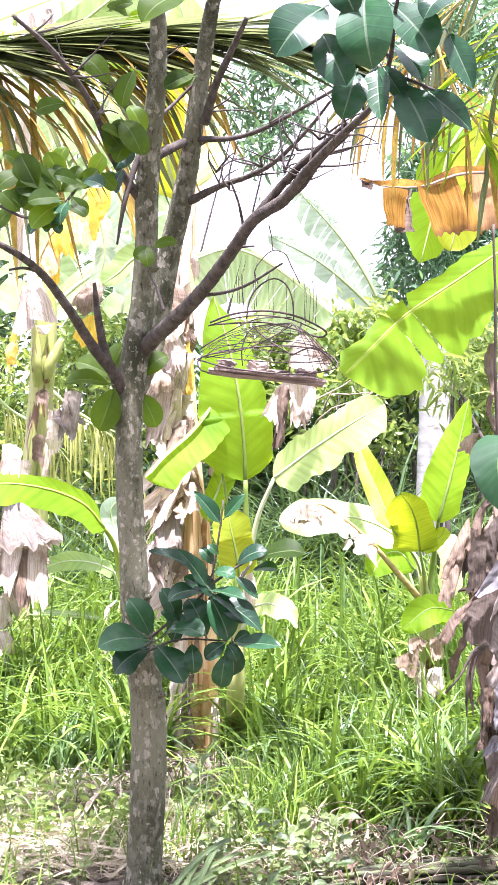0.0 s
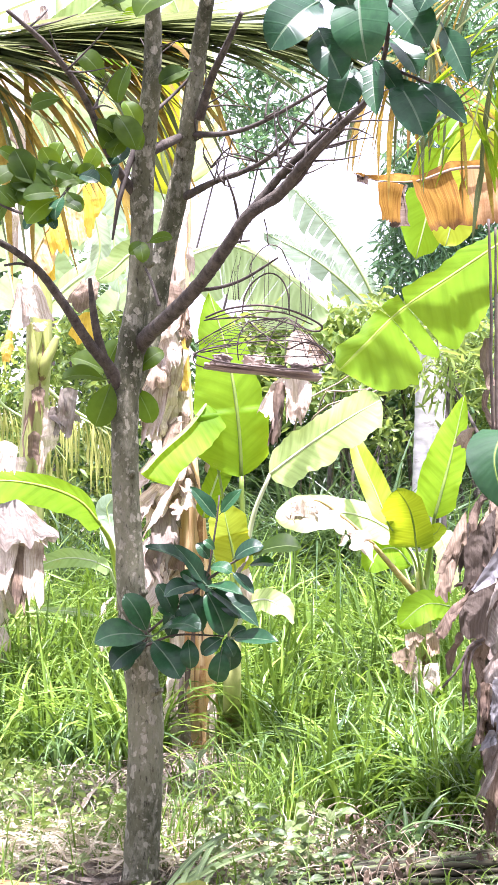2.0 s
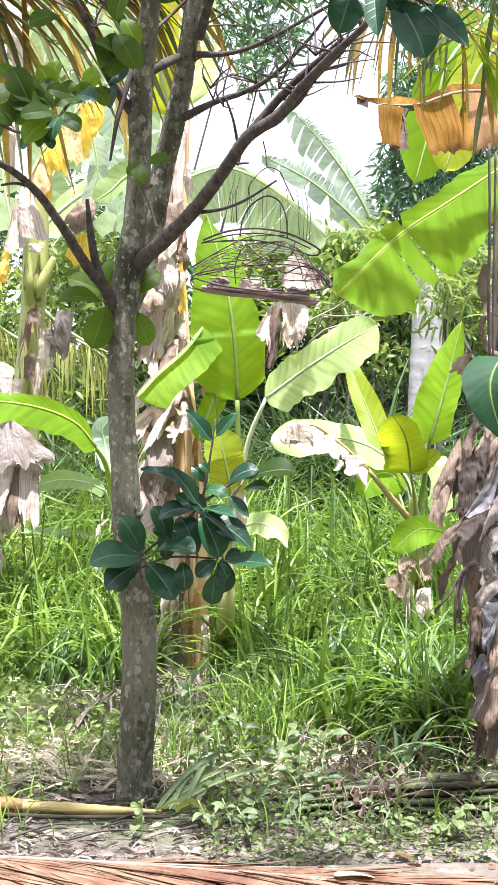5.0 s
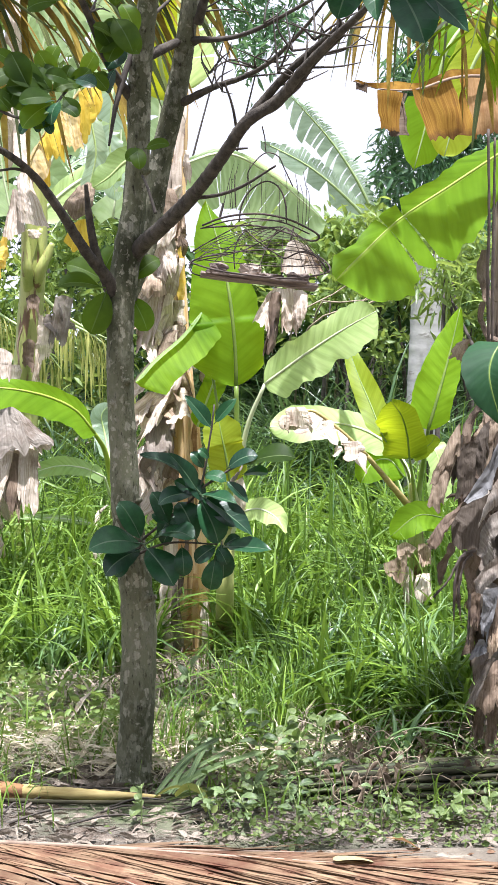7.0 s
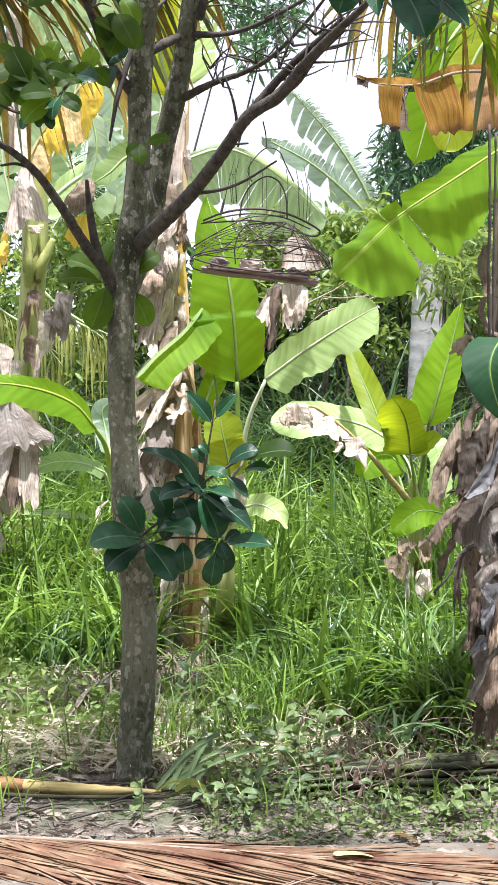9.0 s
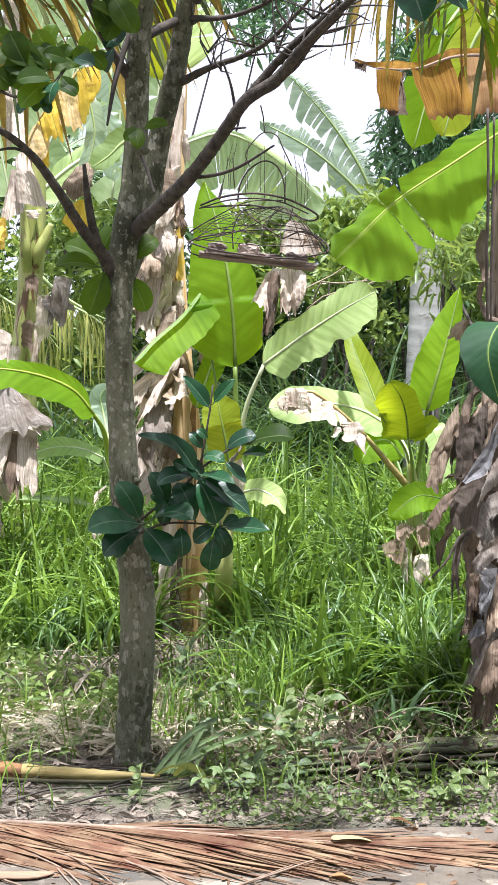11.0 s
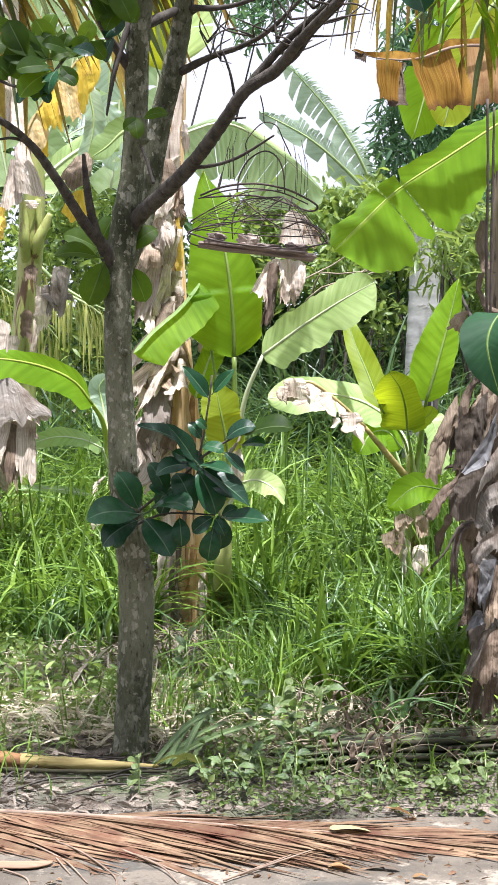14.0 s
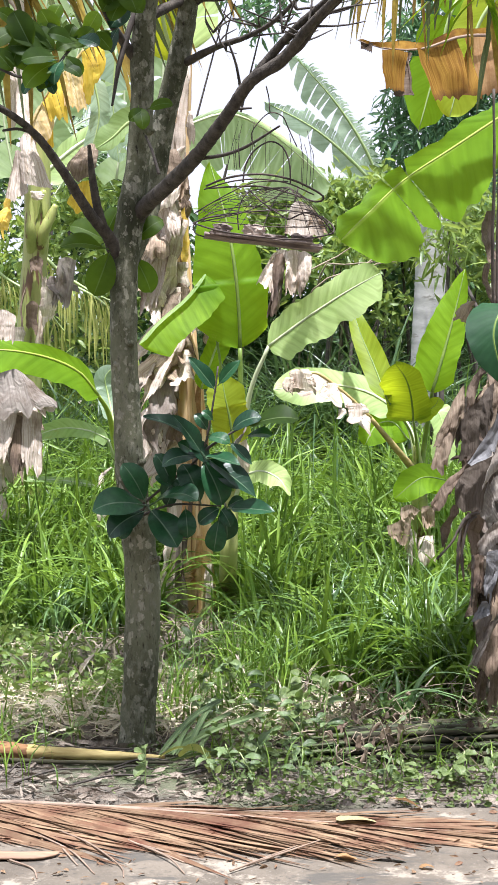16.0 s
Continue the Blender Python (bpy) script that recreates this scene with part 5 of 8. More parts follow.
# ---- banana plants ----
def middle_banana():
    root = thing("banana_plant", (-0.267, 7.062, -0.000), "old banana plant with tan dry stem and pale hanging dead leaves", "banana plant", "banana plants")
    part("stem", tube([(-0.263, 6.942, 0.000), (-0.269, 7.200, 0.143), (-0.283, 7.200, 0.669), (-0.308, 7.200, 1.189), (-0.343, 7.220, 1.705), (-0.347, 7.220, 2.088), (-0.325, 7.220, 2.419), (-0.309, 7.220, 2.671), (-0.303, 7.200, 2.868)], (0.115, 0.105, 0.085, 0.075, 0.066, 0.056, 0.046, 0.038, 0.025), STEM_TAN, 50, 18, 0.03, 2), root)
    sheaths = (([(-0.228, 7.060, 0.039), (-0.228, 7.080, 0.554), (-0.258, 7.100, 1.193), (-0.296, 7.120, 1.448)], 0.055, STEM_TAN), ([(-0.332, 7.080, 0.035), (-0.341, 7.080, 0.476), (-0.361, 7.100, 0.938), (-0.381, 7.120, 1.346)], 0.045, DRY_PALE), ([(-0.301, 7.100, 2.129), (-0.326, 7.120, 2.331), (-0.311, 7.140, 2.508), (-0.291, 7.160, 2.661)], 0.035, DRY_PALE), ([(-0.357, 7.100, 1.903), (-0.367, 7.120, 2.131), (-0.337, 7.140, 2.383)], 0.035, DRY_PALE), ([(-0.312, 7.100, 1.752), (-0.307, 7.120, 1.904), (-0.303, 7.140, 2.082)], 0.025, DRY_YELLOW))
    for k, (c, w, m) in enumerate(sheaths):
        part("leaf_sheath", sheet(m, c, w, w, (1, 0.1, 0), n=24, m=5, kind="flap", fold=-0.5, crumple=0.012, seed=k + 40, ragged=0.3), root)
    tops = (((-0.355, 7.080, 2.239), 0.42, 0.13, (-0.06, -0.03, 0)), ((-0.334, 7.050, 1.950), 0.40, 0.14, (-0.12, -0.05, 0)), ((-0.354, 7.050, 2.025), 0.36, 0.16, (-0.10, -0.08, 0)), ((-0.325, 7.050, 1.825), 0.45, 0.13, (-0.06, -0.08, 0)), ((-0.380, 7.050, 1.875), 0.38, 0.12, (-0.10, -0.04, 0)), ((-0.359, 7.030, 1.699), 0.34, 0.12, (-0.09, -0.07, 0)), ((-0.324, 7.030, 1.649), 0.36, 0.10, (-0.02, -0.08, 0)), ((-0.329, 7.020, 1.474), 0.46, 0.13, (-0.12, -0.08, 0)), ((-0.355, 7.020, 1.348), 0.50, 0.12, (-0.10, -0.05, 0)), ((-0.408, 7.050, 1.221), 0.40, 0.10, (-0.05, -0.04, 0)), ((-0.244, 7.100, 1.550), 0.30, 0.09, (0.05, 0.0, 0)), ((-0.275, 7.120, 2.431), 0.2, 0.05, (0.01, -0.02, 0)), ((-0.354, 7.050, 2.124), 0.3, 0.1, (-0.05, -0.06, 0)))
    for k, (t, ln, w, lean) in enumerate(tops):
        dry_flap(root, t, ln, w, lean, DRY_PALE if k % 4 else DRY_GREY, 60 + k, crumple=0.035)
    rng = np.random.default_rng(161)
    for k in range(34):
        q = k / 34
        x, y = -0.345 + 0.015 * q + rng.normal(-0.02, 0.035), rng.uniform(6.98, 7.12)
        z = 2.3 - 1.45 * q + rng.uniform(-0.05, 0.05)
        dry_flap(root, (x, y, z), rng.uniform(0.14, 0.28), rng.uniform(0.06, 0.13), (rng.normal(-0.04, 0.05), -0.03, 0), (DRY_PALE, DRY_FAWN, DRY_PALE, DRY_PALE, DRY_BROWN)[k % 5], 1600 + k, 0.7, 0.04)
    for k, (t, ln, w, m) in enumerate((((-0.359, 7.050, 0.609), 0.42, 0.05, DRY_PALE), ((-0.329, 7.040, 0.482), 0.38, 0.045, DRY_GREY), ((-0.282, 7.030, 0.688), 0.5, 0.04, DRY_BROWN), ((-0.232, 7.040, 0.534), 0.4, 0.05, DRY_TAN), ((-0.381, 7.050, 0.378), 0.3, 0.05, DRY_PALE), ((-0.197, 7.050, 0.404), 0.3, 0.04, DRY_PALE), ((-0.307, 7.040, 0.789), 0.4, 0.03, DRY_TAN), ((-0.262, 7.060, 0.992), 0.4, 0.03, DRY_BROWN), ((-0.242, 7.080, 1.220), 0.3, 0.03, DRY_TAN))):
        dry_flap(root, t, ln, w, (0, -0.02, 0), m, 3300 + k, 0.4, 0.015, "leaf_sheath", flare_most=0.1)
    for k, (up, low, m) in enumerate((
        ([(-0.454, 6.980, 2.066), (-0.382, 6.980, 2.116), (-0.306, 6.980, 2.135)], [(-0.498, 6.930, 1.959), (-0.420, 6.930, 1.974), (-0.320, 6.930, 2.025)], DRY_PALE),
        ([(-0.430, 6.980, 2.014), (-0.383, 6.980, 2.029), (-0.339, 6.980, 2.021)], [(-0.394, 6.930, 1.861), (-0.350, 6.930, 1.833), (-0.305, 6.930, 1.911)], DRY_PALE),
        ([(-0.480, 6.980, 1.706), (-0.424, 6.980, 1.769), (-0.360, 6.980, 1.808)], [(-0.501, 6.930, 1.515), (-0.454, 6.930, 1.523), (-0.414, 6.930, 1.594)], DRY_PALE),
        ([(-0.455, 6.980, 1.864), (-0.415, 6.980, 1.895), (-0.368, 6.980, 1.879)], [(-0.489, 6.930, 1.791), (-0.429, 6.930, 1.751), (-0.358, 6.930, 1.783)], DRY_FAWN),
        ([(-0.411, 6.980, 1.301), (-0.354, 6.980, 1.372), (-0.298, 6.980, 1.444)], [(-0.488, 6.930, 1.120), (-0.432, 6.930, 1.183), (-0.384, 6.930, 1.243)], DRY_PALE),
        ([(-0.354, 6.980, 1.380), (-0.322, 6.980, 1.420), (-0.287, 6.980, 1.452)], [(-0.313, 6.930, 1.310), (-0.273, 6.930, 1.302), (-0.245, 6.930, 1.325)], DRY_FAWN),
        ([(-0.496, 6.980, 1.093), (-0.467, 6.980, 1.117), (-0.428, 6.980, 1.130)], [(-0.457, 6.930, 0.969), (-0.425, 6.930, 0.953), (-0.394, 6.930, 0.977)], DRY_PALE),
        ([(-0.433, 6.980, 1.515), (-0.385, 6.980, 1.595), (-0.337, 6.980, 1.642)], [(-0.447, 6.930, 1.389), (-0.399, 6.930, 1.389), (-0.352, 6.930, 1.452)], DRY_GREY),
        ([(-0.383, 6.980, 2.053), (-0.335, 6.980, 2.100), (-0.287, 6.980, 2.241)], [(-0.364, 6.930, 2.018), (-0.317, 6.930, 2.033), (-0.278, 6.930, 2.080)], DRY_FAWN))):
        drape(root, up, low, m, 1360 + k, bulge=0.05, pleat=0.020, jag=0.2)
    # broad leaves at its top
    banana_leaf(root, [(-0.345, 7.900, 2.461), (-0.116, 8.000, 2.535), (0.112, 8.100, 2.440), (0.406, 8.200, 2.203)], 0.03, 0.24, (-0.1, 0.2, -1), BANANA_SKY, RIB_PALE, 0.008, stalk=[(-0.310, 7.300, 1.914), (-0.339, 7.500, 2.191)], n=40, m=6, fold=0.0, tears=(0, 12), gap=0.08, sag=0.03, seed=3)
    banana_leaf(root, [(-0.364, 7.300, 2.684), (-0.409, 7.200, 2.918), (-0.390, 7.100, 3.218), (-0.322, 7.000, 3.410)], 0.10, 0.10, (1, 0.3, 0), BANANA_LIME, RIB_GREEN, 0.010, n=24, fold=0.3, seed=5)
    banana_leaf(root, [(-0.287, 7.300, 2.735), (-0.251, 7.400, 3.060), (-0.293, 7.500, 3.444), (-0.371, 7.500, 3.701)], 0.13, 0.13, (1, -0.3, 0), BANANA_PALE, RIB_GREEN, 0.010, n=24, fold=0.3, seed=6, tears=3, gap=0.1)
    banana_leaf(root, [(-0.470, 7.400, 2.429), (-0.567, 7.400, 2.421), (-0.647, 7.400, 2.351), (-0.726, 7.400, 2.299)], 0.05, 0.07, (0.2, 0.2, 1), BANANA_PALE, RIB_GREEN, 0.010, stalk=[(-0.335, 7.300, 2.146), (-0.368, 7.350, 2.332)], n=24, fold=0.2, seed=7)


middle_banana()


def young_banana():
    root = thing("banana_plant", (-0.125, 7.806, 0.000), "young banana plant with broad fresh green leaves among grass", "banana plant", "banana plants")
    part("stem", tube([(-0.124, 7.732, 0.000), (-0.107, 6.900, 0.427), (-0.097, 6.900, 0.653), (-0.077, 6.900, 0.829), (-0.057, 6.900, 0.953)], (0.042, 0.04, 0.034, 0.026, 0.016), STEM_GREEN, 24, 12, 0.02, 5), root)
    banana_leaf(root, [(-0.054, 6.860, 1.381), (-0.059, 6.840, 1.548), (-0.081, 6.840, 1.767), (-0.121, 6.900, 1.965), (-0.187, 7.000, 2.194)], 0.185, 0.135, (1, 0.1, 0), BANANA, RIB_DARK, 0.009, kind="spear", stalk=[(-0.082, 6.900, 0.779), (-0.054, 6.880, 1.104)], n=34, m=7, fold=-0.25, wave=0.03, ripple=0.003, seed=11, label="broad upright green banana leaf")
    rolled = banana_leaf(root, [(-0.205, 6.840, 1.698), (-0.288, 6.770, 1.592), (-0.400, 6.700, 1.491), (-0.478, 6.640, 1.401)], 0.0, 0.135, (0.72, -0.25, -0.66), BANANA, RIB_DARK, 0.004, edge=0.03, kind="blunt", stalk=[(-0.092, 6.900, 0.804), (-0.131, 6.880, 1.252)], n=34, m=7, fold=0.1, seed=12)
    part("rolled_edge", sheet(BANANA_PALE, [(-0.204, 6.825, 1.700), (-0.287, 6.755, 1.594), (-0.399, 6.685, 1.493), (-0.477, 6.625, 1.403)], 0.004, 0.020, (0.72, -0.45, -0.60), n=40, m=5, kind="blunt", fold=0.5, edge=0.06, seed=17), rolled, "pale rolled leaf edge")
    banana_leaf(root, [(0.070, 6.800, 1.390), (0.240, 6.720, 1.516), (0.397, 6.660, 1.620), (0.537, 6.620, 1.699)], 0.085, 0.120, (0.5, -0.4, -0.75), BANANA_PALE, RIB_PALE, 0.007, kind="blunt", stalk=[(-0.072, 6.900, 0.804), (-0.012, 6.840, 1.180)], n=34, m=6, fold=0.12, wave=0.03, ripple=0.003, seed=13, edge=0.13)
    banana_leaf(root, [(-0.081, 6.800, 0.961), (-0.100, 6.780, 1.085), (-0.119, 6.780, 1.178), (-0.134, 6.800, 1.260)], 0.085, 0.085, (1, 0.1, 0), BANANA_LIME, RIB_DARK, 0.006, stalk=[(-0.092, 6.860, 0.758)], n=24, m=6, fold=0.3, seed=14)
    banana_leaf(root, [(-0.022, 6.840, 0.834), (0.046, 6.760, 0.852), (0.118, 6.700, 0.819), (0.156, 6.660, 0.755)], 0.05, 0.055, (0.2, -0.6, -0.7), BANANA_PALE, RIB_PALE, 0.005, stalk=[(-0.077, 6.880, 0.731)], n=20, fold=0.1, seed=15)
    banana_leaf(root, [(-0.227, 6.950, 1.200), (-0.173, 7.000, 1.349), (-0.133, 7.000, 1.474), (-0.178, 7.000, 1.549)], 0.05, 0.06, (1, 0, 0.2), BANANA, RIB_GREEN, 0.006, n=20, fold=0.3, seed=16)
    dry_flap(root, (-0.012, 6.860, 1.105), 0.28, 0.07, (0.02, -0.04, 0), DRY_GREY, 171)
    dry_flap(root, (-0.027, 6.840, 0.983), 0.26, 0.08, (0.03, -0.04, 0), DRY_PALE, 172)
    # dead leaf of the next plant hanging behind the wire feeder
    for k, (up, low, m) in enumerate((
        ([(0.084, 6.620, 1.779), (0.117, 6.620, 1.794), (0.152, 6.620, 1.791)], [(0.017, 6.580, 1.656), (0.053, 6.580, 1.626), (0.102, 6.580, 1.581)], DRY_PALE),
        ([(0.095, 6.620, 1.773), (0.117, 6.620, 1.779), (0.143, 6.620, 1.776)], [(0.062, 6.580, 1.529), (0.087, 6.580, 1.521), (0.115, 6.580, 1.536)], DRY_BROWN),
        ([(0.137, 6.620, 1.784), (0.170, 6.620, 1.794), (0.207, 6.620, 1.784)], [(0.139, 6.580, 1.618), (0.177, 6.580, 1.599), (0.211, 6.580, 1.611)], DRY_PALE),
        ([(0.192, 6.620, 1.784), (0.218, 6.620, 1.791), (0.248, 6.620, 1.779)], [(0.184, 6.580, 1.670), (0.214, 6.580, 1.626), (0.247, 6.580, 1.700)], DRY_PALE),
        ([(0.162, 6.620, 1.982), (0.200, 6.620, 1.997), (0.248, 6.620, 1.973)], [(0.136, 6.580, 1.861), (0.214, 6.580, 1.837), (0.297, 6.580, 1.861)], DRY_PALE),
        ([(0.245, 6.620, 1.970), (0.263, 6.620, 1.955), (0.290, 6.620, 1.925)], [(0.231, 6.580, 1.864), (0.273, 6.580, 1.837), (0.312, 6.580, 1.861)], DRY_FAWN))):
        drape(root, up, low, m, 1380 + k, bulge=0.03, pleat=0.014, jag=0.14)
    part("leaf_stalk", tube([(-0.055, 6.950, 1.300), (-0.002, 6.920, 1.598), (0.132, 6.720, 1.834), (0.191, 6.620, 2.051)], (0.006, 0.005, 0.004, 0.004), STALK_DARK, 24, 7), root)


young_banana()


def right_young_banana():
    root = thing("banana_plant", (0.841, 7.688, 0.000), "young banana plant with yellow-green leaves and a dead folded leaf", "banana plant", "banana plants")
    part("stem", tube([(0.835, 7.630, 0.000), (0.834, 7.650, 0.338), (0.816, 7.600, 0.567), (0.806, 7.600, 0.760), (0.791, 7.600, 0.898)], (0.05, 0.048, 0.042, 0.03, 0.016), STEM_GREEN, 22, 12, 0.02, 6), root)
    banana_leaf(root, [(0.761, 7.420, 1.030), (0.743, 7.360, 1.143), (0.709, 7.280, 1.233), (0.654, 7.200, 1.303)], 0.12, 0.085, (0.95, -0.25, 0.1), BANANA_OLIVE, RIB_DARK, 0.005, stalk=[(0.809, 7.600, 0.733), (0.788, 7.520, 0.904)], n=28, m=6, fold=-0.2, seed=21, edge=0.04)
    banana_leaf(root, [(0.774, 7.440, 1.040), (0.819, 7.420, 1.068), (0.860, 7.400, 1.101), (0.880, 7.400, 1.138)], 0.04, 0.05, (0.3, -0.4, -0.9), BANANA_OLIVE, RIB_DARK, 0.003, n=16, fold=0.3, seed=29)
    banana_leaf(root, [(0.630, 7.350, 1.130), (0.575, 7.450, 1.290), (0.517, 7.550, 1.440), (0.470, 7.680, 1.612)], 0.060, 0.070, (0.9, 0.05, 0.4), BANANA_LIME, RIB_DARK, 0.004, stalk=[(0.798, 7.600, 0.733), (0.767, 7.580, 0.954)], n=28, m=6, fold=0.2, seed=22, kind="spear", edge=0.02)
    banana_leaf(root, [(0.846, 7.400, 1.163), (0.903, 7.430, 1.349), (0.958, 7.470, 1.537), (1.012, 7.530, 1.743)], 0.120, 0.080, (0.95, -0.1, -0.2), BANANA, RIB_DARK, 0.008, kind="spear", stalk=[(0.809, 7.600, 0.733), (0.840, 7.600, 0.953)], n=32, m=6, fold=-0.2, wave=0.03, ripple=0.003, seed=23)
    banana_leaf(root, [(0.717, 7.700, 1.057), (0.551, 7.700, 1.154), (0.327, 7.650, 1.192), (0.101, 7.600, 1.166)], 0.09, 0.11, (0.1, -0.5, -0.8), BANANA_PALE, RIB_PALE, 0.008, stalk=[(0.803, 7.600, 0.760), (0.775, 7.660, 0.949)], n=30, m=6, fold=0.05, wave=0.03, ripple=0.003, seed=24)
    banana_leaf(root, [(0.814, 7.500, 0.770), (0.911, 7.400, 0.748), (0.788, 7.300, 0.768), (0.657, 7.250, 0.676)], 0.07, 0.08, (0.2, -0.4, -0.9), BANANA, RIB_DARK, 0.005, n=26, fold=0.1, seed=25)
    banana_leaf(root, [(0.763, 7.700, 0.918), (0.690, 7.700, 1.001), (0.603, 7.650, 0.991), (0.545, 7.600, 0.898)], 0.07, 0.09, (0.2, -0.4, -0.9), BANANA, RIB_GREEN, 0.005, n=20, fold=0.1, seed=26)
    banana_leaf(root, [(0.873, 7.800, 0.995), (0.917, 7.800, 1.051), (0.946, 7.750, 0.942), (0.919, 7.700, 0.779)], 0.06, 0.07, (0.9, 0.2, 0), BANANA_PALE, RIB_GREEN, 0.005, n=20, fold=0.1, seed=27)
    banana_leaf(root, [(0.553, 7.350, 1.045), (0.414, 7.250, 1.174), (0.277, 7.200, 1.262), (0.157, 7.150, 1.191)], 0.05, 0.085, (0.3, -0.4, -0.9), DRY_PALE, RIB_YELLOW, 0.010, stalk=[(0.782, 7.550, 0.776), (0.668, 7.450, 0.910)], n=30, m=6, fold=0.2, crumple=0.02, tears=3, gap=0.3, sag=0.08, seed=28, label="pale dead banana leaf folded over its yellow stalk")
    for k, (t, ln, w) in enumerate((((0.222, 7.120, 1.280), 0.14, 0.14), ((0.171, 7.120, 1.244), 0.10, 0.07), ((0.351, 7.140, 1.217), 0.10, 0.08), ((0.484, 7.200, 1.122), 0.10, 0.12), ((0.412, 7.200, 1.098), 0.07, 0.06))):
        dry_flap(root, t, ln, w, (0, -0.03, 0), DRY_PALE, 1880 + k, 0.5, 0.02)
    for k, (up, low, m) in enumerate((
        ([(0.662, 6.997, 0.664), (0.708, 6.997, 0.675), (0.752, 6.997, 0.653)], [(0.665, 6.978, 0.578), (0.703, 6.978, 0.587), (0.731, 6.978, 0.629)], DRY_FAWN),
        ([(0.752, 6.950, 0.677), (0.780, 6.950, 0.680), (0.807, 6.950, 0.665)], [(0.753, 6.931, 0.568), (0.781, 6.931, 0.559), (0.806, 6.931, 0.565)], DRY_FAWN),
        ([(0.601, 6.978, 0.583), (0.665, 6.978, 0.611), (0.711, 6.978, 0.619)], [(0.613, 6.959, 0.534), (0.655, 6.959, 0.520), (0.687, 6.959, 0.483)], DRY_FAWN),
        ([(0.750, 7.007, 0.527), (0.775, 7.007, 0.536), (0.809, 7.007, 0.539)], [(0.732, 6.988, 0.422), (0.774, 6.988, 0.415), (0.818, 6.988, 0.420)], DRY_PALE),
        ([(0.688, 7.026, 0.548), (0.712, 7.026, 0.567), (0.740, 7.026, 0.548)], [(0.697, 7.007, 0.382), (0.716, 7.007, 0.392), (0.739, 7.007, 0.401)], DRY_PALE))):
        drape(root, up, low, m, 1340 + k, bulge=0.03, pleat=0.014, jag=0.25)


right_young_banana()


def right_banana():
    root = thing("banana_plant", (0.979, 5.842, 0.000), "large banana plant wrapped in grey and brown dead leaves", "banana plant", "banana plants")
    part("stem", tube([(0.965, 5.759, 0.000), (0.970, 5.870, 0.177), (0.941, 5.850, 0.612), (0.937, 5.820, 1.039), (0.950, 5.800, 1.458), (0.956, 5.780, 1.869), (0.967, 5.750, 2.272), (0.974, 5.700, 2.623)], (0.125, 0.11, 0.095, 0.085, 0.075, 0.065, 0.055, 0.04), STEM_GREY, 44, 18, 0.04, 3), root)
    banana_leaf(root, [(0.985, 5.690, 2.287), (0.884, 5.600, 2.222), (0.684, 5.420, 2.087), (0.506, 5.270, 1.967), (0.374, 5.120, 1.845), (0.278, 5.020, 1.750)], 0.052, 0.185, (0.6, -0.1, -0.8), BANANA, RIB_LIME, 0.0045, n=44, m=8, fold=0.0, gap=0.07, seed=37, kind="blunt", edge=0.24, cuts_at=(0.62, 0.70), label="broad torn banana leaf lit through from above")
    torn = banana_leaf(root, [(0.990, 5.500, 2.430), (0.830, 5.350, 2.446), (0.685, 5.250, 2.428), (0.550, 5.200, 2.380), (0.421, 5.150, 2.375), (0.337, 5.100, 2.391)], 0.022, 0.0, (0.1, -0.1, -1), DRY_OCHRE, RIB_DRY, 0.007, n=46, m=4, fold=0.0, crumple=0.01, seed=36, label="dead ochre banana leaf torn into hanging flaps")
    for k, (p, q, ln, m) in enumerate((((0.419, 5.130, 2.368), (0.502, 5.160, 2.362), 0.125, DRY_OCHRE), ((0.535, 5.190, 2.382), (0.672, 5.250, 2.422), 0.185, DRY_OCHRE), ((0.496, 5.170, 2.367), (0.519, 5.180, 2.365), 0.15, DRY_BROWN), ((0.704, 5.280, 2.430), (0.728, 5.290, 2.432), 0.2, DRY_OCHRE), ((0.725, 5.300, 2.437), (0.876, 5.400, 2.451), 0.19, DRY_TAN), ((0.341, 5.100, 2.391), (0.386, 5.120, 2.384), 0.03, DRY_BROWN))):
        mid = tuple((vec(*p) + vec(*q)) / 2 + vec(0, 0.006, 0.003))
        part("flap", sheet(m, [p, mid, q], 0.0, ln, (-0.12 if k == 0 else -0.06 if k == 1 else 0.05, -0.12, -1), n=16, m=8, kind="full", fold=0.0, crumple=0.014, ripple=0.005, seed=700 + k, edge=0.05), torn)
    banana_leaf(root, [(1.058, 7.000, 3.073), (0.874, 6.900, 2.859), (0.803, 6.900, 2.619), (0.720, 6.900, 2.317)], 0.11, 0.12, (0.9, 0.1, 0.4), BANANA, RIB_GREEN, 0.009, n=30, m=6, fold=0.2, wave=0.03, tears=2, gap=0.2, seed=33)
    banana_leaf(root, [(1.068, 6.600, 2.892), (0.953, 6.600, 2.754), (0.874, 6.600, 2.547), (0.817, 6.600, 2.340)], 0.10, 0.12, (0.9, 0.1, 0.4), BANANA_LIME, RIB_GREEN, 0.009, n=30, m=6, fold=0.2, wave=0.03, seed=34)
    part("leaf_stalk", tube([(0.802, 5.300, 2.267), (0.810, 5.320, 1.990), (0.813, 5.360, 1.747), (0.825, 5.400, 1.538)], (0.005, 0.005, 0.006, 0.005), STALK_DARK, 24, 7, 0.12, 3), root)
    part("leaf_stalk", tube([(0.833, 5.350, 2.246), (0.834, 5.380, 1.881), (0.838, 5.420, 1.538)], (0.004, 0.005, 0.004), STALK_DARK, 24, 7, 0.12, 4), root)
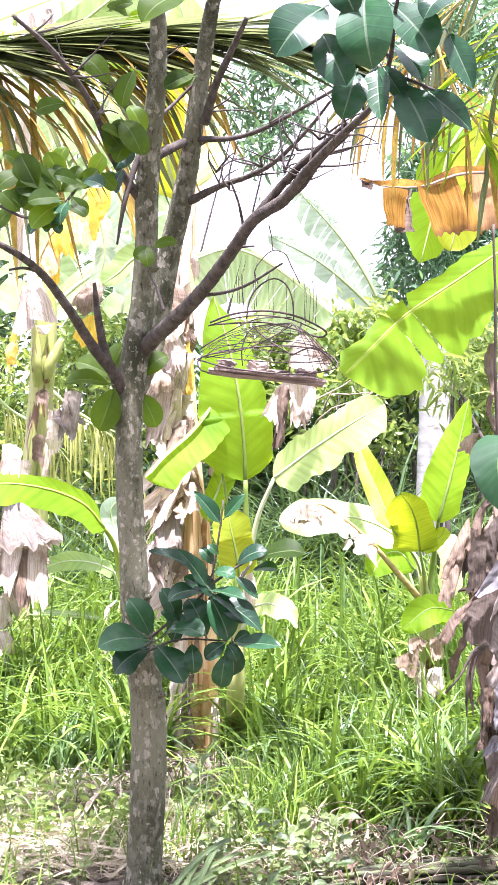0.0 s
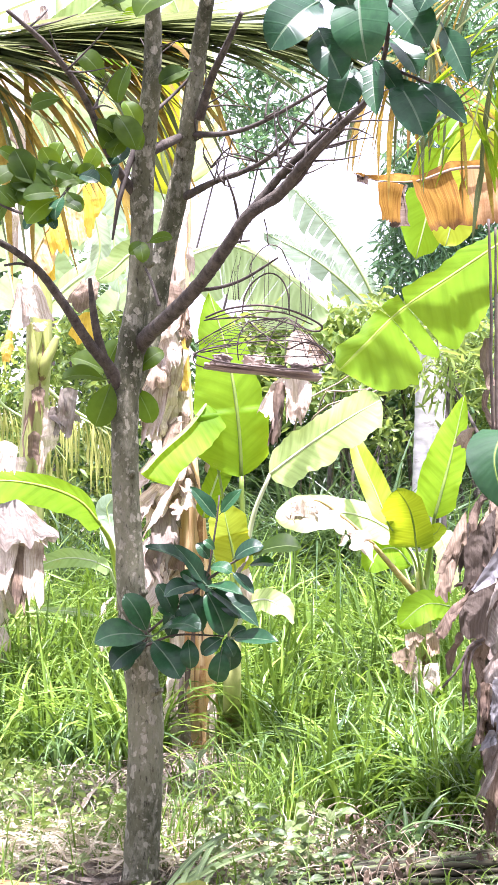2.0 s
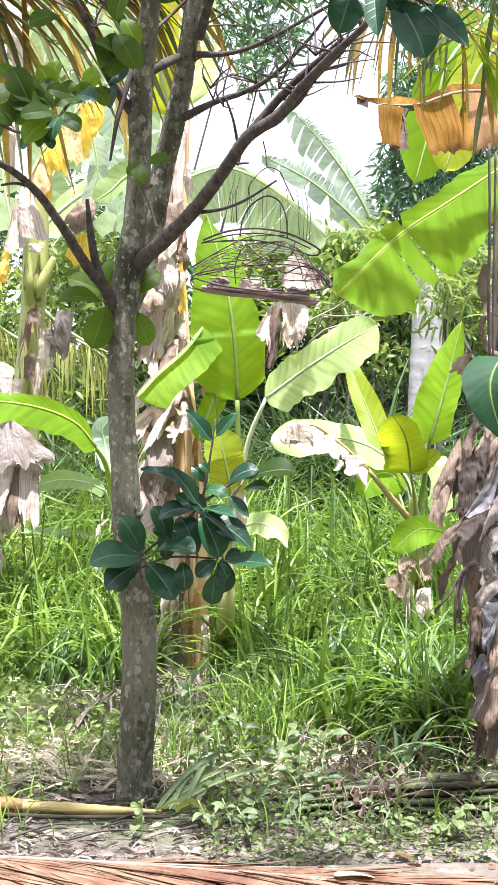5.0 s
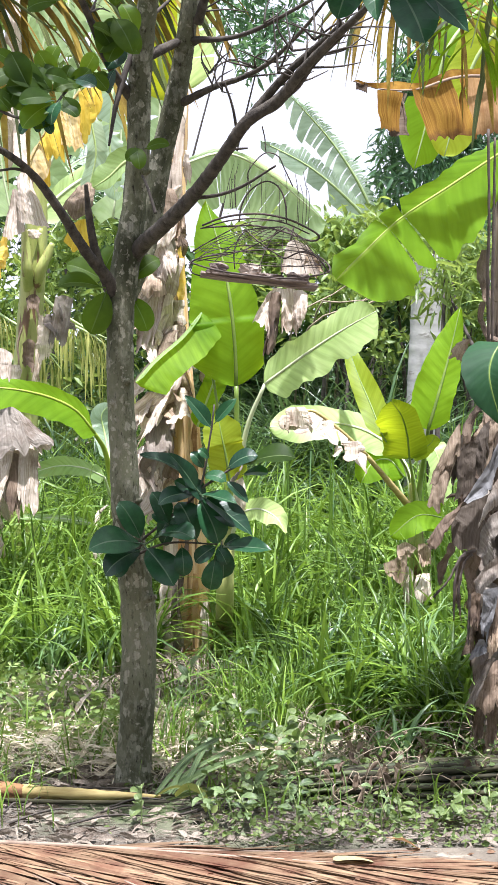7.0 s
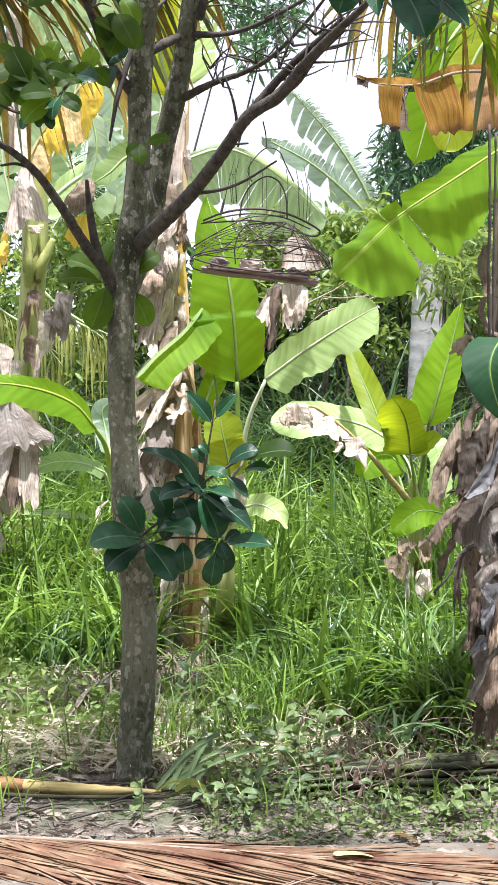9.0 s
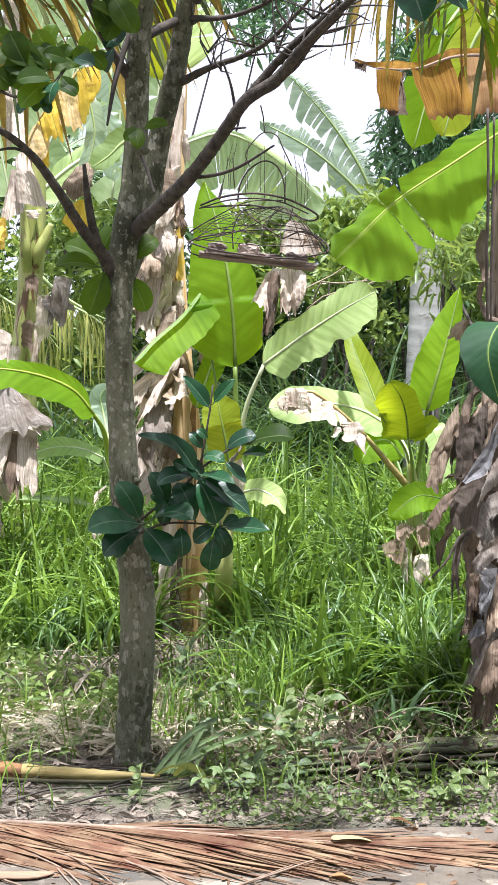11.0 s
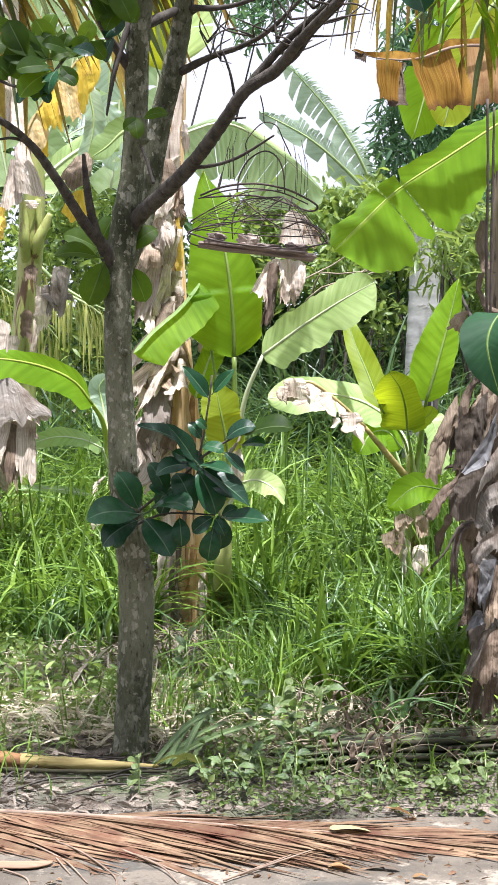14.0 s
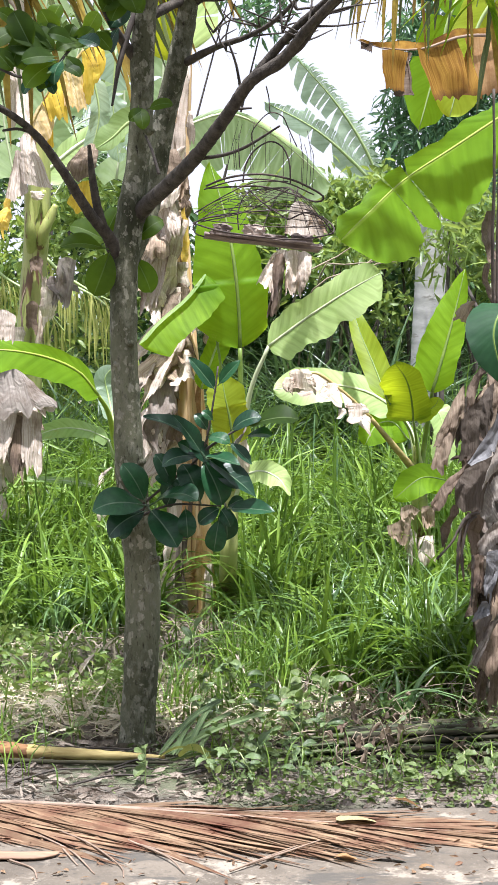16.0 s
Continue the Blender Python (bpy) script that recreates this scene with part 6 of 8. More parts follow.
    banana_leaf(root, [(0.884, 5.100, 1.543), (0.807, 5.020, 1.549), (0.759, 4.960, 1.453), (0.797, 4.940, 1.287)], 0.09, 0.09, (0.9, -0.2, 0.2), BROAD_DARK, RIB_DARK, 0.004, n=22, fold=0.15, seed=35, kind="oval", label="single dark green leaf")
    rng = np.random.default_rng(77)
    mats = (DRY_BROWN, DRY_GREY, DRY_DARK, DRY_BROWN, DRY_FAWN)
    tops = (((0.840, 5.600, 1.887), 0.30, 0.05, (-0.02, -0.03, 0), 0), ((0.850, 5.600, 1.699), 0.36, 0.07, (-0.03, -0.03, 0), 0), ((0.784, 5.600, 1.569), 0.09, 0.07, (-0.05, -0.03, 0), 4), ((0.845, 5.600, 1.40), 0.30, 0.05, (-0.06, -0.03, 0), 0), ((0.835, 5.600, 1.25), 0.30, 0.06, (-0.06, -0.02, 0), 0), ((0.870, 5.480, 1.185), 0.30, 0.06, (-0.05, -0.06, 0), 0), ((0.750, 5.700, 0.832), 0.2, 0.04, (-0.05, 0, 0), 0), ((0.807, 5.600, 0.853), 0.36, 0.05, (-0.02, 0, 0), 0), ((0.782, 5.620, 0.810), 0.3, 0.03, (-0.03, 0, 0), 0))
    for k, (t, ln, w, lean, mi) in enumerate(tops):
        dry_flap(root, t, ln, w, lean, mats[mi], 100 + k, 0.8, 0.04)
    for k in range(60):
        z = 0.22 + 1.0 * k / 60 + rng.uniform(-0.04, 0.04)
        a = rng.uniform(3.5, 5.3)
        cx = 0.955 + 0.03 * max(0, 0.4 - z)
        r = 0.085 + 0.03 * max(0, 0.5 - z) + rng.uniform(0, 0.03)
        t = (cx + math.cos(a) * r, 5.84 + math.sin(a) * r, z)
        dry_flap(root, t, rng.uniform(0.12, 0.34), rng.uniform(0.04, 0.11), (math.cos(a) * rng.uniform(0.0, 0.02), math.sin(a) * 0.04, 0), mats[(1, 0, 1, 1, 0, 1, 2)[k % 7]], 800 + k, 0.8, 0.04, flare_most=0.2)
    for k in range(8):
        z = 1.405 - 0.343 * k / 8 + rng.uniform(-0.04, 0.04)
        x = 0.845 - 0.100 * k / 8 + rng.uniform(-0.03, 0.05)
        dry_flap(root, (x, rng.uniform(5.5, 5.72), z), rng.uniform(0.12, 0.24), rng.uniform(0.03, 0.065), (rng.normal(-0.04, 0.03), -0.03, 0), mats[(4, 0, 4, 3, 1, 4)[k % 6]], 2800 + k, 0.9, 0.04, flare_most=0.4)
    # stiff dead sheets folded over one another round the stem
    for k, (up, low, m) in enumerate((
        ([(0.680, 5.300, 0.972), (0.736, 5.300, 1.007), (0.812, 5.300, 1.041)], [(0.686, 5.280, 0.879), (0.713, 5.280, 0.853), (0.775, 5.280, 0.861)], DRY_DARK),
        ([(0.599, 5.270, 0.885), (0.666, 5.270, 0.973), (0.728, 5.270, 1.024)], [(0.612, 5.250, 0.852), (0.650, 5.250, 0.892), (0.686, 5.250, 0.963)], DRY_BROWN),
        ([(0.720, 5.250, 1.022), (0.766, 5.250, 1.088), (0.839, 5.250, 1.227)], [(0.729, 5.230, 1.015), (0.803, 5.230, 1.049), (0.832, 5.230, 1.141)], DRY_SLATE),
        ([(0.771, 5.240, 0.943), (0.803, 5.240, 1.046), (0.843, 5.240, 1.120)], [(0.768, 5.220, 0.931), (0.811, 5.220, 0.986), (0.849, 5.220, 1.042)], DRY_GREY),
        ([(0.767, 5.300, 0.838), (0.806, 5.300, 0.947), (0.858, 5.300, 0.989)], [(0.785, 5.280, 0.829), (0.821, 5.280, 0.889), (0.863, 5.280, 0.931)], DRY_GREY),
        ([(0.771, 5.360, 0.734), (0.820, 5.360, 0.791), (0.873, 5.360, 0.841)], [(0.774, 5.340, 0.701), (0.814, 5.340, 0.718), (0.871, 5.340, 0.754)], DRY_GREY),
        ([(0.820, 5.420, 0.698), (0.841, 5.420, 0.703), (0.870, 5.420, 0.707)], [(0.795, 5.400, 0.576), (0.807, 5.400, 0.551), (0.827, 5.400, 0.518)], DRY_SLATE),
        ([(0.800, 5.400, 0.529), (0.815, 5.400, 0.532), (0.827, 5.400, 0.511)], [(0.763, 5.380, 0.467), (0.791, 5.380, 0.467), (0.823, 5.380, 0.488)], DRY_SLATE),
        ([(0.774, 5.440, 0.449), (0.803, 5.440, 0.470), (0.836, 5.440, 0.476)], [(0.778, 5.420, 0.379), (0.794, 5.420, 0.383), (0.822, 5.420, 0.430)], DRY_DARK),
        ([(0.782, 5.500, 0.673), (0.799, 5.500, 0.677), (0.817, 5.500, 0.669)], [(0.773, 5.480, 0.559), (0.790, 5.480, 0.562), (0.807, 5.480, 0.548)], DRY_BROWN),
        ([(0.840, 5.460, 0.672), (0.862, 5.460, 0.679), (0.884, 5.460, 0.679)], [(0.824, 5.440, 0.514), (0.846, 5.440, 0.529), (0.860, 5.440, 0.522)], DRY_BROWN),
        ([(0.808, 5.420, 0.416), (0.829, 5.420, 0.452), (0.854, 5.420, 0.463)], [(0.750, 5.400, 0.303), (0.770, 5.400, 0.300), (0.797, 5.400, 0.332)], DRY_GREY),
        ([(0.828, 5.460, 0.393), (0.857, 5.460, 0.437), (0.893, 5.460, 0.452)], [(0.776, 5.440, 0.265), (0.827, 5.440, 0.269), (0.891, 5.440, 0.316)], DRY_BROWN),
        ([(0.806, 5.500, 0.259), (0.821, 5.500, 0.263), (0.839, 5.500, 0.263)], [(0.779, 5.480, 0.152), (0.801, 5.480, 0.145), (0.819, 5.480, 0.152)], DRY_BROWN),
        ([(0.840, 5.480, 0.263), (0.862, 5.480, 0.271), (0.884, 5.480, 0.278)], [(0.823, 5.460, 0.142), (0.845, 5.460, 0.135), (0.871, 5.460, 0.149)], DRY_BROWN),
        ([(0.861, 5.520, 0.640), (0.879, 5.520, 0.655), (0.901, 5.520, 0.655)], [(0.838, 5.500, 0.444), (0.863, 5.500, 0.452), (0.892, 5.500, 0.459)], DRY_FAWN),
        ([(0.665, 5.420, 1.168), (0.693, 5.420, 1.225), (0.732, 5.420, 1.279)], [(0.621, 5.400, 1.062), (0.672, 5.400, 1.096), (0.727, 5.400, 1.176)], DRY_FAWN),
        ([(0.628, 5.400, 1.069), (0.663, 5.400, 1.116), (0.704, 5.400, 1.148)], [(0.610, 5.380, 0.989), (0.647, 5.380, 0.967), (0.686, 5.380, 1.071)], DRY_FAWN),
        # dark brown pieces; the gaps' shade is put into their colour
        ([(0.727, 5.380, 1.178), (0.759, 5.380, 1.213), (0.789, 5.380, 1.227)], [(0.705, 5.360, 1.030), (0.747, 5.360, 1.028), (0.773, 5.360, 1.072)], DRY_DARK),
        ([(0.779, 5.420, 1.215), (0.800, 5.420, 1.254), (0.828, 5.420, 1.290)], [(0.778, 5.400, 1.112), (0.802, 5.400, 1.098), (0.828, 5.400, 1.155)], DRY_DARK),
        ([(0.828, 5.460, 1.234), (0.849, 5.460, 1.266), (0.878, 5.460, 1.288)], [(0.812, 5.440, 1.102), (0.833, 5.440, 1.131), (0.854, 5.440, 1.195)], DRY_FAWN),
        ([(0.711, 5.440, 1.124), (0.732, 5.440, 1.174), (0.753, 5.440, 1.210)], [(0.698, 5.420, 1.075), (0.712, 5.420, 1.068), (0.730, 5.420, 1.096)], DRY_DARK))):
        drape(root, up, low, m, 1300 + k, label="broad dark brown dead leaf" if k == 0 else "", bulge=0.010 if k == 0 else 0.016, pleat=0.005 if k < 3 else 0.007, jag=0.05 if k == 0 else 0.2)
    for k, c in enumerate(([(0.798, 5.500, 0.826), (0.747, 5.500, 0.802), (0.726, 5.500, 0.717), (0.722, 5.500, 0.577)], [(0.787, 5.500, 0.813), (0.758, 5.500, 0.783), (0.740, 5.500, 0.695), (0.737, 5.500, 0.622)], [(0.765, 5.500, 0.813), (0.736, 5.500, 0.783), (0.700, 5.500, 0.717), (0.649, 5.500, 0.659)], [(0.777, 5.500, 0.673), (0.776, 5.500, 0.585), (0.773, 5.500, 0.489)])):
        part("leaf_stalk", tube(c, (0.006, 0.005, 0.003), STALK_DARK, 24, 6, 0.2, 70 + k), root)


right_banana()


def left_banana():
    root = thing("banana_plant", (-1.291, 9.109, 0.000), "yellow-green banana plant with dead and yellowing leaves", "banana plant", "banana plants")
    part("stem", tube([(-1.277, 9.009, 0.000), (-1.283, 8.900, 0.472), (-1.276, 8.900, 1.116), (-1.246, 8.900, 1.562), (-1.216, 8.900, 1.942), (-1.194, 8.900, 2.257), (-1.185, 8.900, 2.570)], (0.11, 0.10, 0.082, 0.074, 0.07, 0.064, 0.05), STEM_GREEN, 40, 16, 0.02, 9), root)
    for k, (t, ln, w, m) in enumerate((((-1.194, 8.800, 2.217), 0.06, 0.1, DRY_PALE), ((-1.232, 8.800, 2.155), 0.12, 0.05, DRY_YELLOW))):
        dry_flap(root, t, ln, w, (0, -0.02, 0), m, 3140 + k, 0.3, 0.02, "leaf_sheath", flare_most=0.1)
    for k, (up, low, m) in enumerate((
        ([(-1.242, 8.800, 1.843), (-1.204, 8.800, 1.858), (-1.166, 8.800, 1.836)], [(-1.233, 8.790, 1.769), (-1.203, 8.790, 1.779), (-1.170, 8.790, 1.758)], DRY_BROWN),
        ([(-1.258, 8.790, 1.589), (-1.230, 8.790, 1.611), (-1.195, 8.790, 1.589)], [(-1.264, 8.780, 1.473), (-1.231, 8.780, 1.452), (-1.201, 8.780, 1.420)], DRY_BROWN),
        ([(-1.162, 8.760, 1.736), (-1.149, 8.760, 1.747), (-1.137, 8.760, 1.726)], [(-1.208, 8.760, 1.368), (-1.191, 8.760, 1.368), (-1.172, 8.760, 1.368)], DRY_PALE),
        ([(-1.065, 8.700, 1.839), (-1.023, 8.700, 1.849), (-0.971, 8.700, 1.829)], [(-1.107, 8.680, 1.578), (-1.054, 8.680, 1.561), (-1.002, 8.680, 1.568)], DRY_GREY),
        ([(-1.100, 8.720, 1.725), (-1.068, 8.720, 1.746), (-1.047, 8.720, 1.725)], [(-1.140, 8.700, 1.641), (-1.120, 8.700, 1.578), (-1.098, 8.700, 1.641)], DRY_GREY))):
        drape(root, up, low, m, 1280 + k, bulge=0.015, jag=0.2)
    for k, c in enumerate(([(-1.177, 8.790, 1.373), (-1.165, 8.800, 1.686), (-1.185, 8.810, 1.843)], [(-1.290, 8.790, 1.248), (-1.288, 8.800, 1.561), (-1.262, 8.810, 1.686)])):
        part("leaf_sheath", sheet(DRY_FAWN, c, 0.007, 0.008, (1, 0.2, 0), n=16, m=5, kind="flap", fold=-0.4, crumple=0.010, seed=140 + k), root)
    # withered yellow leaf hanging over its midrib in torn panels
    hung = part("leaf", tube([(-0.888, 8.450, 2.931), (-0.948, 8.450, 2.855), (-1.068, 8.450, 2.726), (-1.177, 8.450, 2.526)], (0.009, 0.008, 0.006, 0.004), RIB_YELLOW, 30, 7), root, "yellow withering banana leaf")
    for k, (up, low, m) in enumerate((
        ([(-0.900, 8.430, 2.910), (-0.844, 8.430, 2.943), (-0.788, 8.430, 2.959)], [(-0.887, 8.420, 2.622), (-0.833, 8.420, 2.698), (-0.765, 8.420, 2.850)], LEAF_YELLOW),
        ([(-1.007, 8.440, 2.801), (-0.965, 8.440, 2.824), (-0.894, 8.440, 2.818)], [(-0.990, 8.410, 2.638), (-0.928, 8.410, 2.609), (-0.872, 8.410, 2.609)], LEAF_CREAM),
        ([(-1.110, 8.450, 2.656), (-1.062, 8.450, 2.732), (-0.994, 8.450, 2.808)], [(-1.060, 8.420, 2.540), (-1.013, 8.420, 2.564), (-0.974, 8.420, 2.546)], LEAF_YELLOW),
        ([(-1.190, 8.470, 2.523), (-1.143, 8.470, 2.623), (-1.077, 8.470, 2.711)], [(-1.128, 8.430, 2.465), (-1.086, 8.430, 2.430), (-1.046, 8.430, 2.512)], LEAF_CREAM),
        ([(-1.134, 8.480, 2.506), (-1.104, 8.480, 2.530), (-1.068, 8.480, 2.553)], [(-1.113, 8.450, 2.432), (-1.083, 8.450, 2.402), (-1.053, 8.450, 2.432)], LEAF_YELLOW))):
        drape(hung, up, low, m, 1240 + k, along=False, bulge=0.03, pleat=0.008, jag=0.16, name="torn_panel")
    for k, (up, low, m) in enumerate((
        ([(-1.252, 8.550, 2.479), (-1.216, 8.550, 2.509), (-1.170, 8.550, 2.455)], [(-1.236, 8.500, 2.235), (-1.152, 8.500, 2.217), (-1.074, 8.500, 2.211)], DRY_PALE),
        ([(-1.279, 8.600, 2.412), (-1.260, 8.600, 2.418), (-1.242, 8.600, 2.400)], [(-1.327, 8.500, 2.146), (-1.267, 8.500, 2.134), (-1.200, 8.500, 2.182)], DRY_PALE),
        ([(-0.933, 8.600, 2.430), (-0.884, 8.600, 2.460), (-0.833, 8.600, 2.442)], [(-1.010, 8.550, 2.317), (-0.941, 8.550, 2.251), (-0.841, 8.550, 2.311)], DRY_FAWN),
        ([(-0.949, 8.600, 2.241), (-0.910, 8.600, 2.256), (-0.867, 8.600, 2.250)], [(-1.005, 8.550, 2.125), (-0.930, 8.550, 2.083), (-0.860, 8.550, 2.095)], LEAF_YELLOW),
        ([(-1.198, 8.600, 2.568), (-1.188, 8.600, 2.574), (-1.174, 8.600, 2.568)], [(-1.235, 8.550, 2.395), (-1.205, 8.550, 2.371), (-1.163, 8.550, 2.383)], DRY_FAWN))):
        drape(root, up, low, m, 1260 + k, along=m is not LEAF_YELLOW, bulge=0.03, pleat=0.010)
    # leaf bases that part at the top of the stem
    for k, c in enumerate(([(-1.205, 8.915, 1.814), (-1.167, 8.820, 1.978), (-1.122, 8.820, 2.077), (-1.094, 8.820, 2.145)], [(-1.234, 8.915, 1.813), (-1.235, 8.800, 1.977), (-1.237, 8.800, 2.101), (-1.249, 8.800, 2.218)], [(-1.202, 8.915, 1.802), (-1.188, 8.840, 1.979), (-1.168, 8.840, 2.103), (-1.163, 8.840, 2.227)])):
        part("leaf_base", tube(c, (0.03, 0.034, 0.028, 0.016), STEM_GREEN, 22, 10, 0.03, 60 + k), root)
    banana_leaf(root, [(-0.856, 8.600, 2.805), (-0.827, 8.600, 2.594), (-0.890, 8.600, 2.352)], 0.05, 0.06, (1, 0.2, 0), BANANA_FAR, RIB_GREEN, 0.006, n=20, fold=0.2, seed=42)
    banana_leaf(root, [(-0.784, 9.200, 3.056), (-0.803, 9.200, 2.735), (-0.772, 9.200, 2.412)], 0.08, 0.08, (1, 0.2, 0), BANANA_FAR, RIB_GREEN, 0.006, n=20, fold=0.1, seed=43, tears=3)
    banana_leaf(root, [(-1.207, 8.900, 2.288), (-0.994, 9.000, 2.487), (-0.811, 9.100, 2.594), (-0.731, 9.100, 2.524)], 0.06, 0.10, (0.2, -0.2, -1), BANANA_PALE, RIB_PALE, 0.012, n=22, fold=0.1, seed=44)
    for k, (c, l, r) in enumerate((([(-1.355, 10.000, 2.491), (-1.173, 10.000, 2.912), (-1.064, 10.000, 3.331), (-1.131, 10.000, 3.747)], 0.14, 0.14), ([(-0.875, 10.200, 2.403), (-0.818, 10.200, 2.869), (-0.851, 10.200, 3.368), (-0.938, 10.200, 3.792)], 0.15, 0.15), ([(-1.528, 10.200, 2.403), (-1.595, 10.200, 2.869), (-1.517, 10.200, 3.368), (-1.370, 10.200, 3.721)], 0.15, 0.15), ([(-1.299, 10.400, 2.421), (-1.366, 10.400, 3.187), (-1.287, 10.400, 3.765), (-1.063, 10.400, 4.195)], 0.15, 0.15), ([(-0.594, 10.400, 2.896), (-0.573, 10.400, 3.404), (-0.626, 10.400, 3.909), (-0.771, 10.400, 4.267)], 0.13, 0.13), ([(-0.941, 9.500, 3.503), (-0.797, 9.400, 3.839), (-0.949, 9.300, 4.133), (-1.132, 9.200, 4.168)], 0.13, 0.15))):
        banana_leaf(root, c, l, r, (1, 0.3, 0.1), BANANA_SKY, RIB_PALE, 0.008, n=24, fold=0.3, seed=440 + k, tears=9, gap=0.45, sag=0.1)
    banana_leaf(root, [(-1.132, 9.000, 3.849), (-0.952, 9.000, 3.993), (-0.740, 9.000, 4.152), (-0.496, 9.000, 4.279)], 0.10, 0.13, (0.6, 0.1, -0.7), BANANA_PALE, RIB_GREEN, 0.010, n=26, fold=0.15, seed=447, tears=3, gap=0.2)
    banana_leaf(root, [(-0.770, 9.300, 3.705), (-0.701, 9.300, 3.905), (-0.649, 9.300, 4.139), (-0.680, 9.300, 4.373)], 0.12, 0.10, (0.9, 0.1, 0.2), BANANA, RIB_GREEN, 0.010, n=26, fold=0.25, seed=448)
    for k, (t, ln) in enumerate((((-1.331, 8.800, 3.901), 0.6), ((-1.238, 8.800, 3.962), 0.7), ((-1.145, 8.800, 3.992), 0.6), ((-1.069, 8.800, 3.901), 0.5), ((-1.274, 8.800, 3.477), 0.5), ((-1.354, 8.800, 3.233), 0.4))):
        dry_flap(root, t, ln, 0.13, (0.02, 0, 0), DRY_PALE, 460 + k, 0.5, 0.04)
    flaps = (((-1.311, 8.800, 2.927), 0.4, 0.10, (0, 0, 0), DRY_PALE), ((-1.265, 8.800, 2.835), 0.5, 0.10, (0.02, 0, 0), DRY_PALE), ((-1.320, 8.600, 2.171), 0.3, 0.08, (0.0, 0, 0), DRY_YELLOW), ((-1.044, 8.700, 1.809), 0.24, 0.10, (0.04, 0, 0), DRY_GREY), ((-1.092, 8.700, 1.747), 0.2, 0.08, (0.0, 0, 0), DRY_GREY), ((-1.139, 8.700, 1.685), 0.26, 0.08, (0.02, 0, 0), DRY_PALE), ((-1.312, 8.700, 1.467), 0.3, 0.15, (-0.05, 0, 0), DRY_PALE), ((-1.285, 8.200, 1.146), 0.5, 0.09, (-0.03, -0.03, 0), DRY_PALE))
    for k, (t, ln, w, lean, m) in enumerate(flaps):
        dry_flap(root, t, ln, w, lean, m, 200 + k, 0.5, 0.03)
    rng = np.random.default_rng(262)
    for k, (up, low, m) in enumerate((
        ([(-1.241, 7.620, 1.241), (-1.147, 7.620, 1.267), (-1.075, 7.620, 1.211)], [(-1.243, 7.550, 1.059), (-1.088, 7.550, 1.050), (-0.923, 7.550, 1.093)], DRY_GREY),
        ([(-1.241, 7.620, 1.046), (-1.185, 7.620, 1.055), (-1.141, 7.620, 1.055)], [(-1.249, 7.550, 0.860), (-1.203, 7.550, 0.825), (-1.159, 7.550, 0.912)], DRY_PALE),
        ([(-1.115, 7.620, 1.060), (-1.071, 7.620, 1.067), (-1.019, 7.620, 1.055)], [(-1.117, 7.550, 0.825), (-1.074, 7.550, 0.747), (-1.013, 7.550, 0.790)], DRY_PALE),
        ([(-1.185, 7.620, 1.037), (-1.150, 7.620, 1.046), (-1.107, 7.620, 1.037)], [(-1.178, 7.550, 0.790), (-1.152, 7.550, 0.747), (-1.117, 7.550, 0.773)], DRY_BROWN),
        ([(-1.237, 7.620, 1.550), (-1.187, 7.620, 1.553), (-1.144, 7.620, 1.524)], [(-1.238, 7.550, 1.409), (-1.187, 7.550, 1.381), (-1.142, 7.550, 1.398)], DRY_PALE),
        ([(-1.096, 7.620, 1.185), (-1.044, 7.620, 1.164), (-0.999, 7.620, 1.130)], [(-1.049, 7.550, 1.081), (-0.993, 7.550, 1.053), (-0.932, 7.550, 1.093)], DRY_PALE),
        ([(-1.143, 7.620, 1.055), (-1.126, 7.620, 1.060), (-1.108, 7.620, 1.055)], [(-1.140, 7.550, 0.764), (-1.120, 7.550, 0.712), (-1.098, 7.550, 0.764)], DRY_FAWN),
        ([(-1.241, 7.620, 1.238), (-1.200, 7.620, 1.246), (-1.165, 7.620, 1.238)], [(-1.235, 7.550, 1.102), (-1.191, 7.550, 1.076), (-1.147, 7.550, 1.111)], DRY_FAWN))):
        drape(root, up, low, m, 1400 + k, bulge=0.018, pleat=0.012, jag=0.2)
    for k in range(11):
        top = (rng.uniform(-1.40, -1.16), rng.uniform(7.65, 7.85), rng.uniform(0.80, 1.20))
        dry_flap(root, top, rng.uniform(0.18, 0.46), rng.uniform(0.05, 0.14), (rng.normal(0, 0.05), -0.02, 0), (DRY_PALE, DRY_FAWN, DRY_PALE, DRY_PALE, DRY_GREY)[k % 5], 2600 + k, 0.8, 0.04, flare_most=0.5)
    other = thing("banana_plant", (-0.739, 8.629, 0.000), "small banana plant with arching pale green leaves", "banana plant", "banana plants")
    part("stem", tube([(-0.731, 8.539, 0.000), (-0.726, 8.500, 0.333), (-0.727, 8.500, 0.580), (-0.732, 8.500, 0.827)], (0.04, 0.036, 0.03, 0.016), STEM_GREEN, 16, 10, 0.02, 9), other)
    banana_leaf(other, [(-0.805, 8.200, 1.111), (-0.904, 8.100, 1.243), (-1.093, 8.000, 1.327), (-1.335, 7.900, 1.352), (-1.543, 7.800, 1.275)], 0.06, 0.13, (-0.1, -0.5, -0.8), BANANA, RIB_LIME, 0.009, stalk=[(-0.730, 8.500, 0.704), (-0.760, 8.350, 0.989)], n=34, m=6, fold=0.1, wave=0.02, ripple=0.003, seed=51)
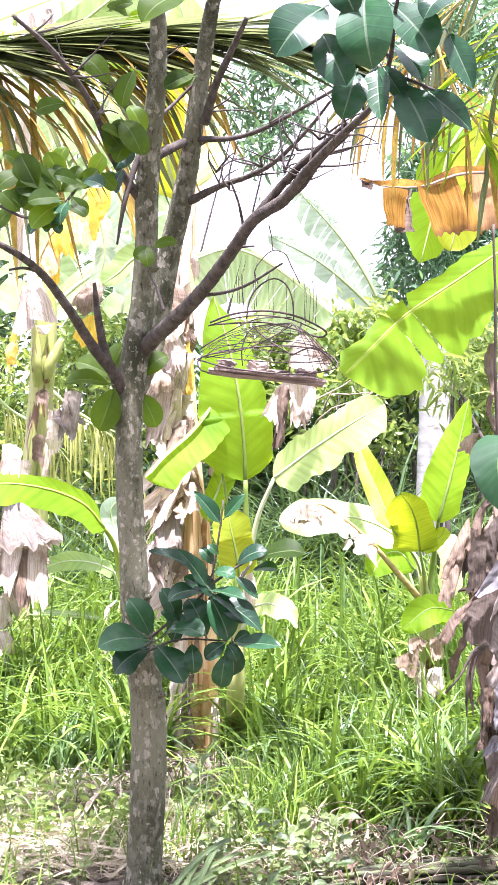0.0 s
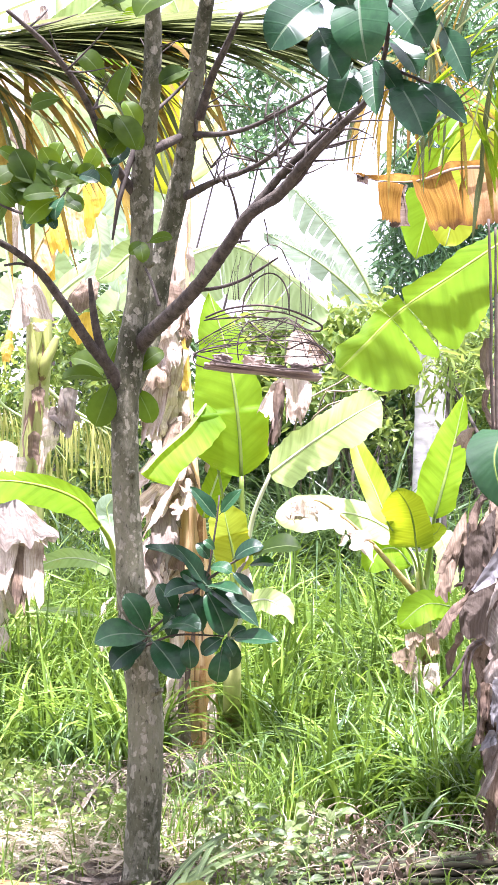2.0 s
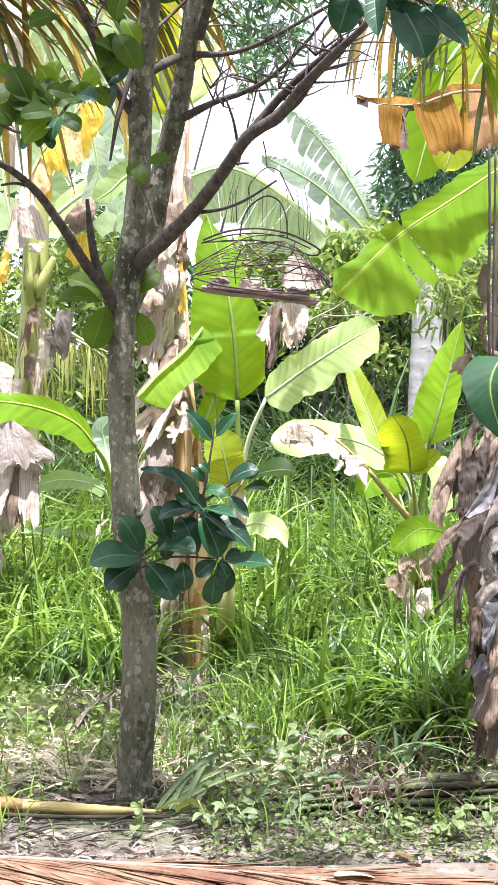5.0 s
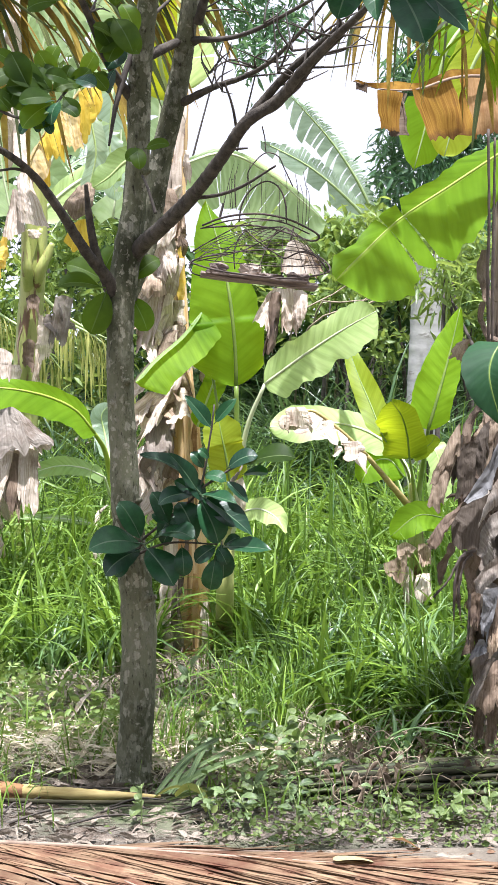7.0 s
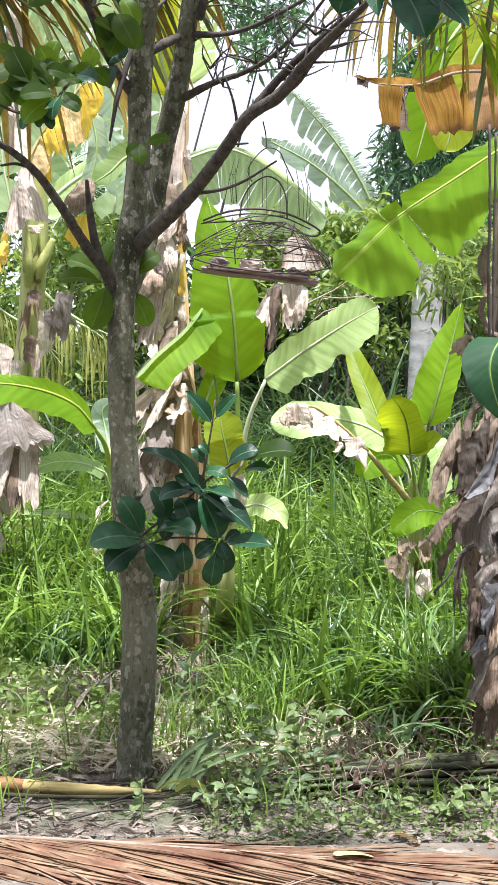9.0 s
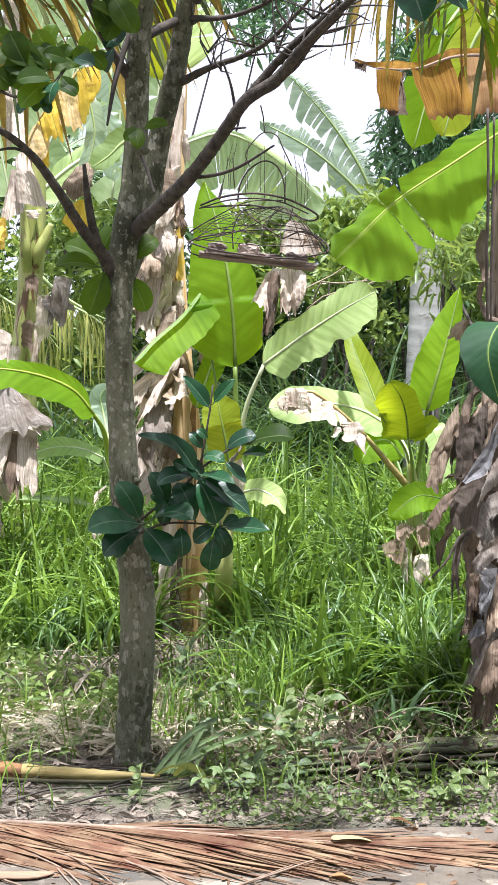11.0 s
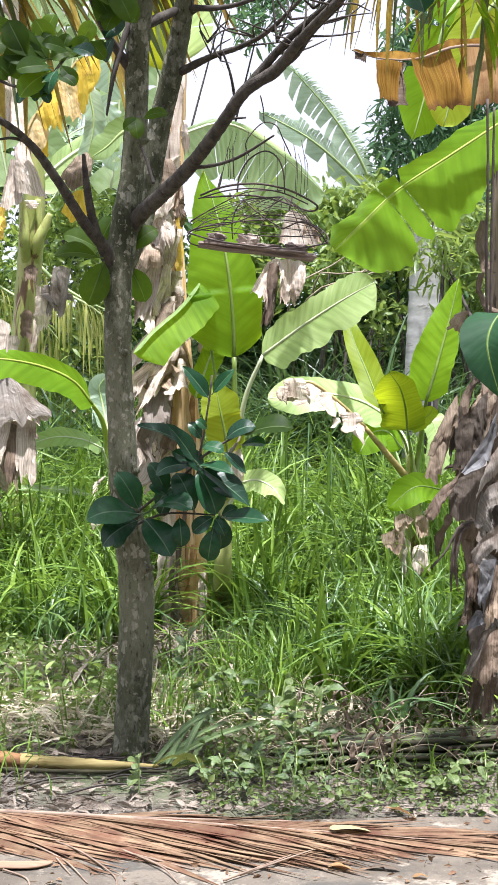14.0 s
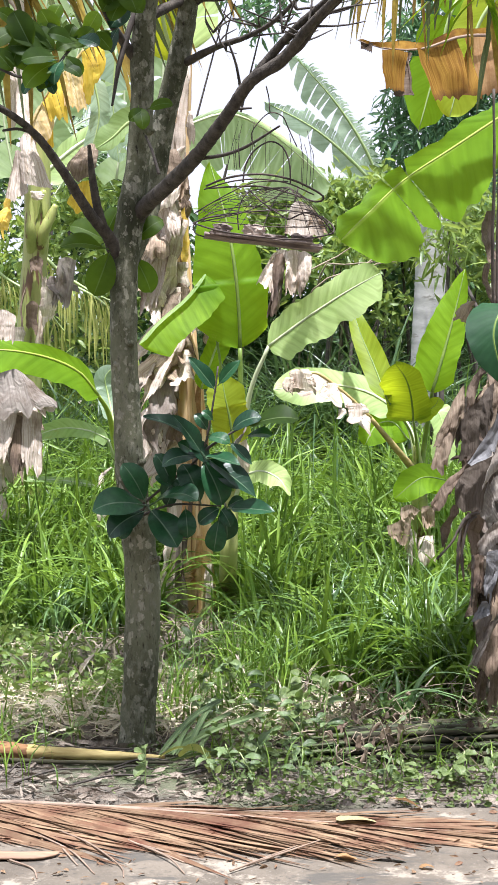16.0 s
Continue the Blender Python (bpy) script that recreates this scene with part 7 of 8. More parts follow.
    banana_leaf(other, [(-0.765, 8.300, 0.873), (-0.859, 8.200, 0.927), (-0.994, 8.100, 0.946), (-1.157, 8.050, 0.897)], 0.05, 0.06, (0, -0.6, -0.7), BANANA_PALE, RIB_PALE, 0.006, stalk=[(-0.727, 8.500, 0.673)], n=24, fold=0.15, seed=52)
    banana_leaf(other, [(-0.827, 8.300, 0.626), (-0.950, 8.200, 0.660), (-1.084, 8.100, 0.682), (-1.172, 8.000, 0.687)], 0.03, 0.03, (0, -0.9, -0.35), BANANA_PALE, RIB_PALE, 0.004, stalk=[(-0.728, 8.500, 0.519)], n=20, fold=0.1, seed=53)
    banana_leaf(other, [(-0.758, 8.600, 0.943), (-0.800, 8.700, 1.093), (-0.815, 8.700, 1.187), (-0.765, 8.700, 1.249)], 0.06, 0.06, (1, 0.2, 0), BANANA_FAR, RIB_GREEN, 0.006, n=18, fold=0.2, seed=54)
    dry_flap(other, (-0.725, 8.200, 0.738), 0.2, 0.06, (-0.12, -0.02, 0), DRY_PALE, 255)
    dry_flap(other, (-0.725, 8.000, 0.576), 0.2, 0.08, (-0.05, -0.02, 0), DRY_PALE, 256)


left_banana()


# ---- palm trunk and far leaves ----
def coconut_palm():
    root = thing("coconut_palm", (1.122, 10.297, 0.000), "pale grey ringed palm trunk with a frayed top", "palm tree")
    ctrl = [(1.122, 10.297, 0.000), (1.131, 10.300, 0.833), (1.142, 10.300, 1.277), (1.160, 10.300, 1.719), (1.172, 10.300, 2.085), (1.190, 10.300, 2.171)]
    v, f, u = tube_data(ctrl, (0.118, 0.112, 0.106, 0.103, 0.1, 0.096), 120, 20, 0.004, 5)
    v = v.reshape(120, 20, 3)
    for k in range(120):
        if k % 5 == 0:
            m = v[k].mean(axis=0)
            v[k] = m + (v[k] - m) * 1.022
    part("trunk", mesh_of("palm_trunk", v.reshape(-1, 3), f, u, mat=PALM_BARK), root)
    rng = np.random.default_rng(52)
    k = 150
    a = rng.uniform(0, 2 * np.pi, k)
    roots = np.stack([1.19 + 0.09 * np.cos(a), 10.3 + 0.09 * np.sin(a), np.full(k, 2.171) - rng.uniform(0, 0.12, k)], 1)
    fv, ff, fu = blades_data(roots, rng.uniform(0.05, 0.15, k), a, rng.uniform(0.6, 1.8, k), rng.uniform(0.006, 0.014, k), rng, 4)
    part("frayed_fibres", fast_mesh("frayed_fibres", fv, ff, fu, DRY_GREY), root, "frayed grey fibres at the broken top")


coconut_palm()


def far_banana():
    root = thing("banana_plant", (1.385, 15.415, 0.000), "distant banana plant with wind-torn pale leaves against the sky", "banana plant", "banana plants")
    part("stem", tube([(1.385, 15.415, 0.000), (1.365, 15.300, 1.388), (1.314, 15.300, 2.585)], (0.13, 0.11, 0.09), STEM_GREEN, 16, 12, 0.02, 9), root)
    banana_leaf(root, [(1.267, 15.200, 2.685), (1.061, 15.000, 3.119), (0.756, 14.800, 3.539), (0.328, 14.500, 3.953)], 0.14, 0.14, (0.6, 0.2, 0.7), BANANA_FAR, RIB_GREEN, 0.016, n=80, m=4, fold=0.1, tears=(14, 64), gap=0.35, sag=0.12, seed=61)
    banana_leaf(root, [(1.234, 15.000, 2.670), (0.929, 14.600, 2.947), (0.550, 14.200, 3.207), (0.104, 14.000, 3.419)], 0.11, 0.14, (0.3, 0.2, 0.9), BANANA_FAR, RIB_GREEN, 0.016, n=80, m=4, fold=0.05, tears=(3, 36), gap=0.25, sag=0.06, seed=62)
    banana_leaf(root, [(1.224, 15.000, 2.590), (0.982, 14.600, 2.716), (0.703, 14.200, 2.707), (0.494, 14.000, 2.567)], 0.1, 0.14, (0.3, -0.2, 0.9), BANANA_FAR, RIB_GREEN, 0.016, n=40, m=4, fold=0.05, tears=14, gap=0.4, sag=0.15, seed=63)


far_banana()


# ---- bushes and trees behind ----
def backdrop_plants():
    shrub("shrub", (0.9, 11.6, 0), [(0.45, 11.7, 2.3, 0.5, 0.4, 0.28), (0.95, 11.6, 2.25, 0.45, 0.4, 0.3), (0.1, 11.7, 2.2, 0.4, 0.4, 0.32), (-0.1, 11.6, 1.9, 0.25, 0.3, 0.3), (1.3, 11.9, 2.1, 0.35, 0.3, 0.3)], 3600, 0.10, 0.42, SHRUB, "leafy bush with light green leaves", "bush", 301)
    shrub("shrub", (0.5, 11.2, 0), [(0.30, 11.2, 1.85, 0.30, 0.25, 0.10), (0.72, 11.2, 1.98, 0.28, 0.25, 0.10), (0.95, 11.2, 1.6, 0.12, 0.2, 0.2)], 650, 0.10, 0.34, SHRUB, "straggling light green bush in front of dark undergrowth", "bush", 310, stems=5)
    shrub("shrub", (-0.2, 12.4, 0), [(-0.3, 12.4, 1.6, 0.8, 0.5, 0.8), (0.5, 12.6, 1.55, 0.9, 0.5, 0.8), (1.3, 12.6, 1.5, 0.8, 0.5, 0.8)], 6500, 0.12, 0.4, SHRUB_SHADED, "dense green undergrowth bush, its leaf colour darkened for shade", "bush", 302)
    shrub("shrub", (-1.6, 12.0, 0), [(-1.6, 12.0, 1.6, 0.8, 0.5, 0.9), (-2.3, 12.3, 1.6, 0.7, 0.5, 1.0), (-1.1, 12.2, 2.2, 0.5, 0.4, 0.6)], 6500, 0.10, 0.35, SHRUB, "sprawling light green bush", "bush", 303)
    shrub("shrub", (2.1, 13.4, 0), [(2.1, 13.4, 1.6, 0.9, 0.5, 1.0), (2.6, 13.2, 2.4, 0.7, 0.5, 0.9)], 4000, 0.12, 0.2, NARROW, "dense bush with narrow blue-green leaves", "bush", 304, hang=0.3)
    shrub("bamboo", (1.75, 11.4, 0), [(1.65, 11.4, 2.05, 0.32, 0.3, 0.28), (1.8, 11.4, 1.7, 0.3, 0.3, 0.25), (1.45, 11.2, 2.3, 0.3, 0.3, 0.2)], 1500, 0.13, 0.2, SHRUB, "fine-leaved light green bamboo sprigs", "bamboo", 305, hang=0.2)
    shrub("tree", (2.5, 16.5, 0), [(1.9, 16.5, 3.3, 0.62, 0.6, 1.0), (2.8, 16.6, 3.6, 0.9, 0.6, 1.3), (1.75, 16.3, 4.5, 0.5, 0.5, 0.4), (2.6, 16.5, 2.4, 0.9, 0.6, 0.8), (2.6, 16.5, 5.4, 1.0, 0.6, 0.9), (1.8, 16.4, 5.7, 0.45, 0.4, 0.5)], 16000, 0.17, 0.2, NARROW, "tall tree with drooping blue-green leaves", "tree", 306, hang=0.8, holes=0.12)
    shrub("tree", (-1.32, 19.0, 0), [(-0.2, 19.0, 5.65, 0.22, 0.4, 0.36), (0.1, 19.0, 5.15, 0.25, 0.4, 0.28), (0.4, 19.0, 6.1, 0.5, 0.4, 0.3), (0.35, 19.0, 5.5, 0.3, 0.4, 0.2)], 1300, 0.17, 0.25, NARROW, "tree crown with sparse fine leaves", "tree", 307, hang=0.4, holes=0.1, stems=2)
    shrub("tree", (-3.4, 17.0, 0), [(-2.4, 17.0, 3.0, 0.9, 0.6, 0.9), (-1.7, 17.2, 2.6, 0.7, 0.6, 0.7), (-3.4, 17.0, 2.2, 0.9, 0.6, 1.0)], 6000, 0.15, 0.35, SHRUB_SHADED, "leafy tree with a dense green crown", "tree", 308, holes=0.1)
    shrub("tree", (-2.0, 13.6, 0), [(-2.3, 13.6, 3.9, 0.7, 0.5, 0.6), (-1.5, 13.6, 3.8, 0.45, 0.4, 0.4), (-2.1, 13.6, 4.6, 0.7, 0.5, 0.6), (-1.2, 13.8, 4.5, 0.4, 0.4, 0.5)], 1500, 0.14, 0.4, SHRUB, "leafy tree behind the banana plants", "tree", 309, holes=0.25)
    shrub("bamboo", (1.35, 9.85, 0), [(1.175, 9.85, 2.074, 0.13, 0.10, 0.09), (1.309, 9.85, 1.969, 0.15, 0.10, 0.12), (1.141, 9.85, 1.917, 0.06, 0.08, 0.05)], 260, 0.14, 0.17, SHRUB, "thin light green bamboo sprigs before the palm top", "bamboo", 311, hang=0.35, stems=3)
    # thin bare stems leaning through the undergrowth
    for k, c in enumerate(([(0.318, 10.600, 1.761), (0.545, 10.600, 1.912), (0.772, 10.600, 2.062)], [(0.394, 10.600, 1.685), (0.659, 10.600, 1.836), (0.962, 10.600, 1.949)], [(0.622, 10.600, 1.723), (0.811, 10.600, 1.911), (0.999, 10.600, 2.099)], [(0.470, 10.600, 1.836), (0.621, 10.600, 1.874), (0.849, 10.600, 1.893)], [(0.697, 10.600, 1.798), (1.000, 10.600, 1.911), (1.113, 10.600, 2.062)])):
        ob = thing("bare_stem", (c[0][0] - 0.1, 11.9, 0), "thin pale bare stem leaning through the undergrowth", "stem", "leaning stems")
        part("wood", tube([(c[0][0] - 0.1, 11.9, 0.0), (c[0][0] - 0.05, 11.7, c[0][2] * 0.7)] + c, (0.009, 0.008, 0.007, 0.005, 0.003), VINE, 26, 6, 0.05, k), ob)
    # a hedge of far trees that closes the view
    for k, x in enumerate((-7.5, -4.6, -1.9, 0.6, 3.2, 6.0, 8.8)):
        h = (2.6, 2.3, 1.5, 1.35, 2.2, 3.0, 3.0)[k]
        shrub("tree", (x, 20.5 + 0.3 * (k % 2), 0), [(x, 20.5, h * 0.55, 1.6, 0.7, h * 0.6), (x + 0.9, 20.8, h * 0.5, 1.3, 0.6, h * 0.55)], 2600, 0.24, 0.4, SHRUB_SHADED, "distant dark green tree in a dense thicket", "tree", 320 + k)
    # strap-leaved plants in the shade under the bushes
    rng = np.random.default_rng(44)
    for k, (x, y) in enumerate(((0.5, 11.0), (0.9, 11.0), (1.2, 10.6), (0.25, 11.0), (-1.25, 10.6), (-1.6, 10.9), (0.7, 10.9), (1.45, 10.9), (0.05, 10.8), (1.05, 10.9), (0.72, 11.1), (-0.95, 10.9), (0.3, 11.1), (0.55, 11.2), (0.8, 11.2), (1.05, 11.3), (1.3, 11.2), (1.6, 11.2), (0.45, 10.9), (0.9, 10.7))):
        n = 120
        roots = np.stack([x + rng.normal(0, 0.08, n), y + rng.normal(0, 0.08, n), np.zeros(n)], 1)
        v, f, u = blades_data(roots, rng.uniform(0.9, 1.6, n) * (1.0 if k < 12 else 1.35), rng.uniform(0, 6.28, n), rng.uniform(0.4, 1.5, n), rng.uniform(0.015, 0.038, n), rng, 7)
        root = thing("screw_pine", (x, y, 0), "clump of long dark strap-shaped leaves", "plant", "strap-leaved plants")
        part("leaves", fast_mesh("strap_leaves", v, f, u, STRAP), root)
    # yellow-green palm leaflets hanging at the back
    for k, c in enumerate(([(-1.488, 10.400, 2.053), (-1.243, 10.200, 1.825), (-1.005, 10.000, 1.677), (-0.748, 9.900, 1.569)], [(-1.406, 10.600, 1.801), (-1.168, 10.500, 1.723), (-0.935, 10.400, 1.573), (-0.743, 10.300, 1.277)], [(-1.803, 10.500, 1.947), (-1.655, 10.500, 1.798), (-1.418, 10.400, 1.647), (-1.222, 10.300, 1.425)])):
        frond("palm_frond", c, 46, 0.42, 0.016, FROND_FAR, RIB_GREEN, "yellow-green palm frond with hanging leaflets", 1.6, 0.18, 0.012, 400 + k, (0, -1, 0), group="hanging fronds", limp=True, crooked=0.7)
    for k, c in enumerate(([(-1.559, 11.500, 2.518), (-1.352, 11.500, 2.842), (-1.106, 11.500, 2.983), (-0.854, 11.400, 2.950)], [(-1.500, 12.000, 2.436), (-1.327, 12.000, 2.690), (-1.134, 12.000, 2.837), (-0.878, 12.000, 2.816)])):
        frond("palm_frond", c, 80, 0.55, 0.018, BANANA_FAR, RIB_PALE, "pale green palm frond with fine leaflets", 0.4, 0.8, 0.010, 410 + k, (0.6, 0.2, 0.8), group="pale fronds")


backdrop_plants()


# ---- palm frond across the top ----
def top_fronds():
    frond("palm_frond", [(-1.536, 5.700, 2.959), (-0.928, 5.750, 3.010), (-0.435, 5.800, 3.059), (0.066, 5.850, 3.050), (0.362, 5.900, 2.977)], 300, 0.66, 0.030, FROND_GREEN, RIB_DARK, "drooping olive palm frond over the path", 0.10, 0.15, 0.014, 500, (0, -0.5, -0.8), both=False, crooked=0.12, start=0.0, vee=0.15)
    frond("palm_frond", [(-1.466, 5.750, 3.054), (-0.936, 5.800, 2.988), (-0.523, 5.850, 3.006), (-0.252, 5.900, 2.994)], 96, 0.80, 0.036, (FROND_YELLOW, FROND_YELLOW, FROND_GREEN), RIB_YELLOW, "yellowing palm frond with hanging leaflets", 0.7, 0.5, 0.012, 505, (0.1, -0.3, -0.9), both=False, crooked=0.28, start=0.0, vee=0.2)
    frond("palm_frond", [(0.797, 4.900, 3.051), (0.619, 4.900, 2.877), (0.477, 4.900, 2.685), (0.335, 4.900, 2.581)], 34, 0.42, 0.022, (FROND_YELLOW, FROND_YELLOW, FROND_GREEN), RIB_YELLOW, "withering palm frond with ochre hanging leaflets", 0.9, 0.35, 0.008, 510, (0.5, -0.3, -0.6), crooked=0.14)
    frond("palm_frond", [(0.526, 4.700, 2.788), (0.592, 4.700, 2.602), (0.692, 4.700, 2.449), (0.808, 4.700, 2.296)], 22, 0.3, 0.02, (FROND_YELLOW, FROND_GREEN), RIB_YELLOW, "thin dry palm frond hanging down", 0.6, 0.5, 0.007, 520, (0.7, -0.3, 0.3), crooked=0.15)
    frond("palm_frond", [(0.913, 4.600, 2.922), (0.779, 4.600, 2.725), (0.695, 4.600, 2.578), (0.644, 4.600, 2.397)], 30, 0.4, 0.02, (FROND_GREEN, BANANA), RIB_GREEN, "green palm frond tip", 0.5, 0.6, 0.007, 530, (-0.7, -0.3, 0.3), crooked=0.12)


top_fronds()


# ---- wire feeder hanging from the limb ----
def wire_feeder():
    hook = (0.042, 4.740, 2.194)
    c = vec(*(0.024, 4.800, 1.764))
    root = thing("bird_feeder", tuple(c), "rusty wire feeder made of old fan guards with a wooden tray", "bird feeder")
    k = 4.8 / 2784
    for ctrl, rad, n in (
        ([(-0.139, 4.800, 1.906), (-0.087, 4.740, 1.921), (-0.028, 4.710, 1.930), (0.039, 4.700, 1.931), (0.115, 4.720, 1.918), (0.175, 4.750, 1.895), (0.216, 4.800, 1.872), (0.193, 4.850, 1.862), (0.111, 4.890, 1.893), (0.024, 4.900, 1.913), (-0.063, 4.870, 1.909), (-0.138, 4.800, 1.899)], 0.0032, 40),
        ([(-0.145, 4.800, 1.896), (-0.062, 4.750, 1.915), (0.023, 4.730, 1.920), (0.107, 4.740, 1.908), (0.185, 4.780, 1.878)], 0.0022, 24),
        ([(-0.179, 4.800, 1.794), (-0.095, 4.700, 1.765), (0.023, 4.670, 1.746), (0.140, 4.700, 1.741), (0.246, 4.800, 1.767), (0.215, 4.880, 1.816), (0.111, 4.920, 1.840), (-0.011, 4.930, 1.837), (-0.116, 4.880, 1.821), (-0.177, 4.800, 1.796)], 0.0026, 44),
        ([(-0.157, 4.800, 1.804), (-0.061, 4.710, 1.789), (0.056, 4.690, 1.777), (0.175, 4.740, 1.780), (0.232, 4.800, 1.798), (0.146, 4.890, 1.846), (0.006, 4.910, 1.853), (-0.107, 4.870, 1.836), (-0.155, 4.800, 1.806)], 0.0016, 40),
        ([(-0.144, 4.780, 1.752), (-0.171, 4.770, 1.762), (-0.176, 4.770, 1.787), (-0.147, 4.760, 1.805), (-0.062, 4.740, 1.817)], 0.0022, 18),
        ([(-0.028, 4.770, 1.914), (-0.020, 4.770, 1.964), (0.006, 4.770, 2.008), (0.053, 4.770, 2.035), (0.091, 4.770, 2.018), (0.111, 4.770, 1.973), (0.115, 4.770, 1.910)], 0.0026, 28),
        ([(0.008, 4.790, 2.022), (-0.003, 4.790, 2.057), (0.020, 4.800, 2.097), (0.054, 4.800, 2.124), (0.091, 4.810, 2.115), (0.110, 4.820, 2.079), (0.136, 4.830, 2.026)], 0.0018, 28),
        ([(-0.041, 4.740, 1.770), (-0.043, 4.740, 1.819), (-0.028, 4.750, 1.865), (-0.004, 4.760, 1.891)], 0.0022, 16),
        ([(-0.011, 4.750, 1.890), (0.040, 4.720, 1.843), (0.107, 4.710, 1.799)], 0.0022, 14),
        ([(0.108, 4.750, 1.801), (0.166, 4.730, 1.822), (0.212, 4.740, 1.799), (0.244, 4.770, 1.759)], 0.0022, 18),
        ([(-0.156, 4.770, 1.796), (-0.028, 4.720, 1.821), (0.056, 4.730, 1.860), (0.111, 4.760, 1.893)], 0.0018, 20),
        ([(-0.168, 4.780, 1.827), (-0.079, 4.740, 1.874), (0.006, 4.740, 1.911), (0.108, 4.760, 1.916)], 0.0018, 20),
    ):
        part("wire", tube(ctrl, (rad, rad), WIRE, n, 6), root)
    # thin spokes and hoops of the lower guard
    jit = np.random.default_rng(12)
    hub, rim = vec(0.109, 4.8, 1.903), vec(0.033, 4.8, 1.791)

    def on_rim(a):
        return rim + vec(0.212 * math.cos(a), 0.13 * math.sin(a), -0.030 * math.cos(a) + 0.022 * math.sin(a))

    for q in range(20):
        p = on_rim((q + jit.uniform(-0.3, 0.3)) / 20 * 2 * math.pi)
        part("wire", tube([hub, hub * 0.6 + p * 0.4 + vec(0, 0, 0.022), hub * 0.22 + p * 0.78 + vec(0, 0, 0.020), p], (0.0010, 0.0010), WIRE, 14, 4), root)
    for fr in (0.9, 0.78, 0.64, 0.5, 0.35):
        pts = [hub * (1 - fr) + on_rim(a) * fr + vec(0, 0, 0.06 * fr * (1 - fr)) for a in np.linspace(0, 6.2832, 33)]
        part("wire", tube(pts, (0.0009, 0.0009), WIRE, 36, 4), root)
    # upper guard: thin upright bars
    for q in range(15):
        a = (q + jit.uniform(-0.35, 0.35)) / 15 * 2 * math.pi
        x, y = 0.064 + 0.118 * math.cos(a), 4.8 + 0.10 * math.sin(a)
        z0 = 1.930 - 0.03 * math.cos(a)
        part("wire", tube([(x, y, z0), (x + 0.004 * math.cos(a), y, z0 + 0.09), (x - 0.008 * math.cos(a), y, 2.116 - jit.uniform(0.0, 0.09))], (0.0010, 0.0008), WIRE, 9, 4), root)
    part("hanging_wire", tube([hook, (0.050, 4.800, 2.170), (0.052, 4.800, 2.144), (0.054, 4.800, 2.124)], (0.0020, 0.0018), WIRE, 24, 5), root)
    # tray: a split board with wooden lumps on it
    t0, t1 = vec(-0.145, 4.780, 1.757), vec(0.205, 4.800, 1.719)

    def board(name, a, b, depth, thick, mat, seed):
        rng = np.random.default_rng(seed)
        bm = bmesh.new()
        bmesh.ops.create_cube(bm, size=1)
        bmesh.ops.subdivide_edges(bm, edges=bm.edges[:], cuts=3, use_grid_fill=True)
        L = np.linalg.norm(b - a)
        for v in bm.verts:
            v.co = Vector((v.co.x * L, v.co.y * depth, v.co.z * thick)) + Vector(rng.normal(size=3) * thick * 0.12)
        bmesh.ops.bevel(bm, geom=[e for e in bm.edges if e.calc_face_angle(0) > 0.9], offset=thick * 0.12, segments=1, affect="EDGES")
        bm.transform(Matrix.Translation(Vector((a + b) / 2)) @ (Vector(b - a)).to_track_quat("X", "Z").to_matrix().to_4x4())
        me = bpy.data.meshes.new(name)
        bm.to_mesh(me)
        bm.free()
        me.materials.append(mat)
        return part(name, me, root)

    board("tray_board", t0, t1, 0.10, 0.016, OLD_WOOD, 1)
    board("tray_board", t0 + vec(0.02, -0.04, 0.006), t1 + vec(-0.03, -0.045, 0.01), 0.05, 0.010, OLD_WOOD, 2)
    for q, (x0, x1, y, th, m) in enumerate(((374, 402, 424, 0.022, OLD_WOOD), (426, 462, 424, 0.028, BLOCK_WOOD), (455, 500, 434, 0.02, OLD_WOOD), (512, 545, 432, 0.03, OLD_WOOD))):
        px = (x0 + x1 - 908) / 2 * k
        p = c + vec(px, -0.01, (425 - y) * k + 0.004 - 0.1 * px)
        h = (x1 - x0) / 2 * k
        board("wood_block", p - vec(h, 0, 0), p + vec(h, 0, -0.004), 0.05, th, m, 5 + q)


wire_feeder()


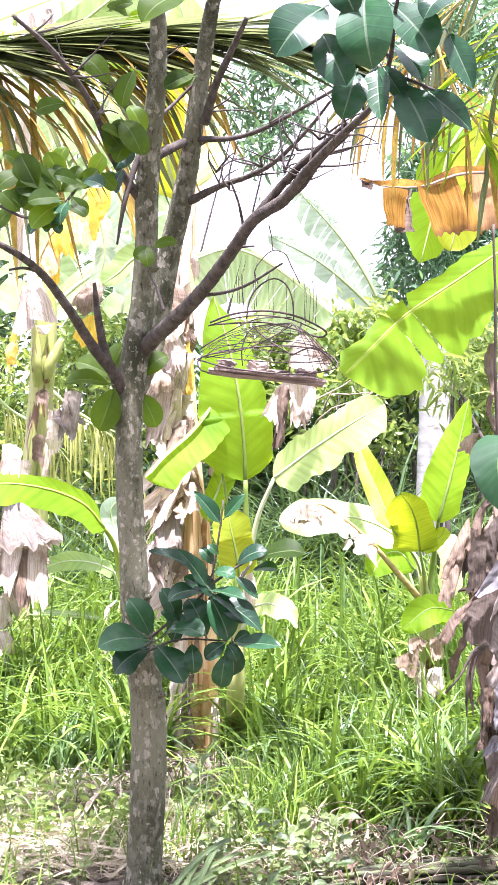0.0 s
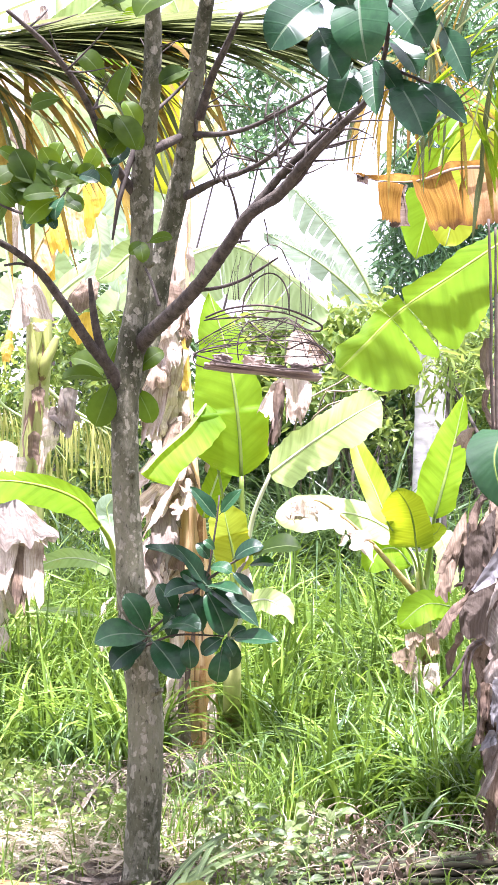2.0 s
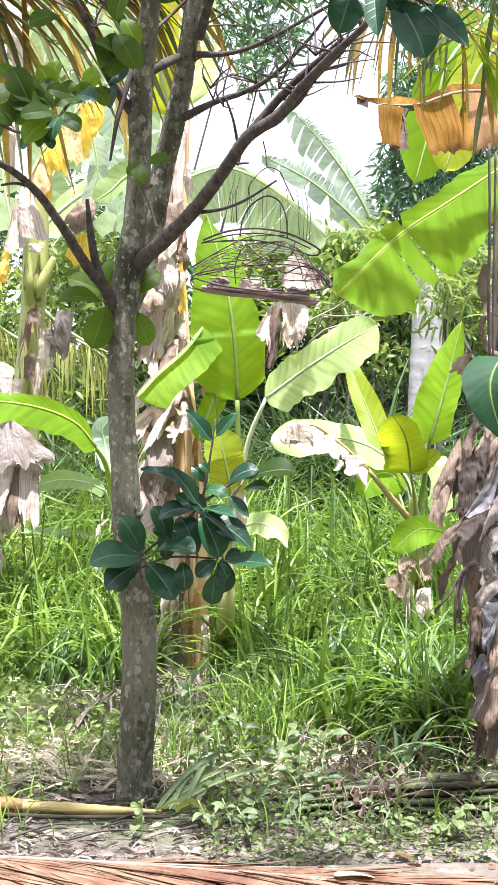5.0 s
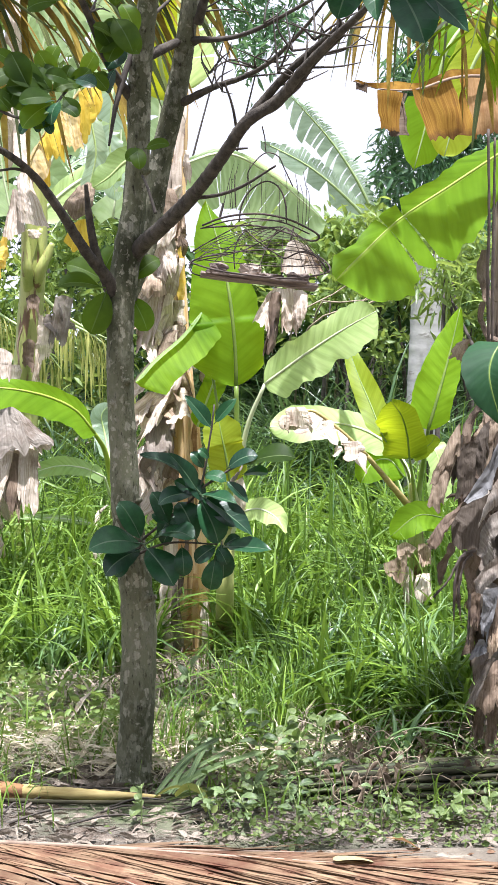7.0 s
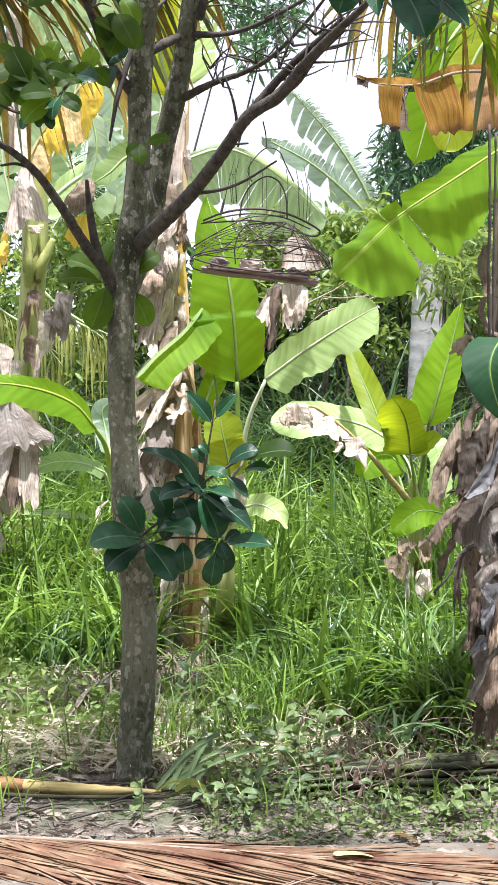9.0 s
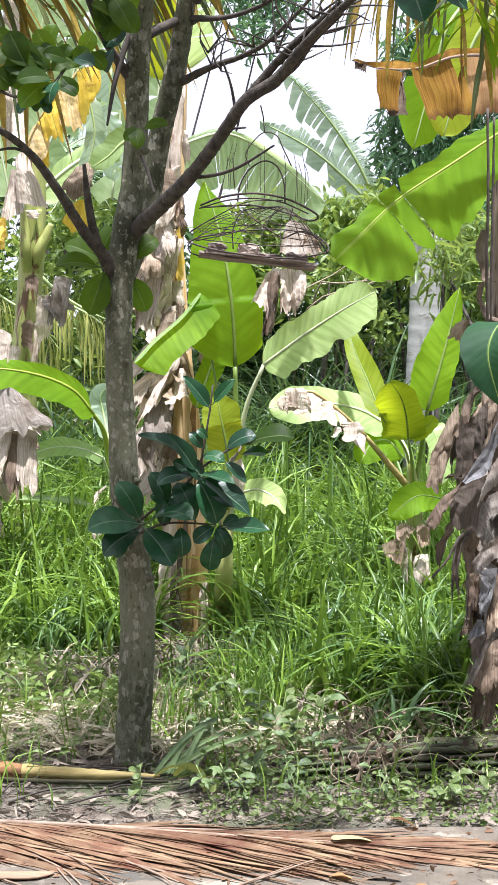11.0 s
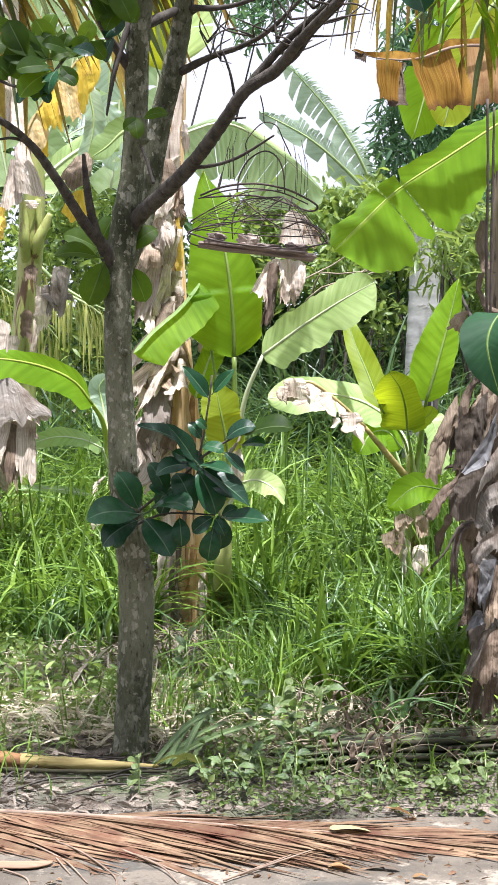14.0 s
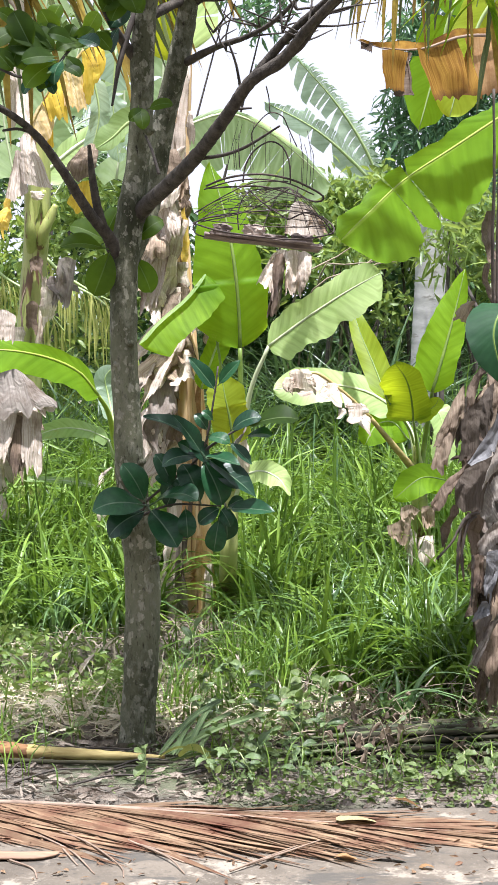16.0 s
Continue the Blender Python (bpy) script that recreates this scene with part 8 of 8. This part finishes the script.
# ---- things lying on the ground ----
def ground_fronds():
    # dead brown frond on the path
    a, b = vec(*(-1.495, 4.739, 0.024)), vec(*(0.135, 4.651, 0.020))
    root = frond("fallen_palm_frond", [tuple(a), tuple(a * 0.6 + b * 0.4 + vec(0, 0.01, 0.01)), tuple(a * 0.25 + b * 0.75), tuple(b)], 330, 0.95, 0.025, FROND_BROWN, RIB_DRY, "dead brown palm frond lying on the concrete path", 0.0, 0.3, 0.011, 600, (0.0, -1, 0), both=False, crooked=0.05, start=0.02, hang=(0, 0, -1), flat=0.014, vee=0.12)
    a2, b2 = vec(*(-0.501, 4.700, 0.022)), vec(*(0.901, 4.392, 0.020))
    frond("fallen_palm_frond", [tuple(a2), tuple(a2 * 0.6 + b2 * 0.4), tuple(a2 * 0.3 + b2 * 0.7), tuple(b2)], 230, 0.55, 0.016, FROND_BROWN, RIB_DRY, "dead brown palm leaflets spread over the path", 0.0, 0.10, 0.008, 640, (0.0, -1, 0), crooked=0.07, start=0.02, flat=0.014, vee=0.15)
    # thick yellow frond stalk beside the trunk
    root = thing("frond_stalk", (-0.827, 5.375, 0.000), "yellow fallen palm frond stalk with a burnt brown end", "frond stalk")
    v, f, u = tube_data([(-1.033, 5.324, 0.036), (-0.821, 5.275, 0.036), (-0.693, 5.250, 0.035), (-0.480, 5.233, 0.030), (-0.299, 5.248, 0.020)], (0.024, 0.024, 0.023, 0.017, 0.005), 34, 12, 0.05, 3)
    part("stalk", mesh_of("stalk", v, f, u, mat=RIB_YELLOW), root)
    part("stalk_end", tube([(-1.037, 5.324, 0.036), (-0.911, 5.292, 0.037), (-0.811, 5.271, 0.037), (-0.763, 5.260, 0.036)], (0.027, 0.027, 0.026, 0.022), STALK_BURNT, 14, 12, 0.06, 4), root, "burnt dark brown end")
    # a bundle of old green frond stalks lying in the weeds
    rng = np.random.default_rng(19)
    for k in range(34):
        row, lay = k % 8, k // 9
        r = rng.uniform(0.006, 0.011)
        y0, z0 = 5.20 + 0.017 * row + 0.016 * lay, 0.014 + 0.022 * lay
        x0, x1 = -0.05 + rng.uniform(0, 0.35) + 0.05 * lay, 1.06 - rng.uniform(0, 0.12)
        c = [(x0, y0 + rng.normal(0, 0.01), z0), (0.35, y0 + 0.02 + rng.normal(0, 0.012), z0 + 0.008), (0.68, y0 + 0.06 + rng.normal(0, 0.012), z0 + 0.012), (x1, y0 + 0.11, z0 + 0.018)]
        ob = thing("frond_stalk", c[0], "dark green-brown palm frond stalk lying in a bundle", "frond stalk", "fallen stalks")
        part("stalk", tube(c, (r * 0.5, r, r * 1.1, r), (STALK_OLD, STALK_GREEN, STALK_OLD, RIB_DRY if lay == 2 else STALK_OLD)[k % 4], 30, 6, 0.22, k), ob)
    # dark strip along the yellow stalk, standing in for its shadow on the soil
    ob = thing("frond_stalk", (-0.919, 5.227, 0.02), "thin dark strip added as the shadow under the yellow stalk", "frond stalk", "fallen stalks")
    part("stalk", tube([(-0.919, 5.227, 0.020), (-0.609, 5.186, 0.020), (-0.268, 5.204, 0.015)], (0.009, 0.008, 0.005), STALK_OLD, 20, 8, 0.06, 5), ob)
    # cut green frond beside the trunk foot, its stiff leaflets fanned out
    foot = vec(-0.321, 5.275, 0.02)
    ob = thing("fallen_palm_frond", tuple(foot), "cut green palm frond with stiff fanned leaflets", "palm frond")
    for k, q in enumerate(((-0.102, 5.450, 0.173), (-0.072, 5.420, 0.132), (-0.012, 5.400, 0.111), (0.047, 5.380, 0.142), (-0.189, 5.400, 0.137), (-0.227, 5.360, 0.092), (0.007, 5.300, 0.088), (0.065, 5.250, 0.066), (-0.147, 5.420, 0.161), (-0.031, 5.250, 0.081), (0.10, 5.33, 0.105), (-0.12, 5.36, 0.10))):
        q = vec(*q)
        a = foot + vec(0.012 * k, 0.003 * (k % 4), 0.0) if k not in (6, 7, 9, 10) else vec(-0.09 + 0.01 * k, 5.23, 0.025)
        mid = (a + q) / 2 + vec(0, 0, 0.012 + rng.uniform(0, 0.02))
        w = rng.uniform(0.007, 0.011)
        part("leaflet", sheet(FROND_MID, [a, mid, q], w, w, (0.45, -0.5, -0.55), n=12, m=3, kind="blunt", fold=0.45, seed=k), ob)
    part("leaflet", sheet(FROND_FAR, [(-0.245, 5.16, 0.045), (-0.20, 5.12, 0.085), (-0.155, 5.09, 0.07), (-0.145, 5.08, 0.015)], 0.014, 0.018, (0.4, -0.6, 0.6), n=20, m=4, kind="blunt", fold=0.3, seed=31), ob, "curled yellow-green leaflet")
    for k in range(9):
        a = vec(-0.33 + 0.03 * k, 5.22 + rng.normal(0, 0.02), 0.015)
        q = a + vec(rng.uniform(0.15, 0.3), rng.normal(-0.02, 0.03), rng.uniform(0.0, 0.04))
        part("leaflet", sheet(FROND_MID if k % 3 else FROND_FAR, [a, (a + q) / 2 + vec(0, 0, 0.025), q], 0.008, 0.008, (0.1, -0.6, 0.7), n=10, m=3, kind="oval", fold=0.4, seed=k + 50), ob)
    rng = np.random.default_rng(91)
    for k in range(60):
        p = vec(rng.uniform(0.25, 1.0), rng.uniform(5.1, 5.95), 0.01)
        q = p + vec(rng.normal(0.05, 0.2), rng.normal(0, 0.1), rng.uniform(-0.0, 0.12))
        r = q + vec(rng.normal(0.05, 0.15), rng.normal(-0.05, 0.1), -q[2] + 0.01)
        ob = thing("dry_vine", tuple(p), "thin dry brown vine trailing over weeds", "vine", "dry vines")
        part("stem", tube([p, (p + q) / 2 + vec(0, 0, rng.uniform(0.03, 0.12)), q + vec(0, 0, 0.05), r], (0.0022, 0.0022, 0.0016, 0.0012), VINE, 18, 5), ob)
        for h in range(2):
            dry_flap(ob, tuple((p + q) / 2 + vec(rng.normal() * 0.05, 0, 0.08)), rng.uniform(0.03, 0.08), rng.uniform(0.014, 0.034), (rng.normal(0, 0.02), 0, 0), DRY_BROWN if k % 2 else DRY_FAWN, 900 + 2 * k + h, 1.2, 0.02, "withered_leaf")
    for k, c in enumerate(([(-0.578, 4.492, 0.020), (-0.465, 4.353, 0.025), (-0.364, 4.194, 0.016), (-0.346, 4.108, 0.014)], [(-0.621, 4.442, 0.020), (-0.507, 4.297, 0.020), (-0.427, 4.134, 0.014)], [(-0.356, 4.392, 0.020), (-0.235, 4.236, 0.025), (-0.184, 4.134, 0.014)], [(-0.544, 4.344, 0.020), (-0.480, 4.200, 0.014)], [(-0.669, 4.227, 0.020), (-0.600, 4.172, 0.016), (-0.577, 4.099, 0.014)], [(-0.287, 4.320, 0.020), (-0.188, 4.222, 0.014)], [(-0.320, 4.339, 0.025), (-0.150, 4.245, 0.014)], [(-0.062, 4.139, 0.020), (0.125, 4.315, 0.030)], [(-0.017, 4.183, 0.020), (0.191, 4.363, 0.030)])):
        ob = thing("leaflet_rib", c[0], "thin curved dry palm leaflet rib on concrete", "leaflet rib", "leaflet ribs")
        part("rib", tube(c, (0.0035, 0.003, 0.002), RIB_DRY, 18, 5), ob)
    for k in range(13):
        p = vec(rng.uniform(-0.85, 0.0), rng.uniform(4.9, 5.35), 0.012)
        a = rng.normal(0.35, 0.5)
        L = rng.uniform(0.12, 0.4)
        q = p + vec(math.cos(a) * L, math.sin(a) * L * 0.5, 0.01)
        ob = thing("twig", tuple(p), "thin dry twig lying on the soil", "twig", "fallen twigs")
        part("wood", tube([p, (p + q) / 2 + vec(0, 0.02, 0.012), q], (0.004, 0.0035, 0.002), TWIG, 10, 5), ob)
    # sheath and single dry leaves on the path
    root = thing("palm_sheath", (-0.635, 4.308, -0.000), "flat brown dry palm sheath on the concrete", "palm sheath")
    v, f, u = tube_data([(-0.912, 4.276, 0.024), (-0.753, 4.262, 0.024), (-0.612, 4.260, 0.023), (-0.558, 4.277, 0.022), (-0.541, 4.296, 0.022)], (0.024, 0.028, 0.026, 0.018, 0.004), 26, 12, 0.04, 3)
    v[:, 2] = 0.021 + (v[:, 2] - 0.023) * 0.3
    part("sheath", mesh_of("sheath", v, f, u, mat=HUSK), root)
    for k, (p, q, w, m) in enumerate((((0.245, 4.543, 0.030), (0.365, 4.534, 0.026), 0.024, DRY_STRAW), ((0.233, 4.262, 0.016), (0.286, 4.232, 0.020), 0.02, DRY_TAN), ((0.327, 4.253, 0.016), (0.425, 4.223, 0.020), 0.012, DRY_BROWN), ((0.452, 4.181, 0.016), (0.489, 4.169, 0.020), 0.010, DRY_TAN), ((0.438, 4.805, 0.016), (0.513, 4.678, 0.020), 0.03, DRY_TAN), ((-0.692, 6.113, 0.100), (-0.633, 6.309, 0.160), 0.045, DRY_PALE))):
        p, q = vec(*p), vec(*q)
        ob = thing("dead_leaf", tuple(p), "curled dry leaf lying on the ground", "leaf", "fallen leaves")
        part("blade", sheet(m, [p, (p + q) / 2 + vec(0, 0, 0.005), q], w, w, (0.2, -1, 0.12) if k == 0 else (0.2, -1, 0.15), n=14, m=5, kind="flap", fold=0.1, crumple=0.008, seed=k, edge=0.12), ob)


ground_fronds()


def ground_cover():
    rng = np.random.default_rng(70)
    # tall grass in tussocks
    n = 1150
    ty = 5.85 + 6.3 * rng.uniform(0, 1, n) ** 1.1
    tx = rng.uniform(-0.30, 0.30, n) * (ty + 1.5)
    front = 6.12 + 0.38 * np.clip((0.22 - tx) / 0.25, 0, 1) + 0.50 * np.clip((-0.42 - tx) / 0.2, 0, 1) - 0.3 * np.clip((tx - 0.3) / 0.3, 0, 1)
    thin = np.array([noise.noise(Vector((a * 1.4, b * 1.4, 5))) for a, b in zip(tx, ty)])
    foot = (np.abs(tx + 0.036 * ty) < 0.18) & (ty < 7.3)
    keep = (ty > front + rng.normal(0, 0.18, n)) & (thin > -0.6) & ~(foot & (rng.uniform(0, 1, n) < 0.95))
    tx, ty, thin = tx[keep], ty[keep], thin[keep]
    per = rng.integers(11, 24, len(tx))
    own = np.repeat(np.arange(len(tx)), per)
    k = len(own)
    off = rng.normal(0, 0.055, (k, 2))
    near = np.clip((ty[own] - 6.0) / 3.0, 0.0, 1)
    h = (0.50 + 0.55 * near) * rng.uniform(0.5, 1.25, k) * (1 + 0.3 * thin[own])
    away = np.arctan2(off[:, 1], off[:, 0]) + rng.normal(0, 0.9, k)
    v, f, u = blades_data(np.stack([tx[own] + off[:, 0], ty[own] + off[:, 1], np.zeros(k)], 1), h, away, np.clip(rng.normal(0.85, 0.5, k), 0.05, 1.9), rng.uniform(0.013, 0.034, k), rng, 8)
    tagged(new("grass", fast_mesh("grass", v, f, u, GRASS)), "tall bright green grass with arching blades", "grass", kind="stuff")
    # sparse thin grass that runs out into the straw
    k = 2100
    y = 5.65 + 1.1 * rng.uniform(0, 1, k) ** 0.8
    x = rng.uniform(-0.34, 0.75, k)
    run = np.array([noise.noise(Vector((a * 3.0, b * 2.2, 31))) for a, b in zip(x, y)])
    keep = (run > -0.05) & ~((np.abs(x + 0.405) < 0.09) & (y < 5.62)) & ~((np.abs(x + 0.22) < 0.11) & (y > 5.9) & (rng.uniform(0, 1, k) < 0.8))
    x, y = x[keep], y[keep]
    k = len(x)
    v, f, u = blades_data(np.stack([x, y, np.zeros(k)], 1), rng.uniform(0.16, 0.5, k), rng.uniform(0, 6.28, k), np.clip(rng.normal(0.7, 0.45, k), 0.05, 1.7), rng.uniform(0.005, 0.013, k), rng, 7)
    tagged(new("sparse_grass", fast_mesh("sparse_grass", v, f, u, GRASS)), "sparse thin green grass running out into straw", "grass", kind="stuff")
    # broad-bladed tussocks that stand out
    for cx, cy, n, tall in ((0.50, 5.62, 26, 0.34), (0.66, 6.15, 60, 0.62), (0.78, 6.35, 55, 0.66), (0.30, 6.55, 34, 0.62), (-0.62, 7.05, 46, 0.55), (-0.85, 6.9, 40, 0.5), (0.12, 6.95, 34, 0.6), (0.48, 6.6, 34, 0.62)):
        roots = np.stack([cx + rng.normal(0, 0.035, n), cy + rng.normal(0, 0.035, n), np.zeros(n)], 1)
        v, f, u = blades_data(roots, tall * rng.uniform(0.6, 1.2, n), rng.uniform(0, 6.28, n), rng.uniform(0.3, 1.7, n), rng.uniform(0.014, 0.026, n), rng, 9)
        root = thing("grass_tussock", (cx, cy, 0), "tussock of broad arching grey-green grass blades", "grass tuft", "broad grass tussocks")
        part("tuft", fast_mesh("grass_tussock", v, f, u, BROAD_GRASS), root)
    # low plants in front of the grass
    n = 17000
    y = 4.76 + 1.8 * rng.uniform(0, 1, n)
    x = rng.uniform(-0.34, 0.34, n) * (y + 0.5)
    patch = np.array([noise.noise(Vector((a * 2.1, b * 2.6, 9))) for a, b in zip(x, y)])
    keep = patch > 0.06 - 0.6 * (x > -0.15) * (y < 5.7) + 0.25 * ((x < 0.1) & (y > 5.55)) + 0.45 * ((x < -0.45) & (y < 5.3))
    x, y = x[keep], y[keep]
    k = len(x)
    z = rng.uniform(0.0, 0.13, k) * np.clip((y - 4.6) / 0.5, 0.25, 1) * np.where((x > 0.12) & (y < 5.3), 0.45, 1.0)
    tip = np.stack([rng.normal(0, 1, k), rng.normal(-0.2, 1, k), rng.normal(0.25, 0.45, k)], 1)
    bare = (np.abs(x + 0.405) < 0.14) & (y > 5.05) & (y < 5.56)
    z = np.where(bare, z * 0.15, z)
    v, f, u = leaves_data(np.stack([x, y, z], 1), tip, rng.uniform(0.010, 0.034, k), rng.uniform(0.35, 0.75, k), rng)
    tagged(new("ground_weeds", fast_mesh("ground_weeds", v, f, u, WEED)), "low green weeds growing over dead leaves", "weeds", kind="stuff")
    # thin grass among the weeds
    k = 1150
    y = 4.95 + 1.5 * rng.uniform(0, 1, k)
    x = rng.uniform(-0.34, 0.34, k) * (y + 0.5)
    clear = (np.abs(x + 0.405) < 0.2) & (y < 5.7)
    x, y = x[~clear], y[~clear]
    k = len(x)
    v, f, u = blades_data(np.stack([x, y, np.zeros(k)], 1), rng.uniform(0.06, 0.28, k), rng.uniform(0, 6.28, k), rng.uniform(0.3, 1.2, k), rng.uniform(0.004, 0.009, k), rng, 5)
    tagged(new("short_grass", fast_mesh("short_grass", v, f, u, GRASS)), "thin short grass between the weeds", "grass", kind="stuff")
    # dead leaves and straw
    k = 19000
    y = 4.78 + 2.9 * rng.uniform(0, 1, k) ** 1.2
    x = rng.uniform(-0.34, 0.34, k) * (y + 0.5)
    tip = np.stack([rng.normal(0, 1, k), rng.normal(0, 0.7, k), rng.normal(0, 0.12, k)], 1)
    size = rng.uniform(0.03, 0.13, k) * np.where(y < 5.35, 0.55, 1.0)
    v, f, u = leaves_data(np.stack([x, y, rng.uniform(0.0, 0.012, k)], 1), tip, size, rng.choice([0.03, 0.05, 0.08, 0.16, 0.3], k), rng)
    tagged(new("leaf_litter", fast_mesh("leaf_litter", v, f, u, LITTER)), "pale dead leaves and straw on the soil", "leaf litter", kind="stuff")
    # loose straw and scraps of dead banana leaf in front of the grass
    k = 11000
    y = 5.5 + 1.9 * rng.uniform(0, 1, k)
    x = rng.uniform(-1.7, 0.45, k)
    tip = np.stack([rng.normal(0, 1, k), rng.normal(0, 0.7, k), rng.normal(0.1, 0.3, k)], 1)
    v, f, u = leaves_data(np.stack([x, y, rng.uniform(0.0, 0.09, k)], 1), tip, rng.uniform(0.04, 0.15, k), rng.choice([0.03, 0.05, 0.07, 0.12], k), rng, 0.3)
    tagged(new("straw", fast_mesh("straw", v, f, u, STRAW)), "loose pale straw and dead leaf scraps before the grass", "straw", kind="stuff")
    k = 950
    y = 5.6 + 1.5 * rng.uniform(0, 1, k)
    x = rng.uniform(-1.7, 0.3, k)
    v, f, u = blades_data(np.stack([x, y, np.zeros(k)], 1), rng.uniform(0.08, 0.36, k), rng.uniform(0, 6.28, k), rng.uniform(0.3, 1.6, k), rng.uniform(0.005, 0.012, k), rng, 5)
    tagged(new("thin_grass", fast_mesh("thin_grass", v, f, u, GRASS)), "thin green grass growing through straw", "grass", kind="stuff")
    # crumbs of dead leaf on the concrete
    k = 800
    x, y = rng.uniform(-1.3, 1.3, k), 3.75 + 0.95 * rng.uniform(0, 1, k) ** 0.7
    tip = np.stack([rng.normal(0, 1, k), rng.normal(0, 0.7, k), rng.normal(0.05, 0.1, k)], 1)
    v, f, u = leaves_data(np.stack([x, y, np.full(k, 0.017)], 1), tip, rng.uniform(0.006, 0.032, k), rng.choice([0.12, 0.25, 0.5], k), rng)
    tagged(new("leaf_crumbs", fast_mesh("leaf_crumbs", v, f, u, FROND_BROWN)), "brown crumbs of dead leaf scattered over concrete", "leaf litter", kind="stuff")
    # small broad-leaved plants between straw and grass
    k = 4200
    y = 5.75 + 1.6 * rng.uniform(0, 1, k)
    x = rng.uniform(-1.7, -0.45, k)
    patch = np.array([noise.noise(Vector((a * 2.6, b * 2.2, 19))) for a, b in zip(x, y)])
    x, y, patch = x[patch > -0.05], y[patch > -0.05], patch[patch > -0.05]
    k = len(x)
    tip = np.stack([rng.normal(0, 1, k), rng.normal(-0.2, 1, k), rng.normal(0.1, 0.5, k)], 1)
    v, f, u = leaves_data(np.stack([x, y, rng.uniform(0.02, 0.14 + 0.45 * patch, k)], 1), tip, rng.uniform(0.02, 0.06, k), rng.uniform(0.25, 0.5, k), rng)
    tagged(new("herb_layer", fast_mesh("herb_layer", v, f, u, HERB)), "low light green leafy herbs among straw", "weeds", kind="stuff")
    # dry grass round the foot of the old banana plant
    for cx, cy, n in ((-0.26, 7.0, 150), (-0.36, 6.8, 110), (-0.2, 6.75, 90), (-0.5, 6.5, 80), (0.35, 6.4, 60), (0.75, 5.95, 70), (-0.75, 6.4, 70), (-0.12, 6.5, 60), (0.0, 6.15, 40), (-0.52, 6.75, 90), (0.15, 5.95, 40)):
        roots = np.stack([cx + rng.normal(0, 0.07, n), cy + rng.normal(0, 0.07, n), np.zeros(n)], 1)
        v, f, u = blades_data(roots, rng.uniform(0.12, 0.42, n), rng.uniform(0, 6.28, n), rng.uniform(0.9, 2.1, n), rng.uniform(0.006, 0.016, n), rng, 6)
        root = thing("dry_grass", (cx, cy, 0), "tuft of pale dry grass among green blades", "grass tuft", "dry grass tufts")
        part("tuft", fast_mesh("dry_grass", v, f, u, LITTER), root)
    # taller weeds that stand out one by one
    lf = small_leaf(1, WEED, "weed_leaf")
    heart = small_leaf(0, CREEPER, "broad_weed_leaf", 0.2, 0.25)
    spots = ((-0.234, 5.909, 0.000), (-0.179, 5.560, 0.000), (0.032, 5.452, 0.000), (0.144, 5.399, 0.000), (0.238, 5.297, -0.000), (-0.085, 5.671, 0.000), (-0.172, 5.485, 0.000), (-0.097, 5.800, 0.000), (-0.139, 6.248, 0.000), (-0.261, 6.446, 0.000), (0.154, 5.340, 0.000), (0.120, 5.561, 0.000), (0.245, 5.638, 0.000), (-0.795, 5.718, 0.000), (-0.576, 5.718, 0.000), (-0.321, 5.638, 0.000), (0.036, 5.202, 0.000), (0.339, 5.485, 0.000), (-0.643, 5.485, 0.000), (-0.020, 5.008, 0.000), (-0.348, 4.977, 0.000), (0.518, 5.071, 0.000), (0.658, 5.008, 0.000), (0.036, 5.14, 0), (0.159, 5.15, 0), (0.016, 4.968, 0), (0.11, 5.127, 0), (0.476, 5.0, 0), (0.588, 4.98, 0), (0.696, 5.0, 0), (0.261, 4.967, 0), (0.35, 4.936, 0), (-0.048, 5.0, 0), (0.422, 4.936, 0), (-0.124, 5.05, 0), (0.86, 5.05, 0), (0.75, 4.97, 0), (0.15, 4.93, 0))
    for k, s in enumerate(spots):
        s = vec(*s)
        hgt = rng.uniform(0.14, 0.32) if k < 13 else rng.uniform(0.06, 0.14)
        top = s + vec(rng.normal() * 0.03, rng.normal() * 0.03, hgt)
        root = thing("weed", tuple(s), "small broad-leaved green weed", "weed", "weeds")
        part("stem", tube([s, (s + top) / 2 + rng.normal(size=3) * 0.008, top], (0.003, 0.0025, 0.0018), RIB_GREEN, 8, 5), root)
        for q in range(11 if k < 13 else 6):
            b = s + (top - s) * rng.uniform(0.35, 1.0)
            d = unit(vec(rng.normal(), rng.normal() - 0.3, rng.normal(0.1, 0.35))) * (rng.uniform(0.04, 0.085) if k < 6 else rng.uniform(0.03, 0.068) if k < 23 else rng.uniform(0.035, 0.07) if s[0] < 0.25 else rng.uniform(0.02, 0.045))
            part("leaf", lf if 6 <= k < 23 or s[0] > 0.5 else heart, root, m=leaf_pose(b, b + d, (rng.normal(0, 0.3), -0.5, 1)))


ground_cover()
